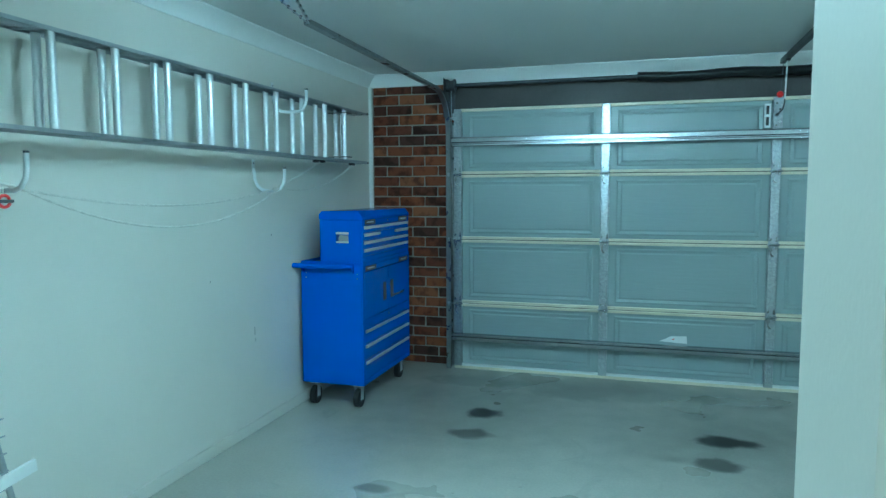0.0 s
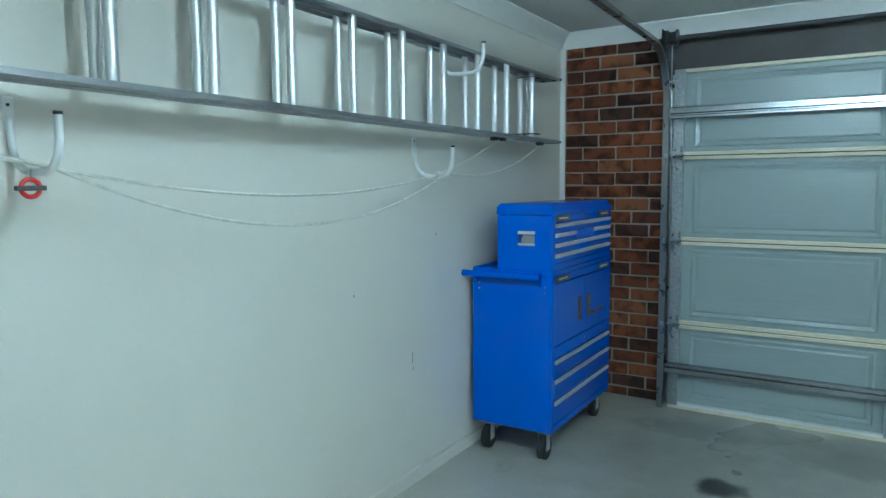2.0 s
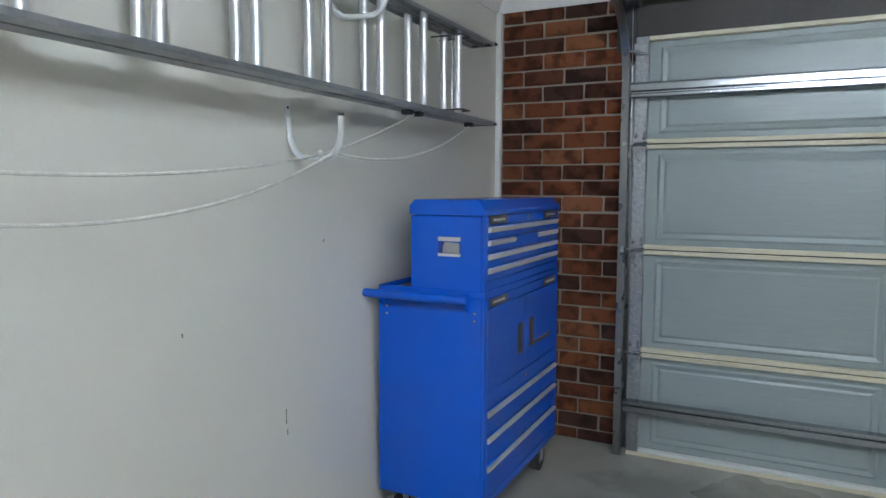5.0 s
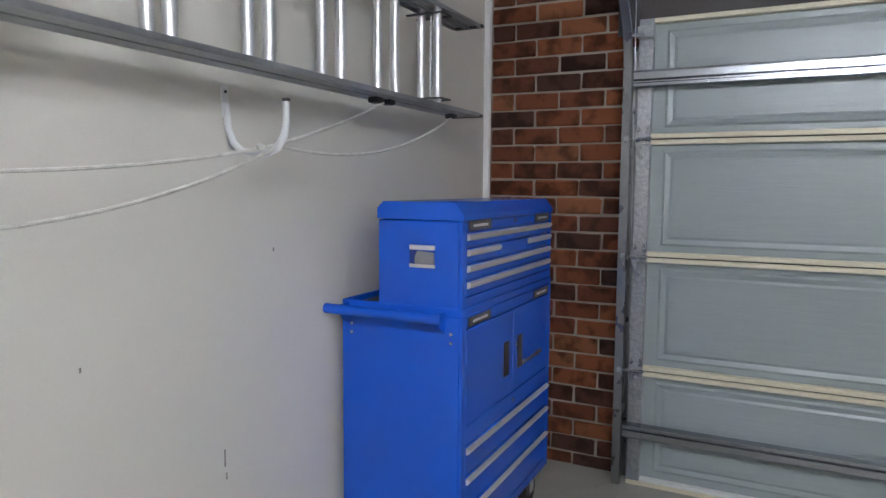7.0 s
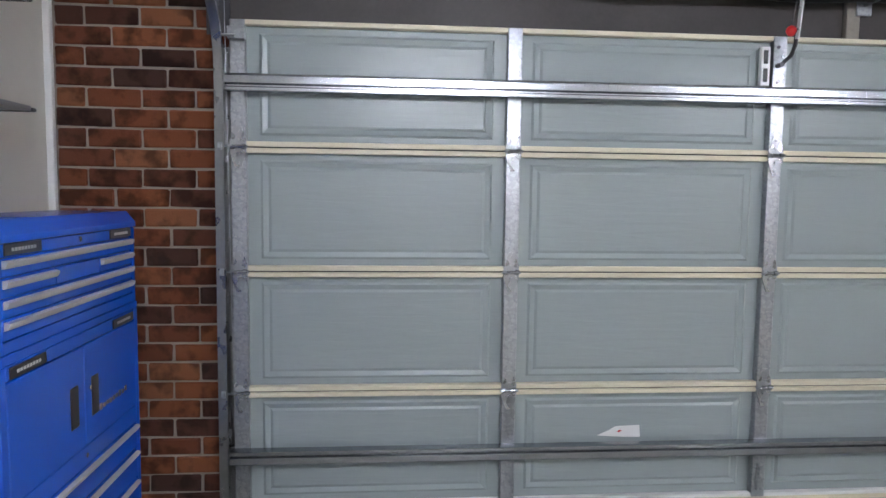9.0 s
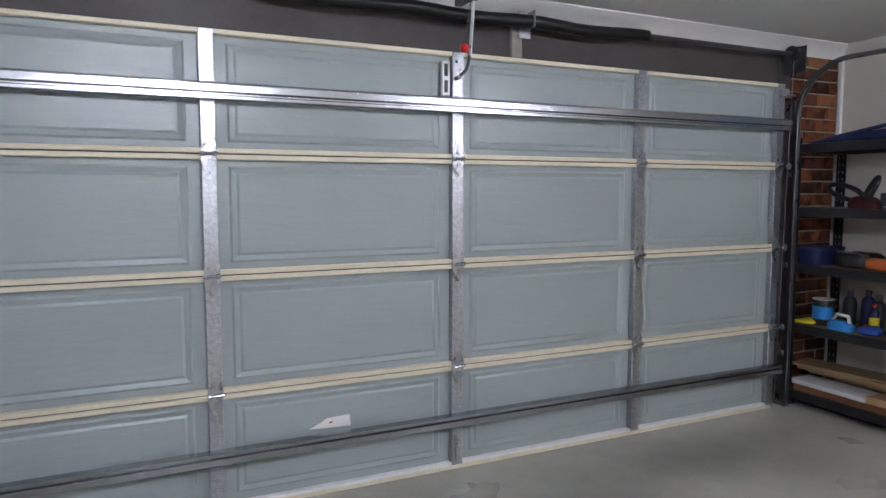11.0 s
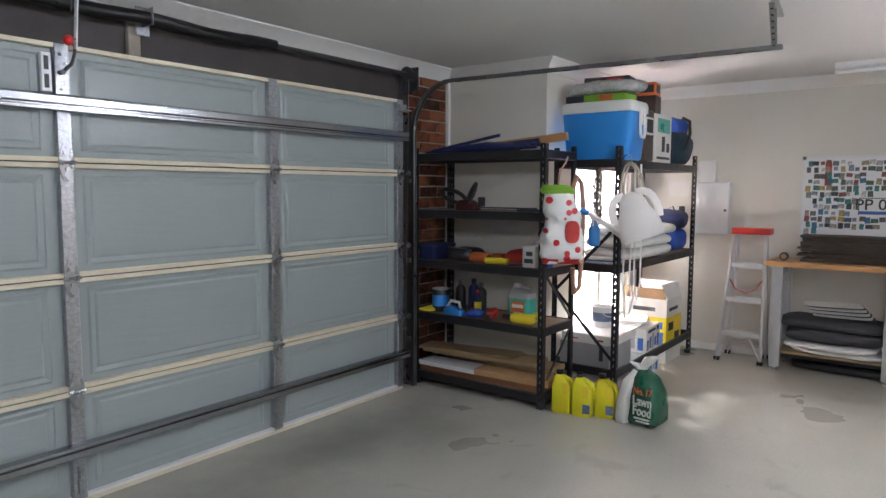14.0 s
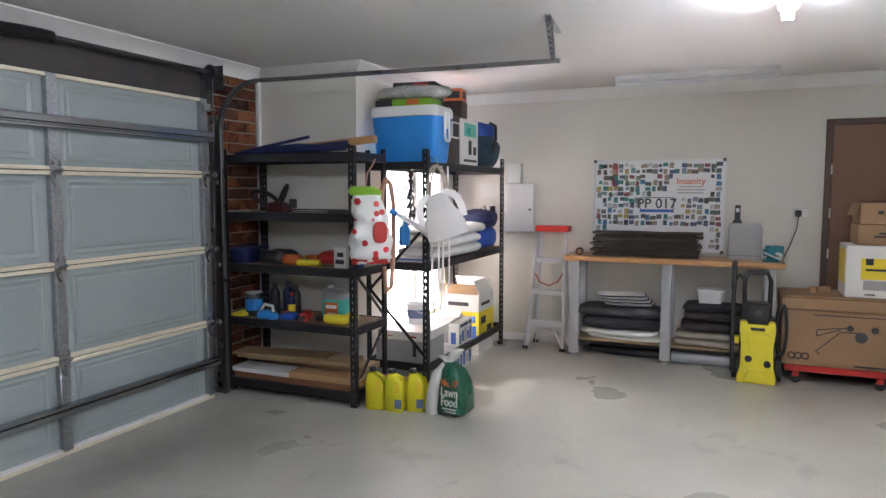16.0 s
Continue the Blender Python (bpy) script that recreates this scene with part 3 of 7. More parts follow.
# tracks
def track_path(x, x_end):
    pts = [(x, -0.02, 0.0), (x, -0.02, 1.0), (x, -0.02, 1.93)]
    for k in range(1, 11):
        a = radians(9 * k)
        pts.append((x, -0.02 - 0.34 * (1 - math.cos(a)), 1.93 + 0.34 * math.sin(a)))
    return pts + [(x + 0.5 * (x_end - x), -1.4, 2.27), (x_end, -2.47, 2.27)]


def track(x, x_end, s, label):
    t = thing("door_track", label, "door track", (0, 0, 0), group="garage door tracks")
    w, h, th = 0.011, 0.019, 0.003
    c = [(-w, -h), (w, -h), (w, -h + th), (-w + th, -h + th), (-w + th, h - th), (w, h - th), (w, h), (-w, h)]
    c = [(a * (-s), b) for a, b in c]
    part("rail", sweep(bmesh.new(), track_path(x, x_end), c), "track_steel", t)
    # angle that fixes the rail to the brickwork
    part("jamb_angle", boxes((x - 0.002 if s < 0 else x - 0.006, 0.0, 0.0, x + 0.006 if s < 0 else x + 0.002, NY - 0.006, 2.05), (x if s < 0 else x - 0.03, NY - 0.012, 0.0, x + 0.03 if s < 0 else x, NY - 0.007, 2.05)), "track_steel", t)
    for z in (0.2, 0.75, 1.3, 1.85):
        part("bolt", tube(bmesh.new(), [(x, -0.004, z), (x, 0.001, z)], 0.008, 8), "zinc", t)
    for z in (0.35, 0.95, 1.55):
        part("clip", boxes((x - 0.025, -0.005, z, x + 0.025, 0.03, z + 0.03), bevel=0.002), "galv", t)
    # two perforated straps from the free end up to a strip on the ceiling
    y, x = -2.43, x_end
    part("ceiling_strip", sweep(bmesh.new(), [(x - 0.34, y - 0.05, CZ - 0.004), (x + 0.12, y + 0.0, CZ - 0.004)], [(-0.018, -0.002), (0.018, -0.002), (0.018, 0.002), (-0.018, 0.002)]), "galv", t, "perforated galvanised ceiling strip")
    for dx in (-0.23, -0.11):
        p, q = Vector((x, y, 2.262)), Vector((x + dx, y + 0.1 * dx, CZ - 0.006))
        hg = part("hanger", sweep(bmesh.new(), [p, q], [(-0.014, -0.0015), (0.014, -0.0015), (0.014, 0.0015), (-0.014, 0.0015)], up=(1, 0, 0)), "galv", t, "perforated galvanised hanger")
        for k in range(7):
            c = p.lerp(q, (k + 0.7) / 7.6)
            part("slot", boxes((c.x - 0.004, c.y - 0.006, c.z - 0.007, c.x + 0.004, c.y + 0.006, c.z + 0.007)), "dark_grey", hg)
    return t


track(0.673, 0.70, -1, "dark steel door track curving under the ceiling")
track(5.60, 5.725, 1, "dark steel door track curving under the ceiling")

# torsion shaft with spring
shaft = thing("torsion_shaft", "black torsion spring shaft mounted over the garage door", "spring shaft", (0, 0, 0))
part("shaft", rod((0.66, -0.03, 2.335), (5.62, -0.03, 2.335), 0.014), "dark_steel", shaft)
bm = bmesh.new()
tube(bm, [(2.15 + 0.02 * k, -0.03, 2.335 - 0.012 * math.sin(k * 0.09) ** 2) for k in range(109)], 0.033, 12)
for v in bm.verts:
    v.co += v.co.normalized() * 0.003 * noise.noise(v.co * 14)
part("spring_sleeve", bm, "sleeve_black", shaft, "black plastic spring sleeve")
for x in (0.70, 5.53):
    bm = bmesh.new()
    for dx, r in ((-0.03, 0.052), (-0.022, 0.044), (0.022, 0.044), (0.03, 0.052)):
        tube(bm, [(x + dx - 0.004, -0.03, 2.335), (x + dx + 0.004, -0.03, 2.335)], r, 20)
    tube(bm, [(x - 0.03, -0.03, 2.335), (x + 0.03, -0.03, 2.335)], 0.04, 20)
    part("cable_drum", bm, "dark_steel", shaft)
    s = -1 if x < 3 else 1
    part("end_plate", boxes((x + s * 0.05 - 0.003, -0.08, 2.22, x + s * 0.05 + 0.003, NY - 0.013, 2.39), (x + s * 0.05 - 0.05, NY - 0.02, 2.10, x + s * 0.05 + 0.05, NY - 0.013, 2.39), bevel=0.002), "dark_steel", shaft)
part("centre_bracket", boxes((3.53, -0.07, 2.30, 3.536, 0.04, 2.385), (3.50, 0.03, 2.26, 3.57, 0.04, 2.40), bevel=0.002), "galv", shaft)
part("cable_guide", rod((5.53, -0.03, 2.30), (5.50, -0.012, 0.06), 0.002, 6), "galv", shaft)
part("cable_guide", rod((0.70, -0.03, 2.30), (0.722, -0.012, 0.06), 0.002, 6), "galv", shaft)
solid("mounting_block", boxes((3.47, 0.055, 2.14, 3.535, NY - 0.013, 2.33), bevel=0.004), "grey_wood", "bare timber block fixed on the lintel", "timber block")

# door opener: rail under the ceiling, arm, pull cord with red knob
op = thing("door_opener", "ceiling rail of the door opener with arm and red release knob", "door opener", (0, 0, 0))
part("rail", boxes((3.13, -3.1, 2.385, 3.17, 0.05, 2.42), bevel=0.004), "dark_steel", op, "dark steel opener rail")
part("trolley", boxes((3.135, -0.16, 2.372, 3.165, -0.1, 2.385), bevel=0.002), "black_plastic", op)
part("arm", sweep(bmesh.new(), [(3.15, -0.12, 2.372), (3.15, -0.085, 2.12)], [(-0.012, -0.003), (0.012, -0.003), (0.012, 0.003), (-0.012, 0.003)], up=(1, 0, 0)), "white_metal", op, "white painted flat arm")
part("bent_arm", sweep(bmesh.new(), [(3.15, -0.078, 2.15), (3.15, -0.075, 2.10), (3.142, -0.06, 2.055), (3.115, -0.03, 2.02)], [(-0.011, -0.003), (0.011, -0.003), (0.011, 0.003), (-0.011, 0.003)], up=(1, 0, 0)), "dark_steel", op, "dark bent steel arm")
part("pivot", tube(bmesh.new(), [(3.112, -0.045, 2.018), (3.112, -0.006, 2.018)], 0.011, 12), "dark_steel", op)
for zz in (2.16, 2.25):
    part("bolt", tube(bmesh.new(), [(3.142, -0.10, zz), (3.142, -0.085, zz)], 0.006, 8), "zinc", op)
part("pull_cord", rod((3.125, -0.14, 2.37), (3.118, -0.09, 2.17), 0.0025, 6), "dark_grey", op, "dark pull cord")
part("release_knob", turned(bmesh.new(), [(0.004, -0.023), (0.013, -0.019), (0.020, -0.011), (0.023, 0), (0.020, 0.011), (0.013, 0.019), (0.004, 0.023)], 16, (3.118, -0.09, 2.152)), "red", op, "round red plastic release knob")
for y in (-2.9, -1.5):
    part("ceiling_strap", boxes((3.135, y, 2.42, 3.165, y + 0.03, CZ)), "galv", op)


# ---- ceiling lights ----
def batten(at, lit, label):
    t = thing("ceiling_light", label, "ceiling light", at, 0 if lit else 90, group="fluorescent battens")
    part("body", prism(bmesh.new(), [(-0.06, 0), (0.06, 0), (0.05, -0.03), (0.03, -0.042), (-0.03, -0.042), (-0.05, -0.03)], "x", -0.62, 0.62), "lamp_body", t)
    for s in (-1, 1):
        part("tube_holder", boxes((s * 0.612 - 0.012, -0.03, -0.09, s * 0.612 + 0.012, 0.03, -0.03), bevel=0.004), "lamp_body", t)
    part("tube", tube(bmesh.new(), [(-0.6, 0, -0.066), (0.6, 0, -0.066)], 0.019, 14), lit or "diffuser_off", t, "lit fluorescent tube" if lit else "unlit fluorescent tube")


batten((5.06, -3.66, CZ), "tube_east", "lit white fluorescent batten on the ceiling")
batten((1.82, -3.5, CZ), "tube_west", "lit white fluorescent batten on the ceiling")
batten((7.64, -3.1, CZ), "", "unlit white fluorescent batten on the ceiling")

# added lamp, never in view, that brightens the doorway jamb from behind
pl = thing("passage_fill_light", "unseen round lamp added in the passage to light the doorway jamb", "ceiling light", (1.95, -5.9, CZ))
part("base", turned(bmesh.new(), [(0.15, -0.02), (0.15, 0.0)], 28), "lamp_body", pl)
part("shade", turned(bmesh.new(), [(0.03, -0.09), (0.09, -0.075), (0.13, -0.045), (0.14, -0.02)], 28), "passage_fill", pl)

# ---- west wall: ladder, hooks, rope, tool chest ----
lad = thing("extension_ladder", "long aluminium extension ladder hung sideways on wall hooks", "ladder", (0, 0, 0))


def ladder_rail(x, z, s):
    prof = [(x - 0.028, z), (x + 0.028, z), (x + 0.028, z + s * 0.016), (x + 0.024, z + s * 0.016), (x + 0.022, z + s * 0.004), (x - 0.022, z + s * 0.004), (x - 0.024, z + s * 0.016), (x - 0.028, z + s * 0.016)]
    bm = bmesh.new()
    r = []
    for y in (-4.72, -0.47):
        r.append([bm.verts.new((a, y, b)) for a, b in prof])
    n = len(prof)
    for k in range(n):
        bm.faces.new((r[0][k], r[0][(k + 1) % n], r[1][(k + 1) % n], r[1][k]))
    bm.faces.new(r[0])
    bm.faces.new(r[1][::-1])
    return bm


LZ0, LZ1 = 1.700, 2.085
for x in (0.045, 0.115):
    part("rail", ladder_rail(x, LZ0, 1), "alu_dull", lad, "grey aluminium side rail" if x < 0.1 else "")
    part("rail", ladder_rail(x, LZ1, -1), "alu_dull", lad)
rung_me = mesh_of("rung", tube(bmesh.new(), [(0, 0, LZ0 + 0.003), (0, 0, LZ1 - 0.003)], 0.0165, 14), "alu")
for k in range(13):
    for x in (0.045, 0.115):
        part("rung", rung_me, None, lad, "", (x, -0.815 - 0.3175 * k, 0))
for z in (LZ0 + 0.035, LZ1 - 0.035):
    part("guide_bracket", boxes((0.0, -0.855, z - 0.003, 0.15, -0.845, z + 0.003), (0.0, -0.775, z - 0.003, 0.15, -0.765, z + 0.003), (0.142, -0.85, z - 0.003, 0.15, -0.77, z + 0.003)), "dark_steel", lad)
part("lock_rod", rod((0.08, -0.80, LZ0 + 0.03), (0.08, -0.80, LZ1 - 0.03), 0.005, 8), "galv", lad)
for y in (-0.62, -1.12, -1.2):
    part("eyelet", boxes((0.06, y - 0.02, LZ0 - 0.02, 0.10, y + 0.02, LZ0 - 0.001), bevel=0.004), "dark_steel", lad)
for z in (LZ0 + 0.001, LZ1 - 0.007):
    part("end_cap", boxes((0.012, -0.47, z - 0.003, 0.148, -0.44, z + 0.010), bevel=0.003), "dark_grey", lad)


def wall_hook(y, z, reach, label):
    """A white tubular U hook on a screwed strap, z is its lowest point."""
    t = thing("wall_hook", label, "wall hook", (WX, y, z), group="white ladder hooks")
    part("plate", boxes((0.0, -0.014, 0.10, 0.004, 0.014, 0.19), bevel=0.0015), "white_metal", t)
    pts = [(0.006, 0, 0.14), (0.012, 0, 0.07), (0.03, 0, 0.03), (0.06, 0, 0.008), (0.10, 0, 0.002)]
    pts += [(reach - 0.06, 0, 0.002), (reach - 0.03, 0, 0.014), (reach - 0.008, 0, 0.045), (reach, 0, 0.08), (reach, 0, 0.135)]
    part("hook", tube(bmesh.new(), pts, 0.0095, 12), "white_metal", t)
    part("tip_cap", tube(bmesh.new(), [(reach, 0, 0.133), (reach, 0, 0.141)], 0.0105, 12), "black_plastic", t, "black rubber tip")
    for zz in (0.125, 0.17):
        part("screw", tube(bmesh.new(), [(0.003, 0, zz), (0.0065, 0, zz)], 0.0045, 8), "dark_steel", t)


wall_hook(-1.74, 1.487, 0.215, "white tubular hook with rope, screwed to the wall")
wall_hook(-3.52, 1.487, 0.225, "white tubular hook with a hanging key ring")
wall_hook(-1.50, 1.985, 0.245, "white tubular hook holding the ladder")
wall_hook(-4.25, 1.985, 0.245, "white tubular hook holding the ladder")


def hang(p, q, sag, n=14):
    p, q = Vector(p), Vector(q)
    return [p.lerp(q, k / n) - Vector((0, 0, 4 * sag * (k / n) * (1 - k / n))) for k in range(n + 1)]


rp = thing("rope", "thin white rope drooping between the wall hooks", "rope", (0, 0, 0))
runs = [hang((0.085, -0.62, 1.685), (0.11, -1.74, 1.507), 0.075) , hang((0.08, -1.15, 1.685), (0.075, -1.74, 1.503), 0.012),
        hang((0.11, -1.74, 1.503), (0.10, -3.52, 1.503), 0.185, 24), hang((0.075, -1.74, 1.503), (0.07, -3.52, 1.503), 0.083, 24),
        hang((0.10, -3.52, 1.503), (0.09, -4.15, 1.70), 0.02), hang((0.07, -3.52, 1.505), (0.06, -4.3, 1.70), 0.015)]
for r in runs:
    part("strand", tube(bmesh.new(), r, 0.0046, 7), "rope", rp)
part("knot", turned(bmesh.new(), [(0.002, -0.012), (0.010, -0.006), (0.011, 0.004), (0.003, 0.012)], 10, (0.108, -1.80, 1.500)), "rope", rp)

kr = thing("key_ring", "red enamel ring tag with a dark crossbar hanging on a hook", "key ring", (0.085, -3.555, 1.452))
bm = bmesh.new()
tube(bm, [(0.024 * math.sin(2 * math.pi * k / 24), 0.024 * math.cos(2 * math.pi * k / 24) * 0.85, 0.030 * math.cos(2 * math.pi * k / 24) * 0.0) for k in range(25)], 0.006, 8)
for v in bm.verts:
    v.co = (v.co.z + 0.0, v.co.x * 0.9, v.co.y)
part("ring", bm, "red", kr, "red enamel ring")
part("bar", boxes((-0.008, -0.034, -0.006, 0.008, 0.034, 0.006), bevel=0.002), "dark_grey", kr, "dark crossbar")
part("link", rod((0, 0, 0.022), (0, 0, 0.045), 0.003, 6), "chrome", kr)
for y, z, h in ((-1.77, 0.60, 0.05), (-1.765, 0.56, 0.02), (-1.55, 1.20, 0.012), (-2.2, 0.98, 0.012)):
    setting("wall_scuff", boxes((WX, y - 0.002, z, WX + 0.0012, y + 0.003, z + h)), "scuff", "small dark scuff on the paint")

# tool chest: cabinet on castors with a top box
CX, CXB = 0.43, -0.03
CY0, CY1 = -1.245, -0.325
tc = thing("tool_cabinet", "blue steel rolling tool cabinet with silver drawer handles", "tool cabinet", (0, 0, 0))
part("body", boxes((CXB, CY0, 0.165, CX - 0.012, CY1, 0.985), bevel=0.006, seg=2), "blue_steel", tc)
part("top_tray", boxes((CXB, CY0, 0.985, CXB + 0.012, CY1, 1.012), (CXB + 0.012, CY0, 0.985, CX, CY0 + 0.012, 1.012), (CXB + 0.012, CY1 - 0.012, 0.985, CX, CY1, 1.012), (CX - 0.012, CY0 + 0.012, 0.985, CX, CY1 - 0.012, 1.012), bevel=0.003), "blue_steel", tc)
part("tray_mat", boxes((CXB + 0.012, CY0 + 0.012, 0.985, CX - 0.012, CY1 - 0.012, 0.992)), "rubber", tc, "black rubber tray mat")
part("front_frame", boxes((CX - 0.012, CY0, 0.165, CX, CY0 + 0.03, 0.985), (CX - 0.012, CY1 - 0.03, 0.165, CX, CY1, 0.985), (CX - 0.012, CY0 + 0.03, 0.165, CX, CY1 - 0.03, 0.20), bevel=0.002), "blue_steel", tc)
# black sheet that stands for the shade in the drawer and door gaps
part("gap_shade", boxes((CX - 0.0118, CY0 + 0.028, 0.20, CX - 0.0104, CY1 - 0.028, 0.984)), "black_plastic", tc)
part("front_panel", boxes((CX - 0.012, CY0 + 0.032, 0.945, CX - 0.001, CY1 - 0.032, 0.984), bevel=0.002), "blue_steel", tc)
ym = (CY0 + CY1) / 2
for k, (u, v) in enumerate(((CY0 + 0.032, ym - 0.002), (ym + 0.002, CY1 - 0.032))):
    dr = part("door", boxes((CX - 0.012, u, 0.62, CX + 0.001, v, 0.941), bevel=0.003), "blue_steel", tc)
    hy = v - 0.07 if k == 0 else u + 0.07
    part("grip", boxes((CX - 0.002, hy - 0.026, 0.70, CX + 0.004, hy + 0.026, 0.83), bevel=0.003), "black_plastic", dr, "black recessed grip")
    if k:
        for j in range(9):
            part("badge", boxes((CX + 0.001, u + 0.10 + j * 0.026, 0.70 + 0.002 * (j % 3), CX + 0.004, u + 0.119 + j * 0.026, 0.718 + 0.005 * (j in (0, 6, 8))), bevel=0.001), "chrome", dr)
        part("lock", tube(bmesh.new(), [(CX, u + 0.03, 0.80), (CX + 0.006, u + 0.03, 0.80)], 0.008, 12), "chrome", dr)
part("mid_rail", boxes((CX - 0.012, CY0 + 0.032, 0.555, CX - 0.001, CY1 - 0.032, 0.616), bevel=0.002), "blue_steel", tc)
part("lock", tube(bmesh.new(), [(CX - 0.002, ym, 0.59), (CX + 0.004, ym, 0.59)], 0.008, 12), "chrome", tc)


def drawer(parent, y0, y1, z0, z1, xf, hy0=None, hy1=None):
    d = part("drawer", boxes((xf - 0.012, y0, z0, xf, y1, z1), bevel=0.003), "blue_steel", parent)
    hy0, hy1 = hy0 if hy0 is not None else y0 + 0.004, hy1 if hy1 is not None else y1 - 0.004
    prof = [(xf, z1 - 0.026), (xf + 0.007, z1 - 0.025), (xf + 0.013, z1 - 0.017), (xf + 0.014, z1 - 0.008), (xf + 0.006, z1 - 0.005), (xf, z1 - 0.005)]
    part("handle", prism(bmesh.new(), prof, "y", hy0, hy1), "satin", d, "satin metal pull rail")


for z0, z1 in ((0.454, 0.549), (0.340, 0.446), (0.206, 0.332)):
    drawer(tc, CY0 + 0.034, CY1 - 0.034, z0, z1, CX)


def name_plate(parent, y, z, xf):
    p = part("name_plate", boxes((xf - 0.001, y - 0.092, z - 0.0155, xf + 0.003, y + 0.092, z + 0.0155), bevel=0.002), "black_plastic", parent, "black plate with a line of silver lettering")
    part("lettering", boxes(*[(xf + 0.003, y - 0.060 + 0.0155 * k, z - 0.0045, xf + 0.0036, y - 0.060 + 0.0155 * k + 0.0115, z + 0.0045) for k in range(8)]), "satin", p)


name_plate(tc, CY0 + 0.138, 0.963, CX)
name_plate(tc, CY1 - 0.138, 0.963, CX)
hb = part("side_handle", tube(bmesh.new(), [(CXB - 0.03, CY0 - 0.055, 0.985), (CX - 0.045, CY0 - 0.055, 0.985)], 0.017, 14), "blue_steel", tc)
part("bracket", prism(bmesh.new(), [(CY0 + 0.001, 0.93), (CY0 - 0.03, 0.95), (CY0 - 0.065, 0.99), (CY0 - 0.05, 1.0), (CY0 + 0.001, 1.0)], "x", CX - 0.07, CX - 0.062), "blue_steel", hb)
part("bracket", prism(bmesh.new(), [(CY0 + 0.001, 0.93), (CY0 - 0.03, 0.95), (CY0 - 0.065, 0.99), (CY0 - 0.05, 1.0), (CY0 + 0.001, 1.0)], "x", CXB + 0.02, CXB + 0.028), "blue_steel", hb)
for x in (CX - 0.04, CXB + 0.04):
    for z in (0.93, 0.90):
        part("bolt", tube(bmesh.new(), [(x, CY0 + 0.001, z), (x, CY0 - 0.003, z)], 0.005, 8), "zinc", tc)
for x, y, sw in ((CX - 0.07, CY0 + 0.07, 1), (CXB + 0.06, CY0 + 0.07, 0), (CX - 0.07, CY1 - 0.07, 1), (CXB + 0.06, CY1 - 0.07, 0)):
    w = part("castor", boxes((x - 0.032, y - 0.035, 0.150, x + 0.032, y + 0.035, 0.165), (x - 0.026, y - 0.022, 0.05, x - 0.022, y + 0.022, 0.150), (x + 0.022, y - 0.022, 0.05, x + 0.026, y + 0.022, 0.150), bevel=0.002), "alu", tc, "steel castor fork")
    part("wheel", tube(bmesh.new(), [(x - 0.018, y, 0.062), (x + 0.018, y, 0.062)], 0.062, 24), "rubber", w, "black rubber wheel")
    part("hub", tube(bmesh.new(), [(x - 0.02, y, 0.062), (x + 0.02, y, 0.062)], 0.028, 16), "dark_grey", w)

tb = thing("tool_chest", "blue steel top tool chest with small drawers, on the cabinet", "tool chest", (0, 0, 0))
TX, TZ = 0.115, 0.9925
part("body", boxes((TX, CY0 + 0.004, TZ, CX - 0.015, CY1 - 0.004, 1.292), bevel=0.004), "blue_steel", tb)
part("front_frame", boxes((CX - 0.015, CY0 + 0.004, 1.013, CX - 0.003, CY0 + 0.03, 1.292), (CX - 0.015, CY1 - 0.03, 1.013, CX - 0.003, CY1 - 0.004, 1.292), (CX - 0.015, CY0 + 0.03, 1.013, CX - 0.003, CY1 - 0.03, 1.045), bevel=0.002), "blue_steel", tb)
lid = prism(bmesh.new(), [(TX - 0.002, 1.294), (CX + 0.002, 1.294), (CX + 0.002, 1.312), (CX - 0.03, 1.352), (TX + 0.02, 1.352), (TX - 0.002, 1.33)], "y", CY0, CY1, bevel=0.003)
part("lid", lid, "blue_steel", tb)
# same black sheet for shaded gaps between the chest drawers
part("gap_shade", boxes((CX - 0.0148, CY0 + 0.028, 1.043, CX - 0.0134, CY1 - 0.028, 1.292)), "black_plastic", tb)
part("top_panel", boxes((CX - 0.015, CY0 + 0.032, 1.258, CX - 0.003, CY1 - 0.032, 1.291), bevel=0.002), "blue_steel", tb)
name_plate(tb, CY0 + 0.138, 1.276, CX - 0.002)
name_plate(tb, CY1 - 0.138, 1.276, CX - 0.002)
part("lock", tube(bmesh.new(), [(CX - 0.004, ym, 1.277), (CX + 0.003, ym, 1.277)], 0.008, 12), "chrome", tb)
xf = CX - 0.003
drawer(tb, CY0 + 0.034, CY1 - 0.034, 1.208, 1.255, xf)
drawer(tb, CY0 + 0.034, CY0 + 0.31, 1.156, 1.205, xf)
part("drawer", boxes((xf - 0.012, CY0 + 0.314, 1.156, xf, CY1 - 0.314, 1.205), bevel=0.003), "blue_steel", tb)
drawer(tb, CY1 - 0.31, CY1 - 0.034, 1.156, 1.205, xf)
drawer(tb, CY0 + 0.034, CY1 - 0.034, 1.103, 1.153, xf)
drawer(tb, CY0 + 0.034, CY1 - 0.034, 1.048, 1.10, xf)
ch = part("carry_handle", boxes((0.236, CY0 - 0.001, 1.138, 0.330, CY0 + 0.005, 1.150), (0.236, CY0 - 0.001, 1.196, 0.330, CY0 + 0.005, 1.212), bevel=0.0015), "satin", tb, "folded satin metal carry handle")
# shade of the recess is put into its colour
part("recess", boxes((0.238, CY0 + 0.0005, 1.150, 0.262, CY0 + 0.0045, 1.196)), "blue_shaded", ch, "recess with its shade put into a darker blue")
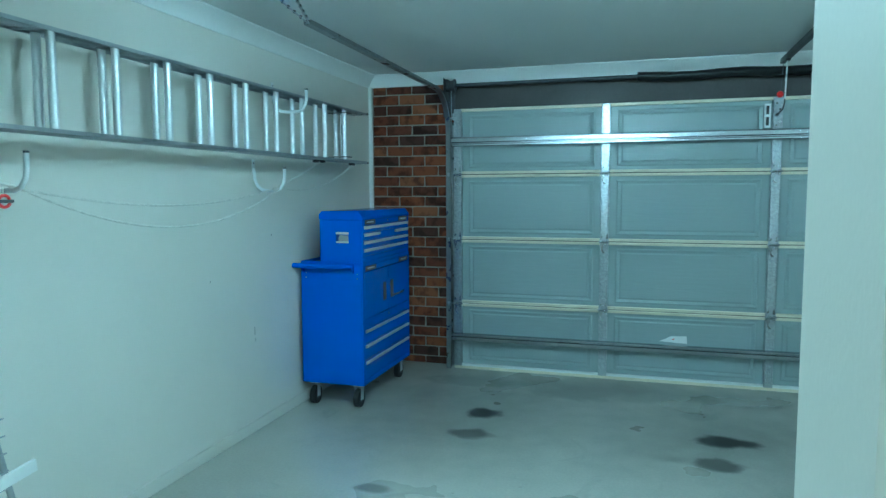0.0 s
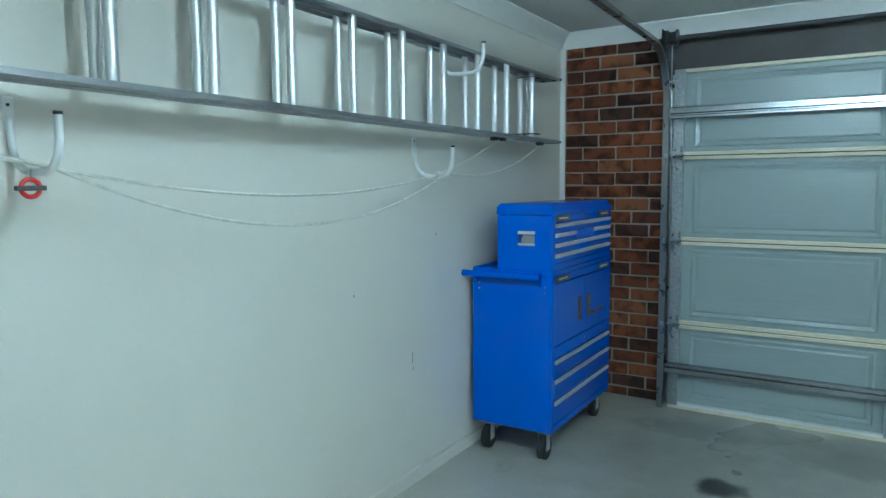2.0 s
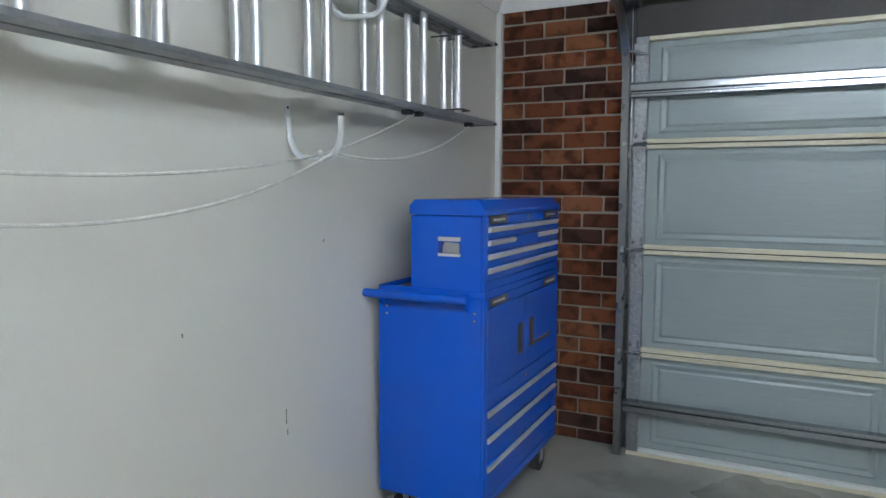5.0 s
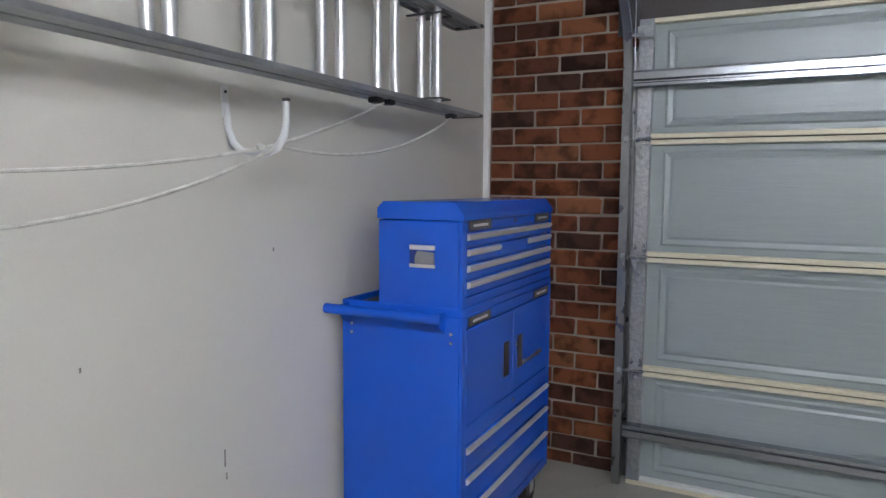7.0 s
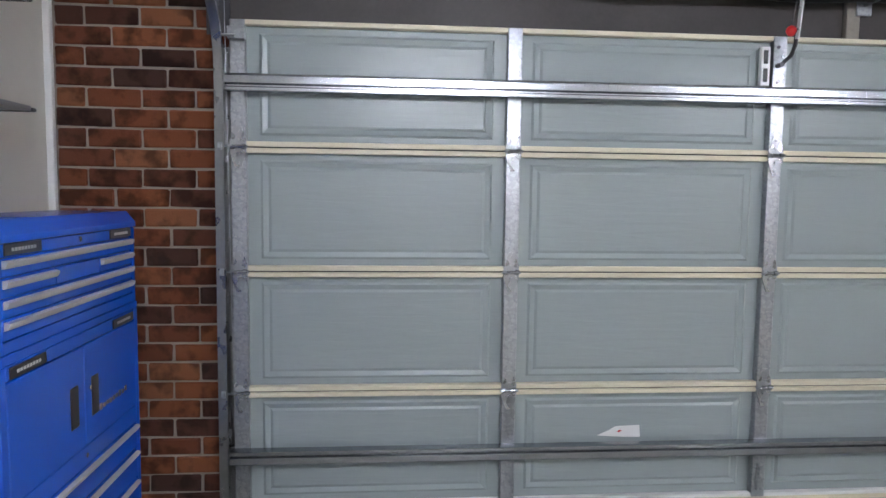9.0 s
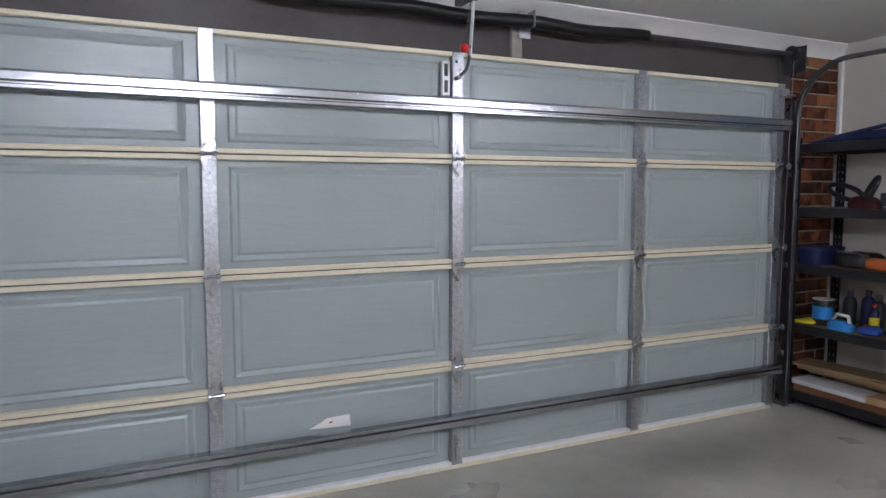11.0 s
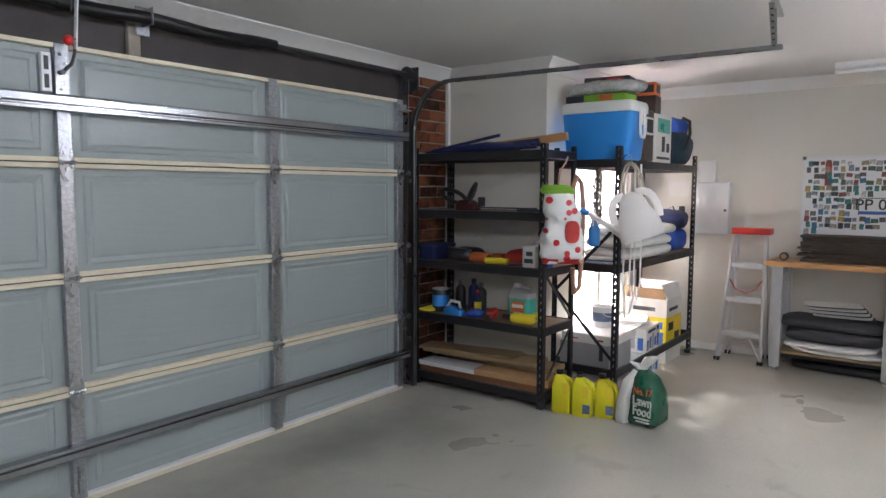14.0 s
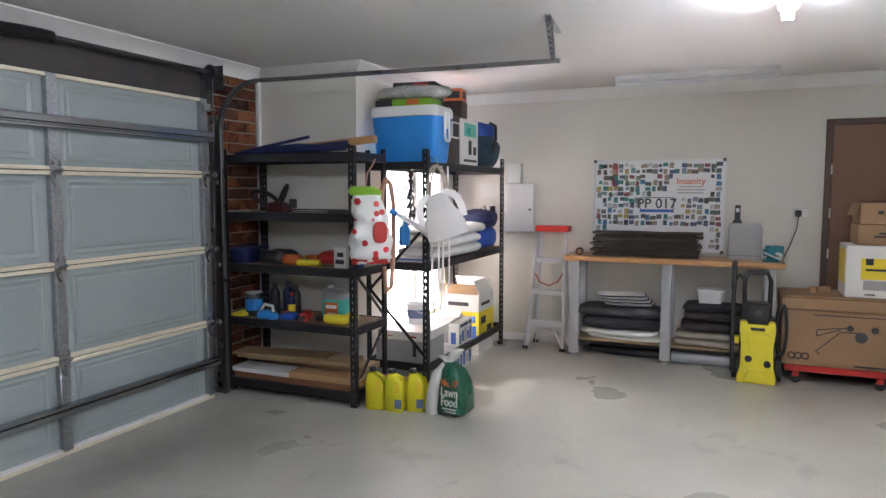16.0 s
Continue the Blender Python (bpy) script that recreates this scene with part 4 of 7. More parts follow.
part("grip", prism(bmesh.new(), [(0.260, 1.152), (0.331, 1.152), (0.331, 1.190), (0.270, 1.194), (0.262, 1.178)], "y", CY0 - 0.010, CY0 - 0.001, bevel=0.003), "alu_dull", ch)

# folded clothes airer leaning on the wall
ar = thing("clothes_airer", "folded grey metal clothes airer leaning on the wall", "clothes airer", (0.03, -4.0, 0))


def airer_frame(x_top, x_bot, w, h):
    pts = [(x_bot, w, 0.01), (x_bot + (x_top - x_bot) * 0.9, w * 0.62, h * 0.93)]
    c = [(x_top, w * 0.60, h - 0.03), (x_top, w * 0.53, h - 0.005), (x_top, w * 0.45, h)]
    pts += c + [(p[0], -p[1], p[2]) for p in c[::-1]] + [(x_bot + (x_top - x_bot) * 0.9, -w * 0.62, h * 0.93), (x_bot, -w, 0.01)]
    return tube(bmesh.new(), pts, 0.011, 10)


part("frame", airer_frame(0.0, 0.20, 0.385, 1.385), "alu_dull", ar)
part("frame", airer_frame(-0.02, 0.11, 0.34, 1.36), "alu_dull", ar)
part("crossbar", rod((0.045, -0.285, 1.09), (0.045, 0.285, 1.09), 0.008, 8), "alu_dull", ar)
for k in range(8):
    z = 0.30 + 0.06 * k
    x = 0.165 - 0.05 * z
    part("wire", rod((x, -0.33, z), (x, 0.33, z), 0.003, 6), "alu_dull", ar)
for k in range(5):
    y = -0.26 + 0.13 * k
    part("wire", rod((0.155, y, 0.28), (0.125, y, 0.74), 0.003, 6), "alu_dull", ar)
mp = thing("squeegee", "pale grey bar with a blue plastic grip beside the airer", "squeegee", (0.5, -4.0, 0))
part("pole", tube(bmesh.new(), [(0.0, -0.12, 0.0), (-0.02, -0.06, 0.70)], 0.013, 10), "alu_dull", mp)
part("bar", sweep(bmesh.new(), [(-0.02, -0.06, 0.64), (-0.03, 0.17, 0.66)], [(-0.006, -0.018), (0.006, -0.018), (0.006, 0.018), (-0.006, 0.018)]), "white_plastic", mp)
part("grip", tube(bmesh.new(), [(-0.016, -0.075, 0.58), (-0.021, -0.06, 0.72)], 0.02, 12), "blue_steel", mp, "blue plastic grip")

# ---- shapes for loose things ----
def ring(cx, cy, rx, ry, z, e=0.5, n=20):
    """A rounded rectangle; e 1 is an ellipse, smaller is squarer."""
    out = []
    for k in range(n):
        a = 2 * math.pi * (k + 0.5) / n
        c, s = math.cos(a), math.sin(a)
        out.append((cx + rx * math.copysign(abs(c) ** e, c), cy + ry * math.copysign(abs(s) ** e, s), z))
    return out


def loft(bm, rings):
    vs = [[bm.verts.new(p) for p in r] for r in rings]
    n = len(vs[0])
    for a, b in zip(vs, vs[1:]):
        for k in range(n):
            bm.faces.new((a[k], a[(k + 1) % n], b[(k + 1) % n], b[k]))
    bm.faces.new(vs[0][::-1])
    bm.faces.new(vs[-1])
    return bm


def pillow(lx, ly, lz, e=0.55, lump=0.012, freq=7.0, seed=0, n=18):
    """A soft stuffed shape standing on z = 0."""
    bm = bmesh.new()
    rings = []
    for i in range(11):
        a = math.pi * (i + 0.35) / 10.7 - math.pi / 2
        s = math.copysign(abs(math.sin(a)) ** 0.8, math.sin(a))
        c = max(0.05, math.cos(a)) ** 0.45
        rings.append(ring(0, 0, lx / 2 * c, ly / 2 * c, lz / 2 + lz / 2 * s, e, n))
    loft(bm, rings)
    for v in bm.verts:
        d = noise.noise(v.co * freq + Vector((seed * 3.7, seed, 0)))
        v.co.x += lump * d
        v.co.y += lump * noise.noise(v.co * freq + Vector((seed, 5, 9)))
        if v.co.z > 0.01:
            v.co.z = max(0.004, v.co.z + lump * d)
    return bm


def soft_stack(lx, ly, h, layers, seed):
    """Cloth folded into bulging layers that lie unevenly on one another."""
    bm, r = bmesh.new(), random.Random(seed)
    parts = [r.uniform(0.55, 1.5) for k in range(layers)]
    z = 0.0
    for k, w in enumerate(parts):
        t = h * w / sum(parts)
        b = pillow(lx * r.uniform(0.9, 1.0), ly * r.uniform(0.82, 1.0), t * 1.10, 0.34, 0.016, 4.2, seed * 2 + k, 26)
        m = Matrix.Translation((r.uniform(-0.015, 0.015), r.uniform(-0.04, 0.04), z)) @ Matrix.Rotation(r.uniform(-0.07, 0.07), 4, "Z")
        bmesh.ops.transform(b, matrix=m, verts=b.verts)
        z += t
        tmp = bpy.data.meshes.new("layer")
        b.to_mesh(tmp)
        b.free()
        bm.from_mesh(tmp)
        bpy.data.meshes.remove(tmp)
    return bm


def carton(name, label, at, size, mat, rz=0.0, open_flaps=False, tape=True):
    """A cardboard box standing on its base, with tape and seams."""
    lx, ly, lz = size
    t = thing(name, label, "box", at, rz)
    b = part("body", boxes((-lx / 2, -ly / 2, 0, lx / 2, ly / 2, lz), bevel=0.004), mat, t)
    if tape:
        part("tape", boxes((-lx / 2 - 0.001, -0.025, lz * 0.8, -lx / 2, 0.025, lz - 0.006), (-lx / 2 + 0.006, -0.025, lz, lx / 2 - 0.006, 0.025, lz + 0.001)), "tape", t)
    if open_flaps:
        bm = bmesh.new()
        sweep(bm, [(-lx / 2 + 0.01, 0, lz), (-lx / 2 + 0.10, 0, lz + 0.13)], [(-ly / 2, -0.002), (ly / 2, -0.002), (ly / 2, 0.002), (-ly / 2, 0.002)], up=(0, 0, 1))
        part("flap", bm, mat, t)
    return t


M["tape"] = material("packing_tape", (0.42, 0.30, 0.17), 0.3, var=0.04)
M["yellow"] = material("yellow_plastic", (0.80, 0.68, 0.03), 0.36, var=0.04, scale=6)
M["cooler_blue"] = material("blue_cooler_plastic", (0.03, 0.24, 0.66), 0.35, var=0.03, scale=4)
M["navy"] = material("navy_nylon", (0.008, 0.015, 0.075), 0.6, var=0.2, scale=12, fine=120, bump=0.3)
M["navy_dark"] = material("dark_teal_nylon", (0.012, 0.035, 0.06), 0.65, var=0.2, scale=12, fine=120, bump=0.3)
M["blue_fabric"] = material("blue_fabric", (0.02, 0.07, 0.36), 0.8, var=0.15, scale=9, fine=160, bump=0.4)
M["white_fabric"] = material("white_cotton", (0.80, 0.80, 0.77), 0.9, var=0.06, scale=8, fine=160, bump=0.3)
M["film"] = material("wrinkled_clear_plastic", (0.50, 0.50, 0.47), 0.25, var=0.25, scale=22, fine=60, bump=1.0)
M["lime"] = material("lime_print", (0.20, 0.42, 0.03), 0.45, var=0.1, scale=9)
M["orange"] = material("orange_print", (0.58, 0.14, 0.035), 0.5, var=0.08, scale=9)
M["teal"] = material("teal_liquid_plastic", (0.06, 0.42, 0.34), 0.3, var=0.06, scale=7)
M["brown_plastic"] = material("dark_brown_case", (0.05, 0.035, 0.028), 0.45, var=0.1)
M["box_white"] = material("white_printed_card", (0.72, 0.71, 0.68), 0.55, var=0.05, scale=6)
M["box_yellow"] = material("yellow_printed_card", (0.80, 0.62, 0.02), 0.5, var=0.05, scale=6)
M["print_dark"] = material("dark_print", (0.03, 0.03, 0.035), 0.6, var=0.1)
M["print_blue"] = material("blue_print", (0.04, 0.12, 0.45), 0.5, var=0.15, scale=14)
M["sack_green"] = material("green_woven_sack", (0.008, 0.085, 0.045), 0.3, var=0.2, scale=10, fine=140, bump=0.4)
M["sack_white"] = material("white_woven_sack", (0.68, 0.68, 0.64), 0.45, var=0.12, scale=10, fine=140, bump=0.4)
M["tan_hose"] = material("tan_rubber_hose", (0.42, 0.24, 0.17), 0.5, var=0.08)
M["iron"] = material("wrought_iron", (0.02, 0.018, 0.018), 0.6, 0.4, var=0.2)
M["red_cloth"] = material("red_bag", (0.40, 0.02, 0.015), 0.6, var=0.15, scale=14)
M["grey_box"] = material("pale_grey_case", (0.34, 0.335, 0.335), 0.5, var=0.05, scale=7, fine=120, bump=0.1)
M["mat_brown"] = material("dark_brown_bark_board", (0.055, 0.042, 0.032), 0.85, var=0.3, scale=18, fine=120, bump=0.6)
M["blanket"] = material("charcoal_felt", (0.035, 0.036, 0.042), 0.95, var=0.25, scale=9, fine=160, bump=0.5)
M["blanket_brown"] = material("dark_brown_felt", (0.04, 0.032, 0.03), 0.95, var=0.25, scale=9, fine=160, bump=0.5)
M["beige_cloth"] = material("beige_cloth", (0.40, 0.36, 0.29), 0.95, var=0.12, scale=9, fine=160, bump=0.4)
M["bench_grey"] = material("silver_grey_leg_paint", (0.42, 0.43, 0.44), 0.4, 0.2, var=0.05, scale=6)
M["white_gloss"] = material("whiteboard_gloss", (0.80, 0.81, 0.82), 0.12, var=0.02)
M["vise_blue"] = material("blue_green_cast_iron", (0.012, 0.16, 0.22), 0.5, var=0.15, scale=14)
M["red_steel"] = material("red_steel", (0.46, 0.025, 0.018), 0.4, var=0.06)


def dotted_material():
    """White bag film printed with red spots."""
    m = material("spotted_bag_film", (0.72, 0.72, 0.70), 0.4, var=0)
    nt, b = m.node_tree, m.node_tree.nodes["Principled BSDF"]
    co, v = nt.nodes.new("ShaderNodeTexCoord"), nt.nodes.new("ShaderNodeTexVoronoi")
    v.inputs["Scale"].default_value, v.inputs["Randomness"].default_value = 15.5, 0.6
    mr, mix = nt.nodes.new("ShaderNodeMapRange"), nt.nodes.new("ShaderNodeMix")
    mr.inputs[1].default_value, mr.inputs[2].default_value = 0.37, 0.34
    mix.data_type = "RGBA"
    mix.inputs[6].default_value, mix.inputs[7].default_value = (0.72, 0.72, 0.70, 1), (0.50, 0.015, 0.02, 1)
    mp = nt.nodes.new("ShaderNodeMapping")
    mp.inputs["Scale"].default_value = (1.0, 0.0, 1.0)
    nt.links.new(co.outputs["Object"], mp.inputs[0])
    nt.links.new(mp.outputs[0], v.inputs["Vector"])
    nt.links.new(v.outputs["Distance"], mr.inputs[0])
    nt.links.new(mr.outputs[0], mix.inputs[0])
    nt.links.new(mix.outputs[2], b.inputs["Base Color"])
    return m


M["dots"] = dotted_material()
M["label_grey"] = material("faded_blue_label", (0.12, 0.16, 0.27), 0.5, var=0.2, scale=30)
M["dark_red"] = material("dark_red_plastic", (0.06, 0.008, 0.008), 0.4, var=0.15)
M["ladder_alu"] = material("satin_aluminium", (0.60, 0.61, 0.62), 0.45, 0.35, var=0.05, scale=8)
M["bench_top"] = wood_material("bench_pine", (0.50, 0.27, 0.11), (0.38, 0.19, 0.07), 0.4, (14, 1.2, 14))


# ---- storage racks ----
def post(bm, x, y, sx, sy, h):
    """A slotted angle post whose flanges run towards sx and sy."""
    w, t, g0, g1 = 0.042, 0.003, 0.0155, 0.022

    def bar(u0, u1, z0, z1, flange):
        if flange == "x":
            xs, ys = sorted((x + sx * u0, x + sx * u1)), sorted((y, y + sy * t))
        else:
            xs, ys = sorted((x, x + sx * t)), sorted((y + sy * u0, y + sy * u1))
        box(bm, xs[0], ys[0], z0, xs[1], ys[1], z1)

    for f in ("x", "y"):
        bar(0 if f == "x" else t, g0, 0, h, f)
        bar(g1, w, 0, h, f)
        k = 0
        while 0.05 * k < h:
            bar(g0, g1, 0.05 * k, min(h, 0.05 * k + 0.029), f)
            k += 1
    return bm


def rack(label, x0, y0, x1, y1, h, shelves, boards, ends):
    t = thing("storage_rack", label, "storage rack", ((x0 + x1) / 2, (y0 + y1) / 2, 0), group="black steel racks")
    a, b = (x1 - x0) / 2, (y1 - y0) / 2
    for x, sx in ((-a, 1), (a, -1)):
        for y, sy in ((-b, 1), (b, -1)):
            p = part("post", post(bmesh.new(), x, y, sx, sy, h), "black_steel", t)
            part("foot", boxes((x - 0.004 if sx > 0 else x - 0.046, y - 0.004 if sy > 0 else y - 0.046, 0, x + 0.046 if sx > 0 else x + 0.004, y + 0.046 if sy > 0 else y + 0.004, 0.03), bevel=0.003), "black_plastic", t)
    for z, bd in zip(shelves, boards):
        s = part("shelf", boxes((-a + 0.02, -b + 0.02, z - 0.018, a - 0.02, b - 0.02, z), bevel=0.001), "shelf_board", t, "brown particle board deck") if bd else t
        for y in (-b, b):
            lo, hi = (y - 0.004, y + 0.022) if y < 0 else (y - 0.022, y + 0.004)
            part("beam", boxes((-a + 0.004, lo, z - 0.055, a - 0.004, hi, z + 0.004), bevel=0.003), "black_steel", s)
        for x in (-a, a):
            lo, hi = (x - 0.004, x + 0.022) if x < 0 else (x - 0.022, x + 0.004)
            part("beam", boxes((lo, -b + 0.024, z - 0.055, hi, b - 0.024, z + 0.004), bevel=0.003), "black_steel", s)
    for x in ends:
        for za, zb, f in ((0.25, 0.75, 1), (0.75, 1.25, -1)):
            part("brace", sweep(bmesh.new(), [(x, -f * (b - 0.02), za), (x, f * (b - 0.02), zb)], [(-0.002, -0.012), (0.002, -0.012), (0.002, 0.012), (-0.002, 0.012)]), "black_steel", t)
    return t


M["shelf_board"] = wood_material("particle_board", (0.30, 0.20, 0.13), (0.2, 0.13, 0.08), stretch=(6, 6, 6))
RA = (5.68, -1.08, 6.14, 0.04)
RB = (6.22, -1.38, 7.98, -0.86)
rack_a = rack("black slotted steel rack with five loaded shelves", *RA, 1.81, (1.765, 1.345, 0.965, 0.56, 0.10), (1, 1, 1, 1, 1), ())
rack_b = rack("long black slotted steel rack with stored household things", *RB, 1.81, (1.715, 0.965, 0.205), (1, 1, 0), (-0.86,))
# end frame braces of the first rack
for za, zb, f in ((0.15, 0.52, 1), (0.58, 0.93, -1)):
    part("brace", sweep(bmesh.new(), [(-f * 0.2, -0.555, za), (f * 0.2, -0.555, zb)], [(-0.002, -0.012), (0.002, -0.012), (0.002, 0.012), (-0.002, 0.012)]), "black_steel", rack_a)

# rack A, top deck
plank = solid("plank", boxes((-0.02, -0.52, 0, 0.02, 0.50, 0.055), bevel=0.003), "bench_top", "orange brown timber plank lying on the rack", "plank", (6.06, -0.52, 1.812), 2)
plank.matrix_basis = pose(6.06, -0.52, 1.812, -4.5, 0, 2)
um = thing("folded_gazebo", "bundle of dark blue folded poles and cloth on the rack", "folded gazebo", (5.84, -0.5, 1.766))
for k in range(7):
    x = -0.10 + 0.032 * k
    part("pole", tube(bmesh.new(), [(x, 0.47 - 0.03 * (k % 3), 0.012 + 0.006 * (k % 2)), (x * 0.7 + 0.02, -0.40 - 0.03 * (k % 2), 0.035 + 0.016 * (k % 4))], 0.011, 8), "navy", um)
part("cloth", pillow(0.2, 0.62, 0.07, 0.6, 0.015, 9, 3), "navy", um, "dark blue nylon cloth", (0, 0.02, 0.0))
part("pole", tube(bmesh.new(), [(-0.12, 0.40, 0.02), (0.0, -0.12, 0.125)], 0.012, 8), "navy", um)

# second deck: hedge trimmer and dark tools
ht = thing("hedge_trimmer", "dark red and black hedge trimmer lying on the shelf", "hedge trimmer", (5.86, -0.33, 1.346))
part("body", loft(bmesh.new(), [ring(0, 0, 0.05, 0.10, 0.0, 0.6), ring(0, 0, 0.052, 0.105, 0.03, 0.6), ring(0, 0.01, 0.042, 0.08, 0.065, 0.6), ring(0, 0.01, 0.03, 0.05, 0.078, 0.6)]), "dark_red", ht)
turns = [2 * math.pi * j / 20 for j in range(21)]
part("rear_handle", tube(bmesh.new(), [(0, 0.135 + 0.115 * math.cos(u), 0.105 + 0.042 * math.sin(u) + 0.03 * math.cos(u)) for u in turns], 0.016, 10), "black_plastic", ht)
part("front_handle", tube(bmesh.new(), [(0.045 * math.cos(u), -0.03 + 0.048 * math.cos(u) - 0.045 * math.sin(u), 0.115 + 0.085 * math.sin(u)) for u in turns], 0.014, 10), "black_plastic", ht)
part("guard", boxes((-0.045, -0.13, 0.03, 0.045, -0.118, 0.10), bevel=0.005), "black_plastic", ht)
part("blade", boxes((-0.02, -0.58, 0.018, 0.02, -0.10, 0.028), *[(-0.04, -0.15 - 0.04 * k, 0.02, 0.04, -0.14 - 0.04 * k, 0.026) for k in range(11)]), "dark_steel", ht, "toothed steel blade")
wr = thing("hand_tool", "dark steel hand tool lying on the shelf", "hand tool", (5.80, -0.93, 1.346), 20)
part("shaft", boxes((-0.012, -0.12, 0, 0.012, 0.12, 0.02), bevel=0.004), "dark_steel", wr)
part("head", boxes((-0.03, -0.15, 0, 0.03, -0.11, 0.035), bevel=0.006), "black_plastic", wr)

# third deck
cr = thing("storage_tub", "dark blue plastic tub on the shelf", "storage tub", (5.85, -0.05, 0.966))
part("body", loft(bmesh.new(), [ring(0, 0, 0.13, 0.07, 0, 0.3), ring(0, 0, 0.15, 0.085, 0.10, 0.3)]), "navy", cr)
part("lid", loft(bmesh.new(), [ring(0, 0, 0.155, 0.09, 0.10, 0.3), ring(0, 0, 0.15, 0.085, 0.118, 0.3)]), "navy", cr)
bk = thing("tool_bag", "black tool bag with loose tools on the shelf", "tool bag", (5.88, -0.30, 0.966))
part("body", pillow(0.26, 0.24, 0.10, 0.5, 0.015, 9, 5), "black_plastic", bk)
part("tool", tube(bmesh.new(), [(-0.08, 0.10, 0.10), (-0.10, -0.12, 0.085)], 0.009, 8), "galv", bk)


def drill(at, rz, mat, label, k=1.0):
    t = thing("power_drill", label, "power drill", at, rz, group="power drills")
    part("body", loft(bmesh.new(), [[(p[2] * k, p[0] * k, 0.032 * k + p[1] * k) for p in ring(0, 0, r, r, z, 0.8, 14)] for r, z in ((0.022, -0.09), (0.032, -0.075), (0.032, 0.03), (0.026, 0.06))]), mat, t)
    part("chuck", tube(bmesh.new(), [(0.06 * k, 0, 0.032 * k), (0.12 * k, 0, 0.032 * k)], 0.017 * k, 12), "black_plastic", t)
    part("grip", loft(bmesh.new(), [ring(-0.05 * k + 0.0, -0.10 * k * u, 0.02 * k, 0.03 * k, 0.012 * k + 0.012 * k * w, 0.7, 12) for u, w in ((0.2, 0), (0.6, 0.0), (0.7, 1.6), (0.3, 2.0))]), "black_plastic", t)
    part("battery", boxes((-0.09 * k, -0.17 * k, 0.0, -0.01 * k, -0.10 * k, 0.05 * k), bevel=0.008 * k), mat, t)
    return t


drill((5.80, -0.47, 0.966), 80, "orange", "orange and black cordless drill on the shelf", 1.2)
tr = thing("trowel", "yellow handled garden trowel on the shelf", "trowel", (5.76, -0.66, 0.966), -78)
part("handle", tube(bmesh.new(), [(-0.09, 0, 0.025), (-0.05, 0, 0.027), (0.05, 0, 0.026), (0.08, 0, 0.024)], 0.023, 12), "yellow", tr, "yellow plastic handle")
part("blade", boxes((0.08, -0.03, 0.014, 0.2, 0.03, 0.019), bevel=0.002), "galv", tr)
solid("red_bag", pillow(0.2, 0.26, 0.10, 0.6, 0.02, 10, 8), "red_cloth", "soft red bag lying on the shelf", "bag", (5.9, -0.80, 0.966))


def tin(at, r, h, mat, label, band=None):
    t = thing("tin", label, "tin", at, group="tins")
    part("body", turned(bmesh.new(), [(r * 0.97, 0), (r, 0.004), (r, h - 0.006), (r * 0.97, h)], 20), mat, t)
    part("rim", turned(bmesh.new(), [(r * 1.03, h), (r * 1.03, h + 0.006), (r * 0.9, h + 0.006), (r * 0.9, h + 0.002)], 20), "satin", t)
    if band:
        part("band", turned(bmesh.new(), [(r + 0.0008, h * 0.25), (r + 0.0008, h * 0.75)], 20), band, t)
    return t


bx = carton("small_box", "small white carton with dark marks on the shelf", (5.78, -0.93, 0.966), (0.09, 0.10, 0.15), "box_white", 0, tape=False)
part("print", boxes((-0.046, -0.035, 0.03, -0.0452, 0.035, 0.06), (-0.046, -0.03, 0.08, -0.0452, 0.02, 0.11)), "print_dark", bx)
tin((5.80, -1.03, 0.966), 0.05, 0.12, "print_blue", "paint tin with a rainbow label on the shelf", "yellow")
turn = thing("bottle", "small pale bottle standing behind the carton", "bottle", (5.9, -0.93, 0.966))
part("body", turned(bmesh.new(), [(0.035, 0), (0.035, 0.16), (0.015, 0.19), (0.015, 0.21)], 16), "white_plastic", turn)
part("cap", turned(bmesh.new(), [(0.018, 0.21), (0.018, 0.24)], 14), "black_plastic", turn)

# fourth deck
tin((5.83, -0.10, 0.561), 0.065, 0.17, "black_plastic", "black tin with a bright blue label on the shelf", "cooler_blue")


def bottle(at, r, h, mat, cap, label, band=None):
    t = thing("bottle", label, "bottle", at, group="bottles on the shelf")
    part("body", turned(bmesh.new(), [(r * 0.95, 0), (r, 0.008), (r, h * 0.68), (r * 0.8, h * 0.78), (r * 0.38, h * 0.84), (r * 0.38, h * 0.88)], 18), mat, t)
    part("cap", turned(bmesh.new(), [(r * 0.45, h * 0.88), (r * 0.45, h), (r * 0.2, h * 1.01)], 14), cap, t)
    if band:
        part("label_band", turned(bmesh.new(), [(r + 0.0008, h * 0.2), (r + 0.0008, h * 0.55)], 18), band, t)


bottle((5.93, -0.22, 0.561), 0.04, 0.24, "black_plastic", "dark_grey", "black oil bottle on the shelf")
bottle((5.98, -0.31, 0.561), 0.042, 0.25, "navy", "black_plastic", "dark blue bottle on the shelf")
bottle((5.95, -0.40, 0.561), 0.04, 0.23, "black_plastic", "dark_grey", "black oil bottle on the shelf")
bottle((5.84, -0.44, 0.561), 0.028, 0.19, "navy", "red", "blue spray can with a yellow label on the shelf", "yellow")
ds = thing("electric_sander", "blue and white electric sander lying on the shelf", "electric sander", (5.76, -0.28, 0.561), 85)
part("body", loft(bmesh.new(), [ring(0, 0, 0.09, 0.04, 0, 0.5), ring(0, 0, 0.085, 0.038, 0.04, 0.5), ring(0.01, 0, 0.05, 0.025, 0.06, 0.6)]), "cooler_blue", ds)
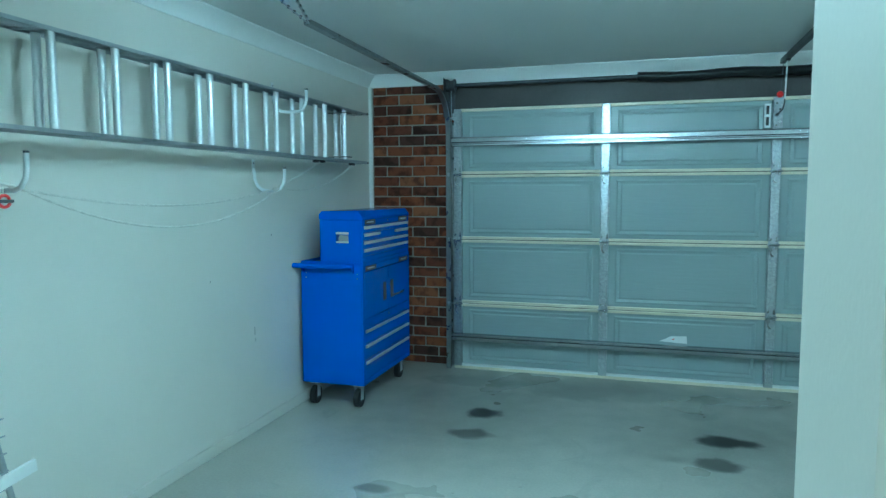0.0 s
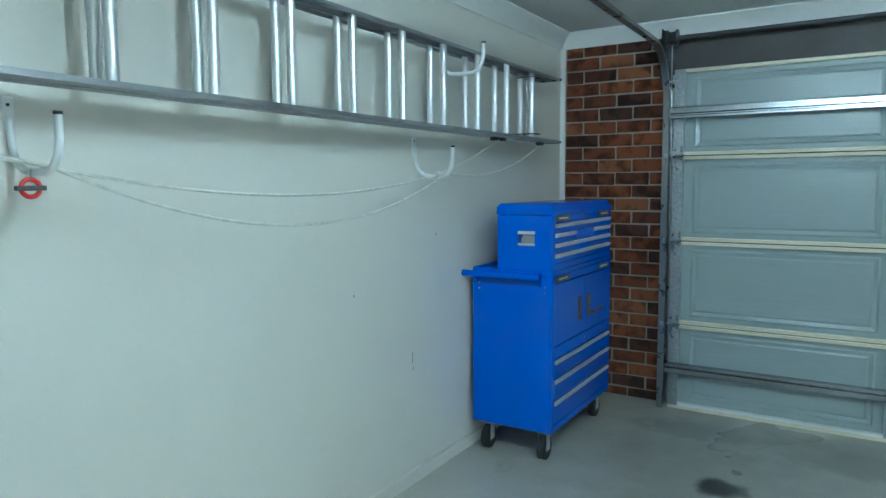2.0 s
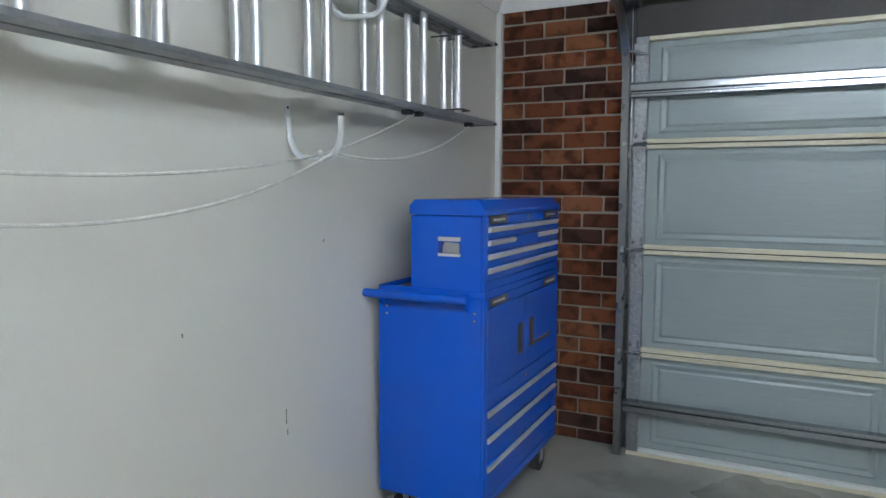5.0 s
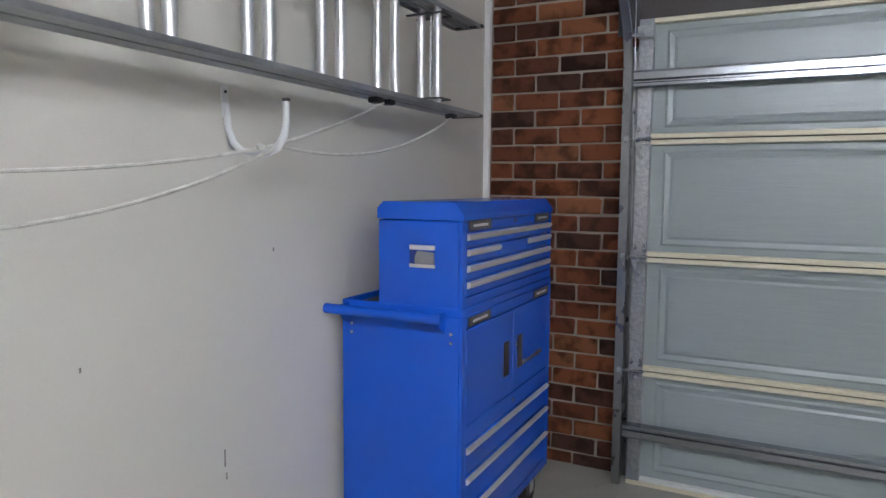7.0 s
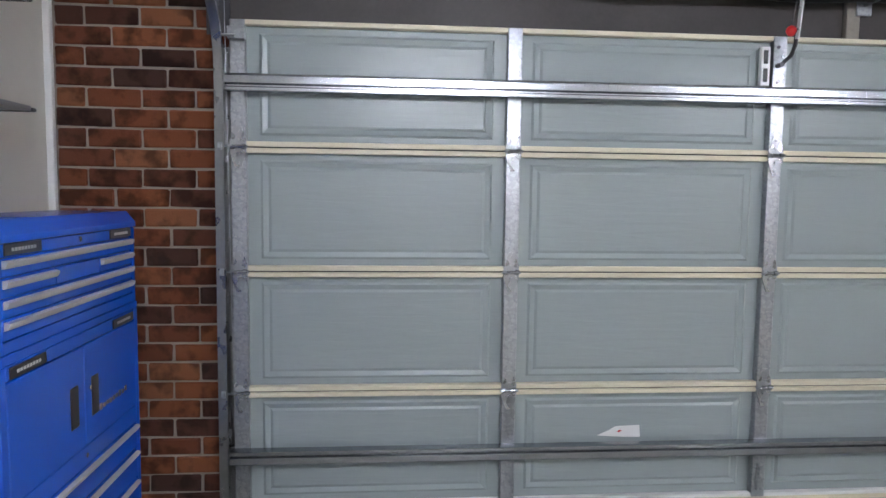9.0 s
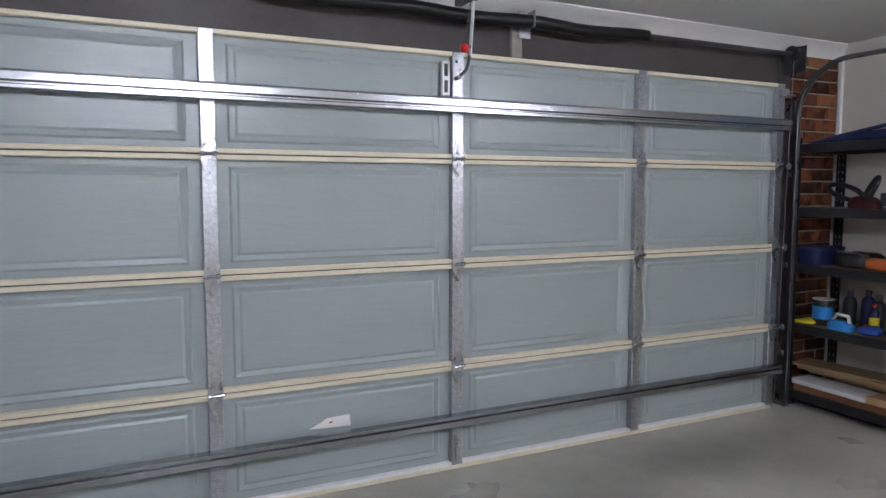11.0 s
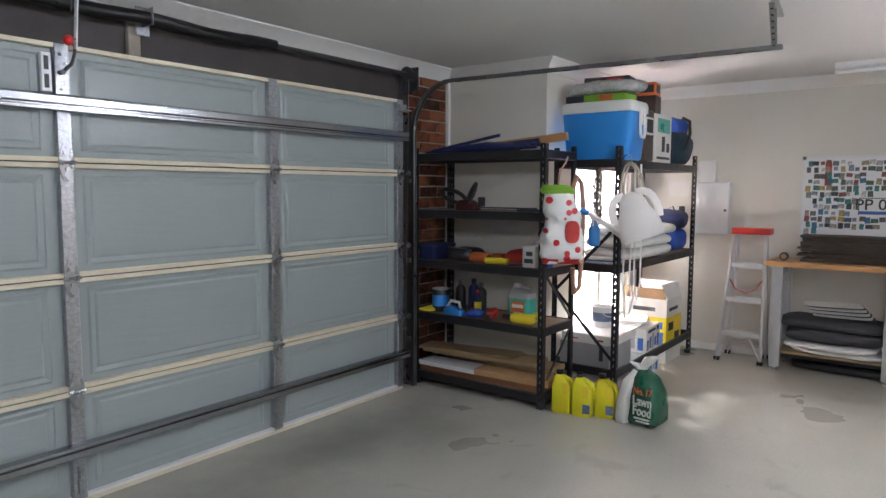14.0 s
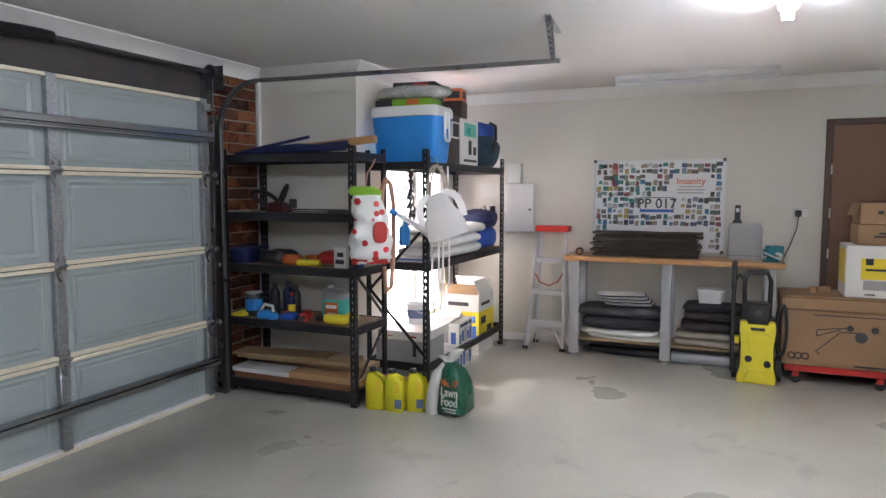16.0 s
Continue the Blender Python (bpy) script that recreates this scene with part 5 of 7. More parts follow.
part("handle", tube(bmesh.new(), [(-0.06, 0, 0.05), (-0.05, 0, 0.095), (0.03, 0, 0.10), (0.07, 0, 0.05)], 0.012, 8), "white_plastic", ds)
solid("cloth_bundle", pillow(0.1, 0.14, 0.05, 0.7, 0.015, 14, 2), "blue_fabric", "crumpled blue cloth on the shelf", "cloth", (5.77, -0.46, 0.561))
drill((5.79, -0.60, 0.561), 200, "red_steel", "red and black cordless drill on the shelf", 1.1)
dr2 = drill((5.76, -0.86, 0.561), 95, "yellow", "yellow and black cordless drill on the shelf", 1.15)
jc = thing("liquid_jug", "teal translucent liquid jug with an orange label", "jug", (5.90, -0.79, 0.561))
part("body", loft(bmesh.new(), [ring(0, 0, 0.06, 0.09, 0, 0.35), ring(0, 0, 0.065, 0.095, 0.02, 0.35), ring(0, 0, 0.065, 0.095, 0.16, 0.35)]), "teal", jc)
part("neck", loft(bmesh.new(), [ring(0, 0, 0.065, 0.095, 0.16, 0.35), ring(0, 0, 0.06, 0.09, 0.20, 0.4), ring(0, 0.045, 0.03, 0.03, 0.235, 0.8)]), "grey_box", jc)
part("cap", turned(bmesh.new(), [(0.024, 0.235), (0.024, 0.258)], 14, (0, 0.045, 0)), "white_plastic", jc)
part("handle", tube(bmesh.new(), [(0, -0.08, 0.18), (0, -0.07, 0.24), (0, 0.0, 0.245), (0, 0.03, 0.22)], 0.011, 8), "grey_box", jc)
part("label_patch", boxes((-0.068, -0.055, 0.04, -0.0655, 0.055, 0.14)), "orange", jc, "orange label")
part("label_line", boxes((-0.0695, -0.045, 0.095, -0.068, 0.045, 0.12), (-0.0695, -0.04, 0.055, -0.068, 0.03, 0.065)), "box_white", jc)
solid("rag", pillow(0.14, 0.14, 0.03, 0.7, 0.015, 14, 9), "yellow", "thin yellow rag at the shelf edge", "rag", (5.77, -0.03, 0.561))

# bottom deck: boards and planks
solid("board", boxes((-0.15, -0.52, 0, 0.15, 0.52, 0.045), bevel=0.002), "red_wood", "red brown timber board lying flat on the deck", "board", (5.88, -0.50, 0.101))
solid("board", boxes((-0.10, -0.26, 0, 0.10, 0.26, 0.03), bevel=0.002), "white_metal", "white laminated board lying on the stack", "board", (5.80, -0.24, 0.147))
solid("board", boxes((-0.10, -0.30, 0, 0.08, 0.30, 0.045), bevel=0.002), "pine", "orange pine offcut lying on the stack", "board", (5.81, -0.80, 0.147), 2)
solid("board", boxes((-0.07, -0.54, 0, 0.14, 0.53, 0.04), bevel=0.002), "ply", "pale plywood strip lying on the stack", "board", (5.94, -0.51, 0.198))
solid("board", boxes((-0.14, -0.46, 0, 0.1, 0.5, 0.03), bevel=0.002), "ply", "pale plywood strip lying on the stack", "board", (5.93, -0.47, 0.239), 4)
solid("board", boxes((-0.12, -0.38, 0, 0.1, 0.42, 0.012), bevel=0.002), "ply", "thin pale panel lying on top of the boards", "board", (5.9, -0.36, 0.27), 9)
for k in range(3):
    solid("timber_offcut", boxes((-0.018, -0.5, 0, 0.018, 0.2, 0.03), bevel=0.002), "pine", "thin pine batten sticking out of the rack", "batten", (6.02 + 0.037 * k, -0.78, 0.101 + 0.0 * k), -2 + 2 * k)

# ---- rack B, top deck ----
cb = thing("cool_box", "blue plastic cool box with a white lid on the rack", "cool box", (6.40, -1.17, 1.716))
part("body", loft(bmesh.new(), [ring(0, 0, 0.135, 0.235, 0.0, 0.22, 32), ring(0, 0, 0.142, 0.245, 0.015, 0.22, 32), ring(0, 0, 0.162, 0.275, 0.335, 0.22, 32)]), "cooler_blue", cb)
part("lid", loft(bmesh.new(), [ring(0, 0, 0.168, 0.282, 0.337, 0.22, 32), ring(0, 0, 0.168, 0.282, 0.385, 0.22, 32), ring(0, 0, 0.158, 0.27, 0.41, 0.22, 32), ring(0, 0, 0.14, 0.25, 0.416, 0.22, 32)]), "white_plastic", cb, "white plastic lid")
hd = part("handle", tube(bmesh.new(), [(-0.04, -0.285, 0.37), (-0.045, -0.29, 0.19), (-0.03, -0.292, 0.16), (0.03, -0.292, 0.16), (0.045, -0.29, 0.19), (0.04, -0.285, 0.37)], 0.010, 8), "white_plastic", cb, "white carry handle")
part("latch", boxes((-0.02, -0.292, 0.25, 0.02, -0.276, 0.37), bevel=0.004), "white_plastic", cb)
gb = thing("board_game", "flat black and lime green box on the cool box", "box", (6.41, -1.15, 2.133))
part("body", boxes((-0.11, -0.21, 0, 0.11, 0.24, 0.055), bevel=0.003), "lime", gb)
part("end", boxes((-0.112, 0.10, 0.002, 0.112, 0.243, 0.053)), "print_dark", gb, "black printed end")
part("picture", boxes((-0.1115, -0.12, 0.01, -0.1102, -0.02, 0.05)), "orange", gb)
solid("plastic_bag", pillow(0.30, 0.56, 0.10, 0.7, 0.035, 10, 4, 26), "film", "wrinkled clear plastic bag of pillows on the stack", "plastic bag", (6.43, -1.17, 2.19))
carton("flat_box", "flat dark carton behind the plastic bag", (6.72, -1.08, 2.10), (0.16, 0.36, 0.20), "brown_plastic", 0, tape=False)
carton("dark_box", "small black carton standing on the appliance box", (7.06, -1.25, 2.097), (0.16, 0.16, 0.15), "brown_plastic", 4, tape=False)
ob_ = carton("orange_box", "orange printed carton lying on the stacked boxes", (7.05, -1.255, 2.248), (0.16, 0.15, 0.10), "orange", 6, tape=False)
part("print", boxes((-0.0812, -0.06, 0.02, -0.0802, 0.05, 0.08), (-0.06, -0.0762, 0.02, 0.05, -0.0752, 0.08)), "print_dark", ob_)
fb = carton("thin_box", "thin black printed box lying on the plastic bag", (6.60, -1.13, 2.302), (0.26, 0.34, 0.035), "print_dark", 8, tape=False)
part("print", boxes((-0.1312, -0.12, 0.01, -0.1302, 0.0, 0.026)), "red_cloth", fb)
sb = thing("cool_bag", "dark brown case with a white framed front on the rack", "case", (6.72, -1.20, 1.716))
part("body", boxes((-0.10, -0.19, 0, 0.10, 0.19, 0.383), bevel=0.008), "brown_plastic", sb)
part("panel_frame", boxes((-0.08, -0.195, 0.20, 0.08, -0.19, 0.33), bevel=0.003), "white_plastic", sb)
part("panel", boxes((-0.06, -0.199, 0.215, 0.06, -0.195, 0.315)), "print_dark", sb)
wb = carton("appliance_box", "white appliance carton with teal pictures on the rack", (7.10, -1.18, 1.716), (0.36, 0.38, 0.38), "box_white", 0, tape=False)
part("picture", boxes((-0.1815, -0.16, 0.05, -0.1802, 0.16, 0.33)), "teal", wb, "teal printed side")
part("picture", boxes((-0.14, -0.1915, 0.24, 0.14, -0.1902, 0.35)), "teal", wb)
part("print", boxes((-0.04, -0.1915, 0.09, 0.03, -0.1902, 0.21), (-0.15, -0.1915, 0.03, 0.15, -0.1902, 0.05), (0.07, -0.1915, 0.09, 0.14, -0.1902, 0.16)), "print_dark", wb)
dfl = thing("duffel_bag", "dark blue duffel bag with straps on the rack", "duffel bag", (7.70, -1.18, 1.716))
part("body", pillow(0.50, 0.42, 0.30, 0.6, 0.03, 6, 6, 24), "navy_dark", dfl)
part("top_pocket", pillow(0.36, 0.34, 0.20, 0.6, 0.03, 7, 7, 24), "blue_fabric", dfl, "blue top pocket", (0.02, 0, 0.22))
part("strap", tube(bmesh.new(), [(-0.1, -0.20, 0.12), (-0.06, -0.23, 0.26), (0.02, -0.2, 0.38), (0.1, -0.12, 0.42), (0.2, -0.05, 0.34)], 0.014, 8), "black_plastic", dfl)

# middle deck: pillows and bags
for k, (x, z, w) in enumerate(((6.98, 0.966, 1.05), (7.0, 1.050, 1.05), (7.08, 1.135, 1.1))):
    solid("pillow", pillow(w, 0.46, 0.095, 0.5, 0.014, 6, k, 26), "white_fabric", "white stuffed pillow in a stack on the rack", "pillow", (x, -1.16, z), group="stacked pillows")
solid("blue_cushion", pillow(0.40, 0.42, 0.20, 0.5, 0.02, 6, 12, 24), "blue_fabric", "blue fabric cushion on the rack", "cushion", (7.73, -1.15, 0.966))
solid("navy_cushion", pillow(0.36, 0.42, 0.16, 0.5, 0.03, 6, 13, 24), "navy", "crumpled navy cushion on top of another", "cushion", (7.75, -1.17, 1.16))
mag = thing("magazine_stack", "short pile of magazines at the deck end", "magazines", (6.42, -1.15, 0.966))
for k in range(3):
    part("magazine", boxes((-0.12, -0.15, 0.012 * k, 0.12, 0.15, 0.012 * k + 0.010), bevel=0.002), "box_white" if k != 1 else "print_blue", mag, "", pose(0, 0, 0, 0, 0, 4 * k))

# floor under the lowest beams
wbx = carton("storage_box", "white flat carton with dark print under the rack", (6.50, -1.10, 0.0), (0.42, 0.40, 0.36), "grey_box", 0, tape=False)
wlid = carton("flat_carton", "white flat carton on a storage box", (6.52, -1.12, 0.361), (0.46, 0.42, 0.07), "box_white", 2, tape=False)
part("print", boxes((-0.2312, -0.12, 0.022, -0.2302, -0.05, 0.036), (-0.2312, 0.08, 0.026, -0.2302, 0.16, 0.034)), "red_cloth", wlid)
part("hand_slot", boxes((-0.2112, -0.15, 0.24, -0.2102, -0.12, 0.34)), "print_dark", wbx)
bu = thing("bucket", "small white plastic bucket on the cartons", "bucket", (6.62, -1.10, 0.432))
part("body", turned(bmesh.new(), [(0.075, 0), (0.09, 0.15), (0.094, 0.15), (0.094, 0.165), (0.085, 0.165), (0.07, 0.02)], 22), "white_plastic", bu)
part("label_band", turned(bmesh.new(), [(0.0825, 0.05), (0.0885, 0.12)], 22), "label_grey", bu)
part("handle", tube(bmesh.new(), [(-0.092, 0, 0.15), (-0.08, -0.06, 0.10), (0, -0.1, 0.08), (0.08, -0.06, 0.10), (0.092, 0, 0.15)], 0.003, 6), "satin", bu)
for k in range(2):
    pk = carton("printed_pack", "blue and white printed pack standing under the rack", (7.03 + 0.02 * k, -1.16, 0.20 * k), (0.36, 0.38, 0.198), "box_white", 3 * k, tape=False)
    for j in range(5):
        u = -0.165 + 0.067 * j
        part("print", boxes((u, -0.1915, 0.015 + 0.012 * (j % 2), u + 0.05, -0.1902, 0.10 + 0.02 * (j % 3))), ("print_blue", "label_grey", "print_blue", "grey_box", "print_blue")[(j + k) % 5], pk, "blue print" if j == 0 else "")
        part("picture", boxes((-0.1815, u, 0.02 + 0.01 * (j % 3), -0.1802, u + 0.045, 0.12 + 0.015 * (j % 2))), ("label_grey", "print_blue", "grey_box")[(j + k) % 3], pk)
    part("word_bar", boxes((-0.14, -0.1918, 0.155, 0.06, -0.1902, 0.178), (0.09, -0.1918, 0.15, 0.15, -0.1902, 0.182)), "print_dark", pk)
for k in range(4):
    solid("magazine", boxes((-0.15, -0.11, 0, 0.15, 0.11, 0.010), bevel=0.002), "box_white", "glossy white brochure lying on the packs", "magazine", (7.0 + 0.02 * k, -1.18, 0.401 + 0.0105 * k), 6 * k, group="brochures")
kb = thing("washer_box", "open white and yellow printed appliance carton under the rack", "box", (7.62, -1.15, 0.0))
kb.matrix_basis = kb.matrix_basis @ Matrix.Diagonal((0.9, 0.84, 1.0, 1.0))
part("body", boxes((-0.22, -0.22, 0.40, 0.22, 0.22, 0.56), bevel=0.003), "box_white", kb, "white upper part")
part("yellow_band", boxes((-0.22, -0.22, 0.12, 0.22, 0.22, 0.40), bevel=0.003), "box_yellow", kb, "yellow printed band")
part("base_band", boxes((-0.22, -0.22, 0.0, 0.22, 0.22, 0.12), bevel=0.003), "box_white", kb)
part("wordmark", boxes((-0.2215, -0.10, 0.45, -0.2203, 0.14, 0.485)), "print_dark", kb, "dark word bar")
part("print", boxes((-0.2215, -0.18, 0.30, -0.2203, -0.08, 0.36), (-0.2215, -0.19, 0.15, -0.2203, -0.02, 0.27)), "print_blue", kb)
part("print", boxes((-0.16, -0.2215, 0.28, -0.02, -0.2203, 0.35), (0.02, -0.2215, 0.15, 0.16, -0.2203, 0.25), (-0.15, -0.2215, 0.45, 0.10, -0.2203, 0.48)), "print_dark", kb)
for q, lab in (([(-0.22, 0, 0.56), (-0.30, 0, 0.66)], "cardboard"), ([(0.22, 0, 0.56), (0.12, 0, 0.69)], "box_white")):
    part("flap", sweep(bmesh.new(), q, [(-0.21, -0.002), (0.21, -0.002), (0.21, 0.002), (-0.21, 0.002)]), lab, kb)
part("flap", sweep(bmesh.new(), [(0, -0.22, 0.56), (0, -0.15, 0.68)], [(-0.20, -0.002), (0.20, -0.002), (0.20, 0.002), (-0.20, 0.002)]), "box_white", kb)

# hanging things
hk = thing("spotted_bag", "white plastic bag with red spots hanging from the rack", "bag", (5.70, -1.20, 1.02), -55)
bm = bmesh.new()
loft(bm, [ring(0.0, 0, 0.115, 0.03, 0.0, 0.6, 24), ring(0.0, 0, 0.135, 0.06, 0.04, 0.6, 24), ring(0, 0, 0.13, 0.07, 0.16, 0.65, 24), ring(0.0, 0, 0.12, 0.06, 0.30, 0.65, 24), ring(-0.02, 0, 0.115, 0.04, 0.42, 0.7, 24), ring(-0.03, 0, 0.10, 0.025, 0.48, 0.8, 24)])
bmesh.ops.subdivide_edges(bm, edges=[e for e in bm.edges if abs(e.verts[0].co.z - e.verts[1].co.z) > 0.03], cuts=4)
for v in bm.verts:
    f = 1.0 + 0.12 * (0.24 - v.co.z) / 0.24
    v.co.x *= f
    v.co += Vector((1, 0.9, 0.4)) * (0.024 * noise.noise(v.co * 9) + 0.014 * noise.noise(v.co * 27 + Vector((3, 1, 2))))
part("body", bm, "dots", hk)
part("rim", loft(bmesh.new(), [ring(-0.03, 0, 0.105, 0.035, 0.455, 0.8, 20), ring(-0.04, -0.01, 0.115, 0.045, 0.485, 0.8, 20), ring(-0.05, 0, 0.08, 0.025, 0.515, 0.9, 20)]), "lime", hk, "lime green rolled top")
part("base_strip", loft(bmesh.new(), [ring(0.0, 0, 0.120, 0.036, -0.004, 0.6, 24), ring(0.0, 0, 0.138, 0.064, 0.03, 0.6, 24)]), "red_cloth", hk, "red printed base")
part("label_patch", loft(bmesh.new(), [[(p[0], -0.078, p[1]) for p in ring(0.055, 0.21, 0.045, 0.07, 0, 0.7, 18)], [(p[0], -0.074, p[1]) for p in ring(0.055, 0.21, 0.048, 0.073, 0, 0.7, 18)]]), "red_cloth", hk, "red oval print")
part("hanger_loop", tube(bmesh.new(), [(-0.03, 0, 0.52), (-0.02, 0.02, 0.6), (0.02, 0.045, 0.66), (0.04, 0.065, 0.70)], 0.006, 8), "tan_hose", hk)

wc = thing("watering_can", "white plastic watering can hanging from a rack post", "watering can", (6.20, -1.53, 1.125))
wc.matrix_basis = pose(6.19, -1.565, 1.175, 0, -18, -64)
can = [(0.0, 0.142, 0.098), (0.008, 0.150, 0.104), (0.09, 0.147, 0.102), (0.15, 0.132, 0.095), (0.19, 0.108, 0.084), (0.24, 0.092, 0.072), (0.285, 0.080, 0.062), (0.315, 0.055, 0.046), (0.325, 0.02, 0.018)]
part("body", loft(bmesh.new(), [ring(0, 0, rx, ry, z, 0.85, 30) for z, rx, ry in can]), "thin_white", wc)
for sx, name in ((1, "handle"), (-1, "front_handle")):
    arc = [(sx * x, 0, z) for x, z in ((0.045, 0.312), (0.085, 0.312), (0.120, 0.290), (0.142, 0.252), (0.152, 0.205), (0.153, 0.160), (0.146, 0.115))]
    part(name, sweep(bmesh.new(), arc, [(-0.026, -0.009), (-0.014, -0.012), (0.014, -0.012), (0.026, -0.009), (0.026, 0.009), (0.014, 0.012), (-0.014, 0.012), (-0.026, 0.009)], up=(0, 1, 0)), "thin_white", wc)
part("spout", loft(bmesh.new(), [[(x + 0.35 * p[0], p[1], z + p[0]) for p in ring(0, 0, r, r, 0, 1, 16)] for x, z, r in ((-0.110, 0.050, 0.046), (-0.165, 0.110, 0.030), (-0.225, 0.180, 0.021), (-0.285, 0.250, 0.017), (-0.310, 0.278, 0.016))]), "thin_white", wc)
part("rose", tube(bmesh.new(), [(-0.303, 0, 0.270), (-0.345, 0, 0.315)], 0.021, 14), "cooler_blue", wc, "blue plastic nozzle")
stp = thing("strap_loop", "beige webbing loop hung on a steel hook from the rack", "strap", (0, 0, 0))
for dy in (0.0, -0.022):
    loop = [(6.195, -1.400 + dy, 1.40), (6.195, -1.392 + dy, 1.50), (6.195, -1.402 + dy, 1.60), (6.195, -1.425 + dy, 1.67), (6.195, -1.450 + dy, 1.688), (6.195, -1.485 + dy, 1.66), (6.195, -1.515 + dy, 1.60), (6.195, -1.540 + dy, 1.48)]
    part("band", tube(bmesh.new(), loop, 0.008, 8), "beige_cloth", stp)
part("hook", tube(bmesh.new(), [(6.20, -1.462, 1.680), (6.20, -1.465, 1.70), (6.21, -1.455, 1.735), (6.22, -1.43, 1.75), (6.235, -1.40, 1.742), (6.24, -1.392, 1.722)], 0.004, 8), "chrome", stp, "bright steel hook")

for k, (x, zb) in enumerate(((6.40, 0.62), (6.52, 0.70))):
    solid("hanging_hose", tube(bmesh.new(), [(x - 0.02, -1.42, 1.69), (x - 0.04, -1.44, 1.30), (x - 0.03, -1.44, zb + 0.12), (x - 0.08, -1.43, zb), (x - 0.17, -1.43, zb - 0.02 + 0.06 * k), (x - 0.19, -1.42, zb + 0.16), (x - 0.16, -1.41, 1.2)], 0.007, 8), "white_plastic", "thin white hose looped over the rack beam", "hose")
solid("tan_hose", tube(bmesh.new(), [(5.98, -1.12, 1.06), (5.97, -1.13, 1.35), (5.99, -1.13, 1.52), (6.05, -1.13, 1.59), (6.12, -1.13, 1.55), (6.16, -1.13, 1.40), (6.16, -1.13, 1.10), (6.14, -1.12, 0.80), (6.08, -1.11, 0.76), (6.05, -1.11, 0.95)], 0.018, 10), "tan_hose", "tan rubber hose looped over the rack end", "hose")
spb = thing("spray_bottle", "clear and blue spray bottle hanging on the rack", "spray bottle", (6.20, -1.20, 1.10))
part("body", turned(bmesh.new(), [(0.03, 0), (0.042, 0.01), (0.042, 0.12), (0.016, 0.17), (0.016, 0.19)], 16), "cooler_blue", spb)
part("trigger", boxes((-0.05, -0.012, 0.19, 0.02, 0.012, 0.23), (-0.03, -0.006, 0.14, -0.02, 0.006, 0.19), bevel=0.003), "white_plastic", spb)
orn = thing("iron_ornament", "black wrought iron scroll ornament against the window", "ornament", (6.90, -0.90, 1.10))
rng = random.Random(17)
for k in range(30):
    z = 0.03 + 0.58 * k / 30
    w = 0.085 * math.sin(math.pi * min(1.0, 0.18 + 0.8 * z / 0.62)) ** 0.6
    x, r = rng.uniform(-w, w), rng.uniform(0.018, 0.034)
    ph = rng.uniform(0, 6)
    pts = [(x + r * math.cos(u) * (0.75 + 0.25 * math.sin(ph)), 0.006 * math.sin(2 * u + ph), z + 1.25 * r * math.sin(u)) for u in [2 * math.pi * j / 12 for j in range(13)]]
    part("scroll", tube(bmesh.new(), pts, 0.007, 6), "iron", orn)
part("stem", rod((0, 0, 0), (0, 0, 0.62), 0.010, 8), "iron", orn)

# ---- in front of the racks ----
def yellow_jug(at, rz, labelled):
    t = thing("yellow_jug", "yellow plastic jug with a black cap standing on the concrete", "jug", at, rz, group="yellow jugs")
    t.matrix_basis = t.matrix_basis @ Matrix.Scale(0.9, 4)
    bm = loft(bmesh.new(), [ring(0, 0, 0.055, 0.068, 0, 0.35, 24), ring(0, 0, 0.062, 0.075, 0.012, 0.35, 24), ring(0, 0, 0.062, 0.075, 0.19, 0.35, 24), ring(0, 0.006, 0.058, 0.066, 0.225, 0.4, 24), ring(0, 0.02, 0.045, 0.04, 0.27, 0.5, 24), ring(0, 0.025, 0.024, 0.024, 0.288, 0.9, 24)])
    part("body", bm, "jug_yellow", t)
    part("handle", tube(bmesh.new(), [(0, -0.072, 0.14), (0, -0.082, 0.19), (0, -0.065, 0.245), (0, -0.01, 0.275)], 0.013, 10), "jug_yellow", t)
    part("grip_hollow", loft(bmesh.new(), [ring(-0.061, -0.03, 0.003, 0.02, 0.15, 0.6, 12), ring(-0.062, -0.035, 0.003, 0.024, 0.19, 0.6, 12), ring(-0.058, -0.028, 0.003, 0.018, 0.235, 0.6, 12)]), "box_yellow", t)
    part("cap", turned(bmesh.new(), [(0.026, 0.288), (0.027, 0.30), (0.027, 0.318), (0.02, 0.321)], 18, (0, 0.025, 0)), "black_plastic", t, "black screw cap")
    if labelled:
        part("label_patch", boxes((-0.064, -0.066, 0.03, -0.0622, -0.012, 0.10)), "label_grey", t, "faded blue label")


yellow_jug((5.755, -1.20, 0), 14, False)
yellow_jug((5.765, -1.345, 0), 10, True)
yellow_jug((5.83, -1.475, 0), 14, True)

sk = thing("fertiliser_sack", "green and white woven sack tied at the top", "sack", (5.88, -1.715, 0), -10)
sk.matrix_basis = sk.matrix_basis @ Matrix.Diagonal((0.9, 0.74, 1.0, 1.0))
bm = bmesh.new()
loft(bm, [ring(0, -0.02, 0.09, 0.125, 0.0, 0.5, 32), ring(0, -0.03, 0.11, 0.15, 0.03, 0.5, 32), ring(0, -0.035, 0.118, 0.158, 0.12, 0.55, 32), ring(0, -0.025, 0.112, 0.15, 0.22, 0.6, 32), ring(0, -0.01, 0.085, 0.115, 0.30, 0.7, 32), ring(0, 0.01, 0.04, 0.05, 0.352, 0.9, 32)])
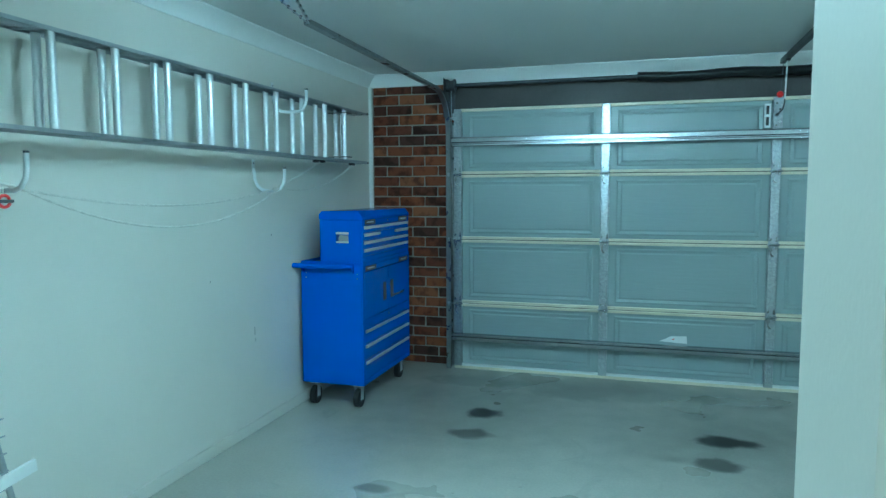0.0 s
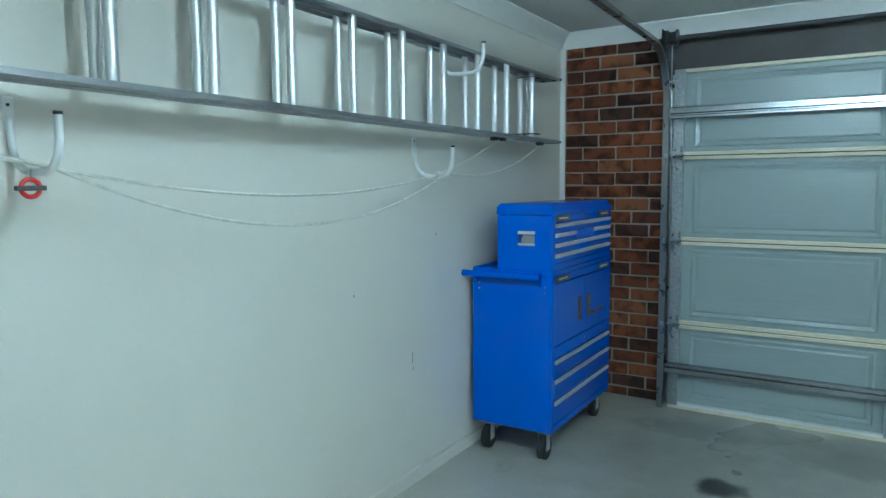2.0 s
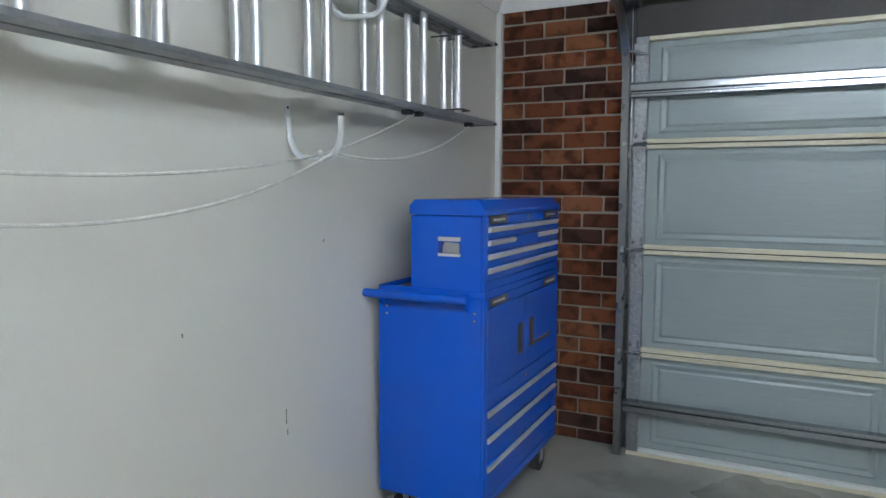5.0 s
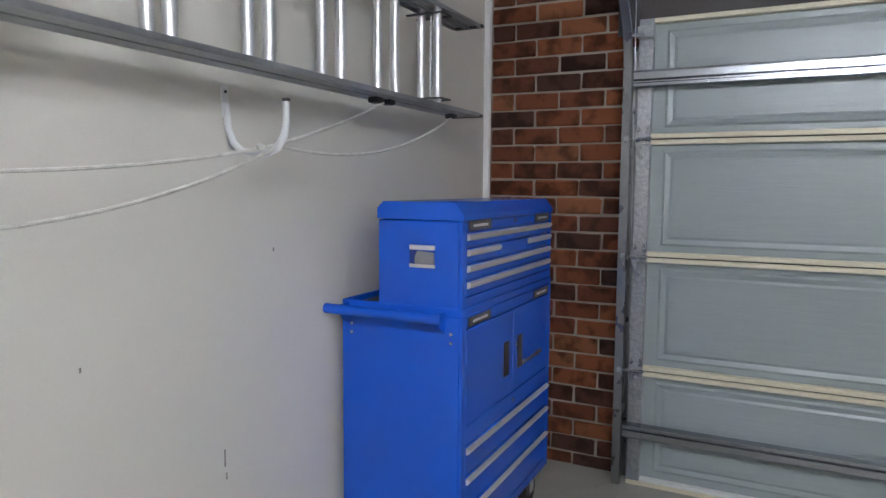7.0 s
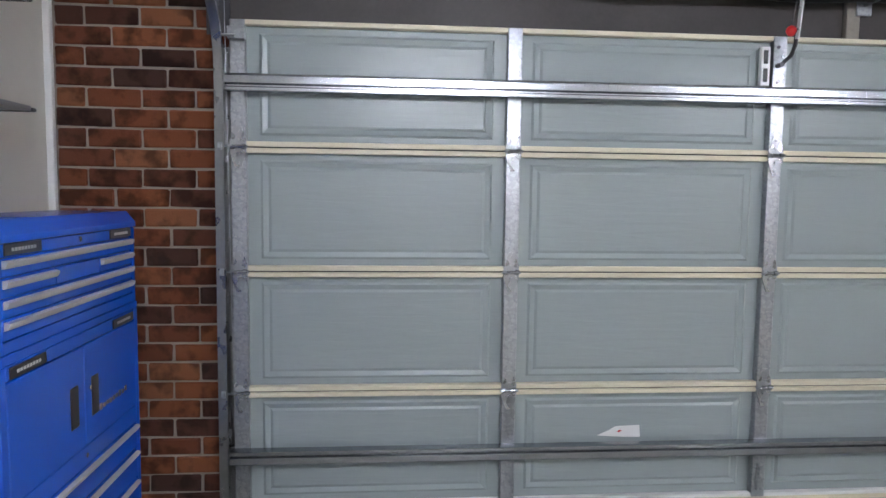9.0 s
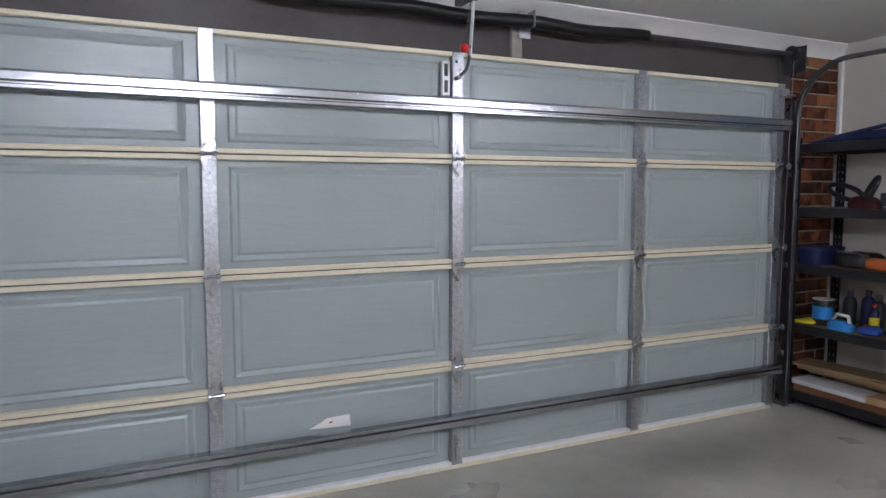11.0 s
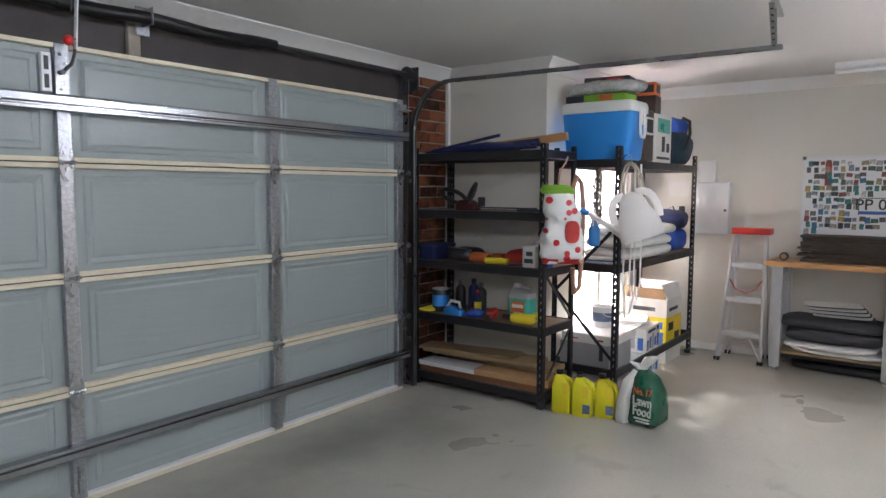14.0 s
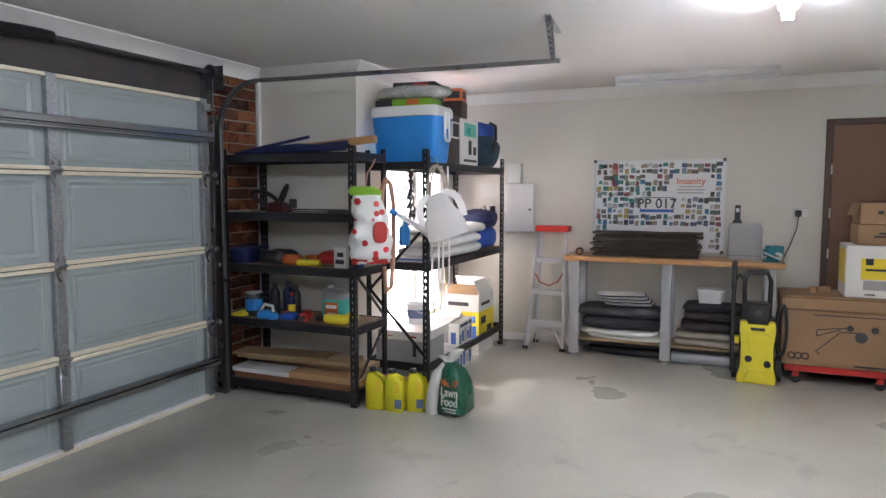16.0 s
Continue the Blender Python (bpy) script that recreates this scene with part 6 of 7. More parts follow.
for v in bm.verts:
    d = noise.noise(v.co * 9) + 0.5 * noise.noise(v.co * 23)
    v.co += Vector((v.co.x, v.co.y, 0)).normalized() * 0.026 * d
    v.co.z = max(0, v.co.z)
part("body", bm, "sack_green", sk, "green printed woven body")
bm = bmesh.new()
loft(bm, [ring(-0.04, 0.135, 0.10, 0.06, 0.0, 0.5, 24), ring(-0.045, 0.13, 0.105, 0.065, 0.05, 0.5, 24), ring(-0.04, 0.115, 0.10, 0.06, 0.18, 0.55, 24), ring(-0.035, 0.085, 0.085, 0.055, 0.28, 0.6, 24), ring(-0.01, 0.05, 0.04, 0.035, 0.34, 0.8, 24)])
for v in bm.verts:
    v.co.x += 0.012 * noise.noise(v.co * 12)
part("side_gusset", bm, "sack_white", sk, "white woven side")
part("neck", loft(bmesh.new(), [ring(0, 0.02, 0.045, 0.055, 0.34, 0.9, 18), ring(0, 0.01, 0.03, 0.032, 0.36, 0.9, 18), ring(0, -0.02, 0.04, 0.05, 0.39, 0.9, 18), ring(0, -0.06, 0.035, 0.06, 0.43, 0.9, 18), ring(0, -0.10, 0.02, 0.04, 0.445, 0.9, 18)]), "sack_white", sk, "white gathered neck")
part("neck_tail", loft(bmesh.new(), [ring(-0.01, 0.03, 0.03, 0.03, 0.35, 0.9, 14), ring(-0.02, 0.07, 0.035, 0.035, 0.38, 0.9, 14), ring(-0.02, 0.10, 0.02, 0.03, 0.385, 0.9, 14)]), "sack_white", sk)
face = pose(0, 0, 0, 90, 0, -90)
lettering("wording", "No. 17", 0.062, Matrix.Translation((-0.128, -0.075, 0.232)) @ pose(0, 0, 0, 80, 0, -90), "orange", sk, 0.004)
lettering("wording", "Lawn", 0.085, Matrix.Translation((-0.136, -0.08, 0.172)) @ face, "sack_white", sk, 0.004)
lettering("wording", "Food", 0.085, Matrix.Translation((-0.137, -0.08, 0.108)) @ face, "sack_white", sk, 0.004)
part("print_line", boxes((-0.134, -0.14, 0.055, -0.1, 0.0, 0.062), (-0.132, -0.14, 0.036, -0.1, -0.02, 0.042)), "sack_white", sk)

# ---- east wall ----
mc = thing("meter_cabinet", "white metal cabinet with a small lock on the wall", "cabinet", (EX, -1.48, 1.10))
part("body", boxes((-0.09, -0.15, 0, -0.001, 0.15, 0.47), bevel=0.003), "white_metal", mc)
part("door", boxes((-0.097, -0.145, 0.006, -0.091, 0.145, 0.464), bevel=0.002), "white_metal", mc)
part("lock", tube(bmesh.new(), [(-0.097, -0.12, 0.22), (-0.106, -0.12, 0.22)], 0.012, 12), "dark_grey", mc)
solid("junction_box", boxes((-0.075, -0.075, 0, -0.001, 0.075, 0.20), bevel=0.006), "white_plastic", "plain white box above the wall cabinet", "junction box", (EX, -1.42, 1.572))
solid("paper_notice", boxes((-0.0015, -0.10, 0, -0.0005, 0.10, 0.14)), "box_white", "white paper notice pinned to the wall", "notice", (EX, -1.15, 1.44))
adp = thing("plug_adaptor", "black plug with a curled cord on the wall", "plug", (EX, -1.17, 1.30))
part("plate", boxes((-0.010, -0.06, -0.04, 0, 0.06, 0.04), bevel=0.003), "white_plastic", adp)
part("plug", boxes((-0.06, -0.045, -0.03, -0.010, 0.0, 0.05), bevel=0.006), "black_plastic", adp)
part("cord", tube(bmesh.new(), [(-0.05, -0.02, -0.03), (-0.07, 0.05, -0.06), (-0.06, 0.1, 0.02), (-0.05, 0.06, 0.05), (-0.06, 0.0, -0.07), (-0.03, -0.02, -0.2)], 0.006, 8), "black_plastic", adp)

# step ladder against the wall
sl = thing("step_ladder", "small aluminium step ladder with a red top cap", "step ladder", (0, 0, 0))
LT = 1.14


def stile_line(y0, y1, x0, x1, name, z0=0.0):
    return part(name, sweep(bmesh.new(), [(x0, y0, z0), (x1, y1, LT)], [(-0.011, -0.018), (0.011, -0.018), (0.011, 0.018), (-0.011, 0.018)]), "ladder_alu", sl)


stile_line(-1.645, -1.735, 7.86, 7.99, "front_stile")
stile_line(-2.0, -1.985, 7.86, 7.99, "front_stile")
stile_line(-1.66, -1.75, 8.17, 8.04, "rear_stile")
stile_line(-1.985, -1.975, 8.17, 8.04, "rear_stile")
for z in (0.26, 0.56, 0.86):
    f = z / LT
    ya, yb, x = -1.645 - 0.09 * f, -2.0 + 0.015 * f, 7.86 + 0.13 * f
    part("tread", boxes((x - 0.035, yb + 0.01, z - 0.012, x + 0.045, ya - 0.01, z + 0.012), (x - 0.037, yb + 0.01, z - 0.03, x - 0.033, ya - 0.01, z + 0.012), bevel=0.002), "ladder_alu", sl)
part("brace", rod((7.875, -1.67, 0.05), (7.89, -1.77, 0.25), 0.009, 8), "ladder_alu", sl)
part("brace", rod((7.875, -1.985, 0.05), (7.89, -1.88, 0.25), 0.009, 8), "ladder_alu", sl)
part("rear_bar", rod((8.15, -1.985, 0.12), (8.15, -1.675, 0.12), 0.009, 8), "ladder_alu", sl)
part("top_cap", prism(bmesh.new(), [(7.93, -1.71), (8.10, -1.71), (8.10, -2.02), (7.93, -2.02)], "z", LT - 0.02, LT + 0.035, bevel=0.008), "red_steel", sl, "red moulded top cap")
part("cord", tube(bmesh.new(), [(7.94, -1.71, 0.72), (7.93, -1.76, 0.64), (7.93, -1.85, 0.61), (7.94, -1.93, 0.65), (7.95, -1.975, 0.73)], 0.006, 6), "red_cloth", sl, "red restraint cord")
for x, y in ((7.86, -1.645), (7.86, -2.0), (8.17, -1.66), (8.17, -1.985)):
    part("foot", boxes((x - 0.018, y - 0.024, 0, x + 0.018, y + 0.024, 0.035), bevel=0.004), "black_plastic", sl)

# workbench
wkb = thing("workbench", "long workbench with a pine top on silver grey legs", "workbench", (0, 0, 0))
BX0, BX1, BY0, BY1 = 7.74, 8.20, -3.83, -2.03
part("worktop", boxes((BX0, BY0, 0.878, BX1, BY1, 0.92), bevel=0.004, seg=2), "bench_top", wkb, "orange pine worktop")
for y in (-2.12, -2.92, -3.72):
    for x in (7.81, 8.14):
        lg = part("leg", boxes((x - 0.035, y - 0.042, 0.03, x + 0.035, y + 0.042, 0.877), bevel=0.006, seg=2), "bench_grey", wkb)
        part("foot", turned(bmesh.new(), [(0.03, 0), (0.03, 0.012), (0.012, 0.016), (0.012, 0.03)], 14, (x, y, 0)), "satin", lg)
    part("cross_rail", boxes((7.845, y - 0.02, 0.80, 8.105, y + 0.02, 0.86), bevel=0.003), "bench_grey", wkb)
part("lower_shelf", boxes((7.80, -3.70, 0.150, 8.18, -2.14, 0.168), bevel=0.002), "ply", wkb, "pale plywood lower shelf")
part("shelf_rail", boxes((7.846, -3.68, 0.11, 7.87, -2.16, 0.149), (8.08, -3.68, 0.11, 8.104, -2.16, 0.149), bevel=0.002), "black_steel", wkb)
solid("silver_roll", tube(bmesh.new(), [(0, -0.36, 0.052), (0, 0.36, 0.052)], 0.052, 24), "bench_grey", "silver insulated roll lying on the concrete under the bench", "roll", (7.90, -3.33, 0))
solid("storage_bag", pillow(0.3, 1.3, 0.09, 0.4, 0.01, 6, 30), "black_plastic", "flat black bag lying under the bench", "bag", (8.06, -2.86, 0))

solid("folded_sheet", soft_stack(0.36, 0.78, 0.085, 2, 3), "white_fabric", "folded white dust sheet on the lower shelf", "dust sheet", (7.97, -2.55, 0.169))
solid("moving_blanket", soft_stack(0.37, 0.84, 0.20, 2, 4), "blanket", "thick folded charcoal blanket on the lower shelf", "blanket", (7.97, -2.53, 0.262))
st = thing("striped_rug", "small folded black and white striped rug", "rug", (7.95, -2.60, 0.475))
for k in range(8):
    part("stripe", pillow(0.26, 0.42, 0.020 if k % 2 == 0 else 0.009, 0.35, 0.004, 8, 40 + k, 22), "blanket" if k % 2 == 0 else "white_fabric", st, "", pose(-0.012 * (k % 2), 0.012 * k, 0.0135 * k, 0, 0, 2 * k))
solid("beige_blanket", soft_stack(0.36, 0.60, 0.12, 2, 5), "beige_cloth", "folded beige blanket on the lower shelf", "blanket", (7.97, -3.32, 0.169))
solid("brown_blanket", soft_stack(0.37, 0.60, 0.17, 2, 6), "blanket_brown", "folded dark brown blanket on the pile", "blanket", (7.97, -3.31, 0.296))
solid("grey_blanket", soft_stack(0.35, 0.54, 0.07, 1, 7), "blanket", "folded grey blanket on top of the pile", "blanket", (7.97, -3.31, 0.470))
ic = thing("plastic_tub", "white plastic food tub with a lid on the blankets", "plastic tub", (7.93, -3.27, 0.545))
part("body", loft(bmesh.new(), [ring(0, 0, 0.065, 0.09, 0, 0.3, 28), ring(0, 0, 0.078, 0.105, 0.10, 0.3, 28)]), "white_plastic", ic)
part("lid", loft(bmesh.new(), [ring(0, 0, 0.084, 0.112, 0.10, 0.3, 28), ring(0, 0, 0.084, 0.112, 0.115, 0.3, 28), ring(0, 0, 0.07, 0.10, 0.12, 0.3, 28)]), "white_plastic", ic)

# pile of dark boards on the bench
ps = thing("board_pile", "uneven pile of thin dark brown boards on the bench", "board pile", (7.96, -2.73, 0.921))
rng = random.Random(5)
z = 0.0
for k in range(13):
    t = rng.uniform(0.014, 0.021)
    w, d = rng.uniform(0.39, 0.47), rng.uniform(0.10, 0.13)
    bm = boxes((-d, -w, 0, d, w, t - 0.002), bevel=0.002)
    bmesh.ops.subdivide_edges(bm, edges=[e for e in bm.edges if e.calc_length() > 0.3], cuts=8)
    for v in bm.verts:
        v.co.z += 0.004 * noise.noise(Vector((v.co.y * 4, k, 0))) * (0.3 if k == 0 else 1)
    part("board", bm, "mat_brown", ps, "", pose(rng.uniform(-0.02, 0.02), rng.uniform(-0.03, 0.03), max(z, 0.002), 0, 0, rng.uniform(-2, 2)))
    z += t

tm = thing("tape_measure", "small black and brass tape measure on the bench", "tape measure", (7.86, -2.15, 0.921))
part("case", tube(bmesh.new(), [(-0.02, 0, 0.035), (0.02, 0, 0.035)], 0.035, 20), "black_plastic", tm)
part("disc", tube(bmesh.new(), [(-0.023, 0, 0.035), (-0.02, 0, 0.035)], 0.022, 16), "pine", tm, "brass coloured disc")
gc = thing("grey_case", "pale grey plastic case standing on the bench", "case", (8.06, -3.525, 0.921), 0)
part("body", loft(bmesh.new(), [ring(0, 0, 0.055, 0.135, 0, 0.2, 28), ring(0, 0, 0.055, 0.135, 0.27, 0.2, 28), ring(0, 0, 0.045, 0.12, 0.305, 0.25, 28)]), "grey_box", gc)
part("seam", boxes((-0.057, -0.13, 0.03, -0.0535, 0.13, 0.034)), "dark_grey", gc)
ph = thing("cordless_phone", "black cordless phone standing in its cradle", "phone", (8.05, -3.46, 1.227))
part("cradle", loft(bmesh.new(), [ring(0, 0, 0.035, 0.04, 0, 0.5), ring(0, 0, 0.028, 0.032, 0.03, 0.5)]), "black_plastic", ph)
part("handset", loft(bmesh.new(), [ring(0, 0, 0.014, 0.022, 0.02, 0.5), ring(0.003, 0, 0.014, 0.024, 0.09, 0.5), ring(0.006, 0, 0.012, 0.022, 0.155, 0.5)]), "black_plastic", ph)
part("screen", boxes((-0.0145, -0.014, 0.095, -0.0105, 0.014, 0.128)), "satin", ph, "pale screen")
vs = thing("bench_vice", "blue green bench vice bolted on the worktop", "bench vice", (7.90, -3.73, 0.921), 20)
part("base", turned(bmesh.new(), [(0.07, 0), (0.07, 0.012), (0.045, 0.02), (0.035, 0.045)], 20), "vise_blue", vs)
part("body", boxes((-0.05, -0.045, 0.045, 0.08, 0.045, 0.10), bevel=0.008), "vise_blue", vs)
part("jaw", boxes((-0.09, -0.06, 0.06, -0.055, 0.06, 0.135), bevel=0.005), "vise_blue", vs)
part("jaw", boxes((-0.045, -0.06, 0.095, -0.01, 0.06, 0.135), bevel=0.005), "vise_blue", vs)
part("screw", rod((-0.17, 0, 0.075), (-0.05, 0, 0.075), 0.012, 10), "satin", vs)
part("lever", rod((-0.16, -0.01, 0.03), (-0.16, 0.13, 0.09), 0.007, 8), "satin", vs, "bright steel lever")

# whiteboard with magnets
wb2 = thing("whiteboard", "whiteboard crowded with small picture magnets and a number plate", "whiteboard", (EX, -2.777, 0.944))
BW, BH = 1.153, 0.846
part("panel", boxes((-0.014, -BW / 2 + 0.015, 0.015, -0.001, BW / 2 - 0.015, BH - 0.015)), "white_gloss", wb2)
part("frame", boxes((-0.02, -BW / 2, 0, -0.001, -BW / 2 + 0.015, BH), (-0.02, BW / 2 - 0.015, 0, -0.001, BW / 2, BH), (-0.02, -BW / 2 + 0.015, 0, -0.001, BW / 2 - 0.015, 0.015), (-0.02, -BW / 2 + 0.015, BH - 0.015, -0.001, BW / 2 - 0.015, BH), bevel=0.002), "alu", wb2, "thin aluminium frame")
for y in (-1, 1):
    for zc in (0.012, BH - 0.012):
        part("corner_cap", boxes((-0.023, y * (BW / 2 - 0.012) - 0.014, zc - 0.014, -0.0015, y * (BW / 2 - 0.012) + 0.014, zc + 0.014), bevel=0.003), "dark_grey", wb2)
tints = [(0.07, 0.11, 0.20), (0.24, 0.07, 0.06), (0.08, 0.12, 0.08), (0.34, 0.28, 0.18), (0.03, 0.03, 0.035), (0.20, 0.28, 0.36), (0.42, 0.40, 0.38), (0.12, 0.10, 0.09), (0.22, 0.25, 0.2), (0.05, 0.06, 0.08), (0.16, 0.16, 0.17), (0.05, 0.17, 0.36), (0.42, 0.33, 0.09), (0.04, 0.20, 0.20), (0.55, 0.55, 0.54)]
for k, c in enumerate(tints):
    M["magnet%d" % k] = material("magnet_picture", c, 0.35, var=0.45, scale=45, fine=130)
rng = random.Random(21)
mg = {}
GX, GZ = 22, 15
for i in range(GX):
    for j in range(GZ):
        y = (i + 0.5) / GX * (BW - 0.06) - (BW - 0.06) / 2 + rng.uniform(-0.009, 0.009)
        zc = 0.03 + (j + 0.5) / GZ * (BH - 0.06) + rng.uniform(-0.009, 0.009)
        if zc < 0.24 and abs(y + 0.0) < 0.46:
            continue
        if -0.18 < y < 0.17 and 0.35 < zc < 0.53 or -0.43 < y < -0.12 and 0.50 < zc < 0.72:
            continue
        if rng.random() < 0.05:
            continue
        k, s = rng.randrange(len(tints)), rng.choice(((0.046, 0.032), (0.032, 0.046), (0.054, 0.036), (0.03, 0.03), (0.038, 0.05), (0.044, 0.04)))
        if (k, s) not in mg:
            mg[k, s] = mesh_of("magnet", boxes((-0.004, -s[0] / 2, -s[1] / 2, 0, s[0] / 2, s[1] / 2)), "magnet%d" % k)
        part("magnet", mg[k, s], None, wb2, "", pose(-0.0145, y, zc, rng.uniform(-6, 6), 0, 0))
EF = pose(0, 0, 0, 90, 0, -90)
npl = part("number_plate", boxes((-0.019, -0.15, 0.36, -0.0145, 0.15, 0.50), bevel=0.002), "white_plastic", wb2, "white number plate with dark characters")
part("plate_border", boxes((-0.0198, -0.15, 0.494, -0.0188, 0.15, 0.50), (-0.0198, -0.15, 0.36, -0.0188, -0.144, 0.50), (-0.0198, 0.144, 0.36, -0.0188, 0.15, 0.50)), "print_dark", npl)
part("plate_band", boxes((-0.0205, -0.147, 0.364, -0.0192, 0.147, 0.390)), "print_blue", npl, "blue lower band")
lettering("characters", "PP 017", 0.125, Matrix.Translation((-0.0195, 0, 0.44)) @ EF, "print_dark", npl)
lettering("wording", "Insanity", 0.082, Matrix.Translation((-0.0155, -0.29, 0.645)) @ EF, "orange", wb2)
for k, w in enumerate((0.20, 0.24, 0.22)):
    part("print_line", boxes((-0.016, -0.29 - w / 2, 0.592 - 0.028 * k, -0.0145, -0.29 + w / 2, 0.602 - 0.028 * k)), "grey_box", wb2)
part("red_strip", boxes((-0.018, 0.355, 0.60, -0.0145, 0.405, 0.80), bevel=0.002), "red_steel", wb2, "red strip magnet")

# power point with plug and cord
pp = thing("power_point", "white double power point with a black plug", "power point", (EX, -3.955, 1.318))
part("plate", boxes((-0.010, -0.058, -0.037, -0.0005, 0.058, 0.037), bevel=0.003), "white_plastic", pp)
part("plug", boxes((-0.055, 0.0, -0.032, -0.010, 0.045, 0.022), bevel=0.006), "black_plastic", pp, "black plug adaptor")
part("cord", tube(bmesh.new(), [(-0.04, 0.02, -0.03), (-0.03, 0.03, -0.14), (-0.02, 0.08, -0.29), (-0.02, 0.12, -0.395)], 0.004, 6), "black_plastic", pp)

# brown door in the corner
d1 = tagged(new("door_1"), "closed brown veneered door in a dark timber frame", kind="structure")
part("door_frame", boxes((EX - 0.035, -4.165, 0, EX - 0.0005, -4.115, 2.095), (EX - 0.035, -4.165 - 0.84, 2.045, EX - 0.0005, -4.165, 2.095), bevel=0.003), "dark_wood", d1, "dark stained timber frame")
part("door_leaf", boxes((EX - 0.018, -4.998, 0.008, EX - 0.0008, -4.168, 2.042), bevel=0.002), "door_wood", d1, "brown veneered door leaf")
for zh in (0.98, 1.32, 1.68):
    part("hinge", tube(bmesh.new(), [(EX - 0.036, -4.163, zh - 0.04), (EX - 0.036, -4.163, zh + 0.04)], 0.006, 8), "satin", d1)

# big carton on a red dolly
dl = thing("furniture_dolly", "low red steel dolly carrying a large carton", "dolly", (7.86, -4.36, 0))
part("frame", boxes((-0.26, -0.50, 0.095, -0.21, 0.52, 0.145), (0.17, -0.50, 0.095, 0.22, 0.52, 0.145), (-0.21, -0.50, 0.10, 0.17, -0.45, 0.14), (-0.21, 0.47, 0.10, 0.17, 0.52, 0.14), bevel=0.004), "red_steel", dl, "red painted frame")
for x in (-0.235, 0.195):
    for y in (-0.13, 0.44):
        c = part("castor", boxes((x - 0.02, y - 0.025, 0.05, x + 0.02, y + 0.025, 0.094), bevel=0.004), "red_steel", dl)
        part("wheel", tube(bmesh.new(), [(x - 0.014, y, 0.038), (x + 0.014, y, 0.038)], 0.038, 18), "black_plastic", c)
bb = thing("mower_box", "large brown carton printed with a lawn mower drawing", "box", (7.86, -4.33, 0.146))
part("body", boxes((-0.26, -0.55, 0, 0.26, 0.52, 0.44), bevel=0.005), "cardboard", bb)
part("lid", boxes((-0.285, -0.56, 0.442, 0.27, 0.53, 0.535), bevel=0.006), "cardboard", bb, "creased lid tray")
# dark sheet in place of the shade beneath the lid tray
part("lid_shadow_gap", boxes((-0.270, -0.555, 0.4405, 0.262, 0.525, 0.4418)), "print_dark", bb)
part("flap", boxes((-0.25, -0.2, 0.536, 0.2, 0.5, 0.548), bevel=0.002), "cardboard", bb)
dm = part("mower_drawing", boxes((-0.2612, 0.10, 0.02, -0.2602, 0.101, 0.021)), "print_dark", bb, "printed lawn mower drawing")
bm = bmesh.new()
for (p, q) in (((0.28, 0.12), (0.12, 0.28)), ((0.12, 0.28), (-0.01, 0.285)), ((0.28, 0.24), (0.12, 0.30)), ((0.28, 0.24), (0.275, 0.29)), ((0.275, 0.29), (0.05, 0.32)), ((0.28, 0.12), (0.25, 0.10))):
    sweep(bm, [(-0.2606, p[0], p[1]), (-0.2606, q[0], q[1])], [(-0.004, -0.0006), (0.004, -0.0006), (0.004, 0.0006), (-0.004, 0.0006)], up=(1, 0, 0))
part("handle_lines", bm, "print_dark", dm)
part("deck", tube(bmesh.new(), [(-0.2602, -0.02, 0.25), (-0.2612, -0.02, 0.25)], 0.042, 16), "dark_grey", dm)
for y, zc in ((0.055, 0.315), (-0.105, 0.31)):
    part("drawn_wheel", tube(bmesh.new(), [(-0.2602, y, zc), (-0.2616, y, zc)], 0.024, 16), "print_dark", dm)
for y in (0.445, 0.40, 0.35):
    bm = bmesh.new()
    tube(bm, [(-0.2608, y + 0.024 * math.cos(a), 0.075 + 0.024 * math.sin(a)) for a in [2 * math.pi * j / 14 for j in range(15)]], 0.006, 6)
    part("round_mark", bm, "print_dark", bb)
part("print_line", boxes((-0.2612, -0.45, 0.40, -0.2602, 0.30, 0.408), (-0.2612, -0.5, 0.02, -0.2602, 0.02, 0.032), (-0.2612, -0.5, 0.16, -0.2602, -0.2, 0.172)), "print_dark", bb)
kb2 = thing("appliance_carton", "white and yellow printed appliance carton on the big box", "box", (7.84, -4.53, 0.696))
part("body", boxes((-0.19, -0.40, 0, 0.19, 0.30, 0.395), bevel=0.004), "box_white", kb2)
part("yellow_panel", boxes((-0.1915, -0.39, 0.14, -0.1902, 0.20, 0.30)), "box_yellow", kb2, "yellow printed panel")
part("yellow_side", boxes((-0.15, 0.3002, 0.10, 0.18, 0.3015, 0.36)), "box_yellow", kb2)
part("wordmark", boxes((-0.193, -0.36, 0.335, -0.1902, -0.14, 0.375)), "print_dark", kb2, "dark word bar")
part("print", boxes((-0.193, 0.12, 0.25, -0.1918, 0.17, 0.30), (-0.193, 0.02, 0.205, -0.1918, 0.17, 0.222), (-0.193, -0.16, 0.16, -0.1918, -0.02, 0.195), (-0.193, 0.10, 0.02, -0.1902, 0.17, 0.03)), "print_dark", kb2)
part("picture", boxes((-0.193, -0.02, 0.06, -0.1902, 0.18, 0.13), (-0.193, -0.22, 0.06, -0.1902, -0.06, 0.13)), "grey_box", kb2)
b1 = carton("brown_carton", "plain brown carton with faint print on the stack", (7.86, -4.60, 1.092), (0.36, 0.60, 0.16), "cardboard", 0)
part("print", boxes((-0.182, 0.05, 0.06, -0.1802, 0.19, 0.075), (-0.182, 0.05, 0.085, -0.1802, 0.16, 0.10)), "print_dark", b1)
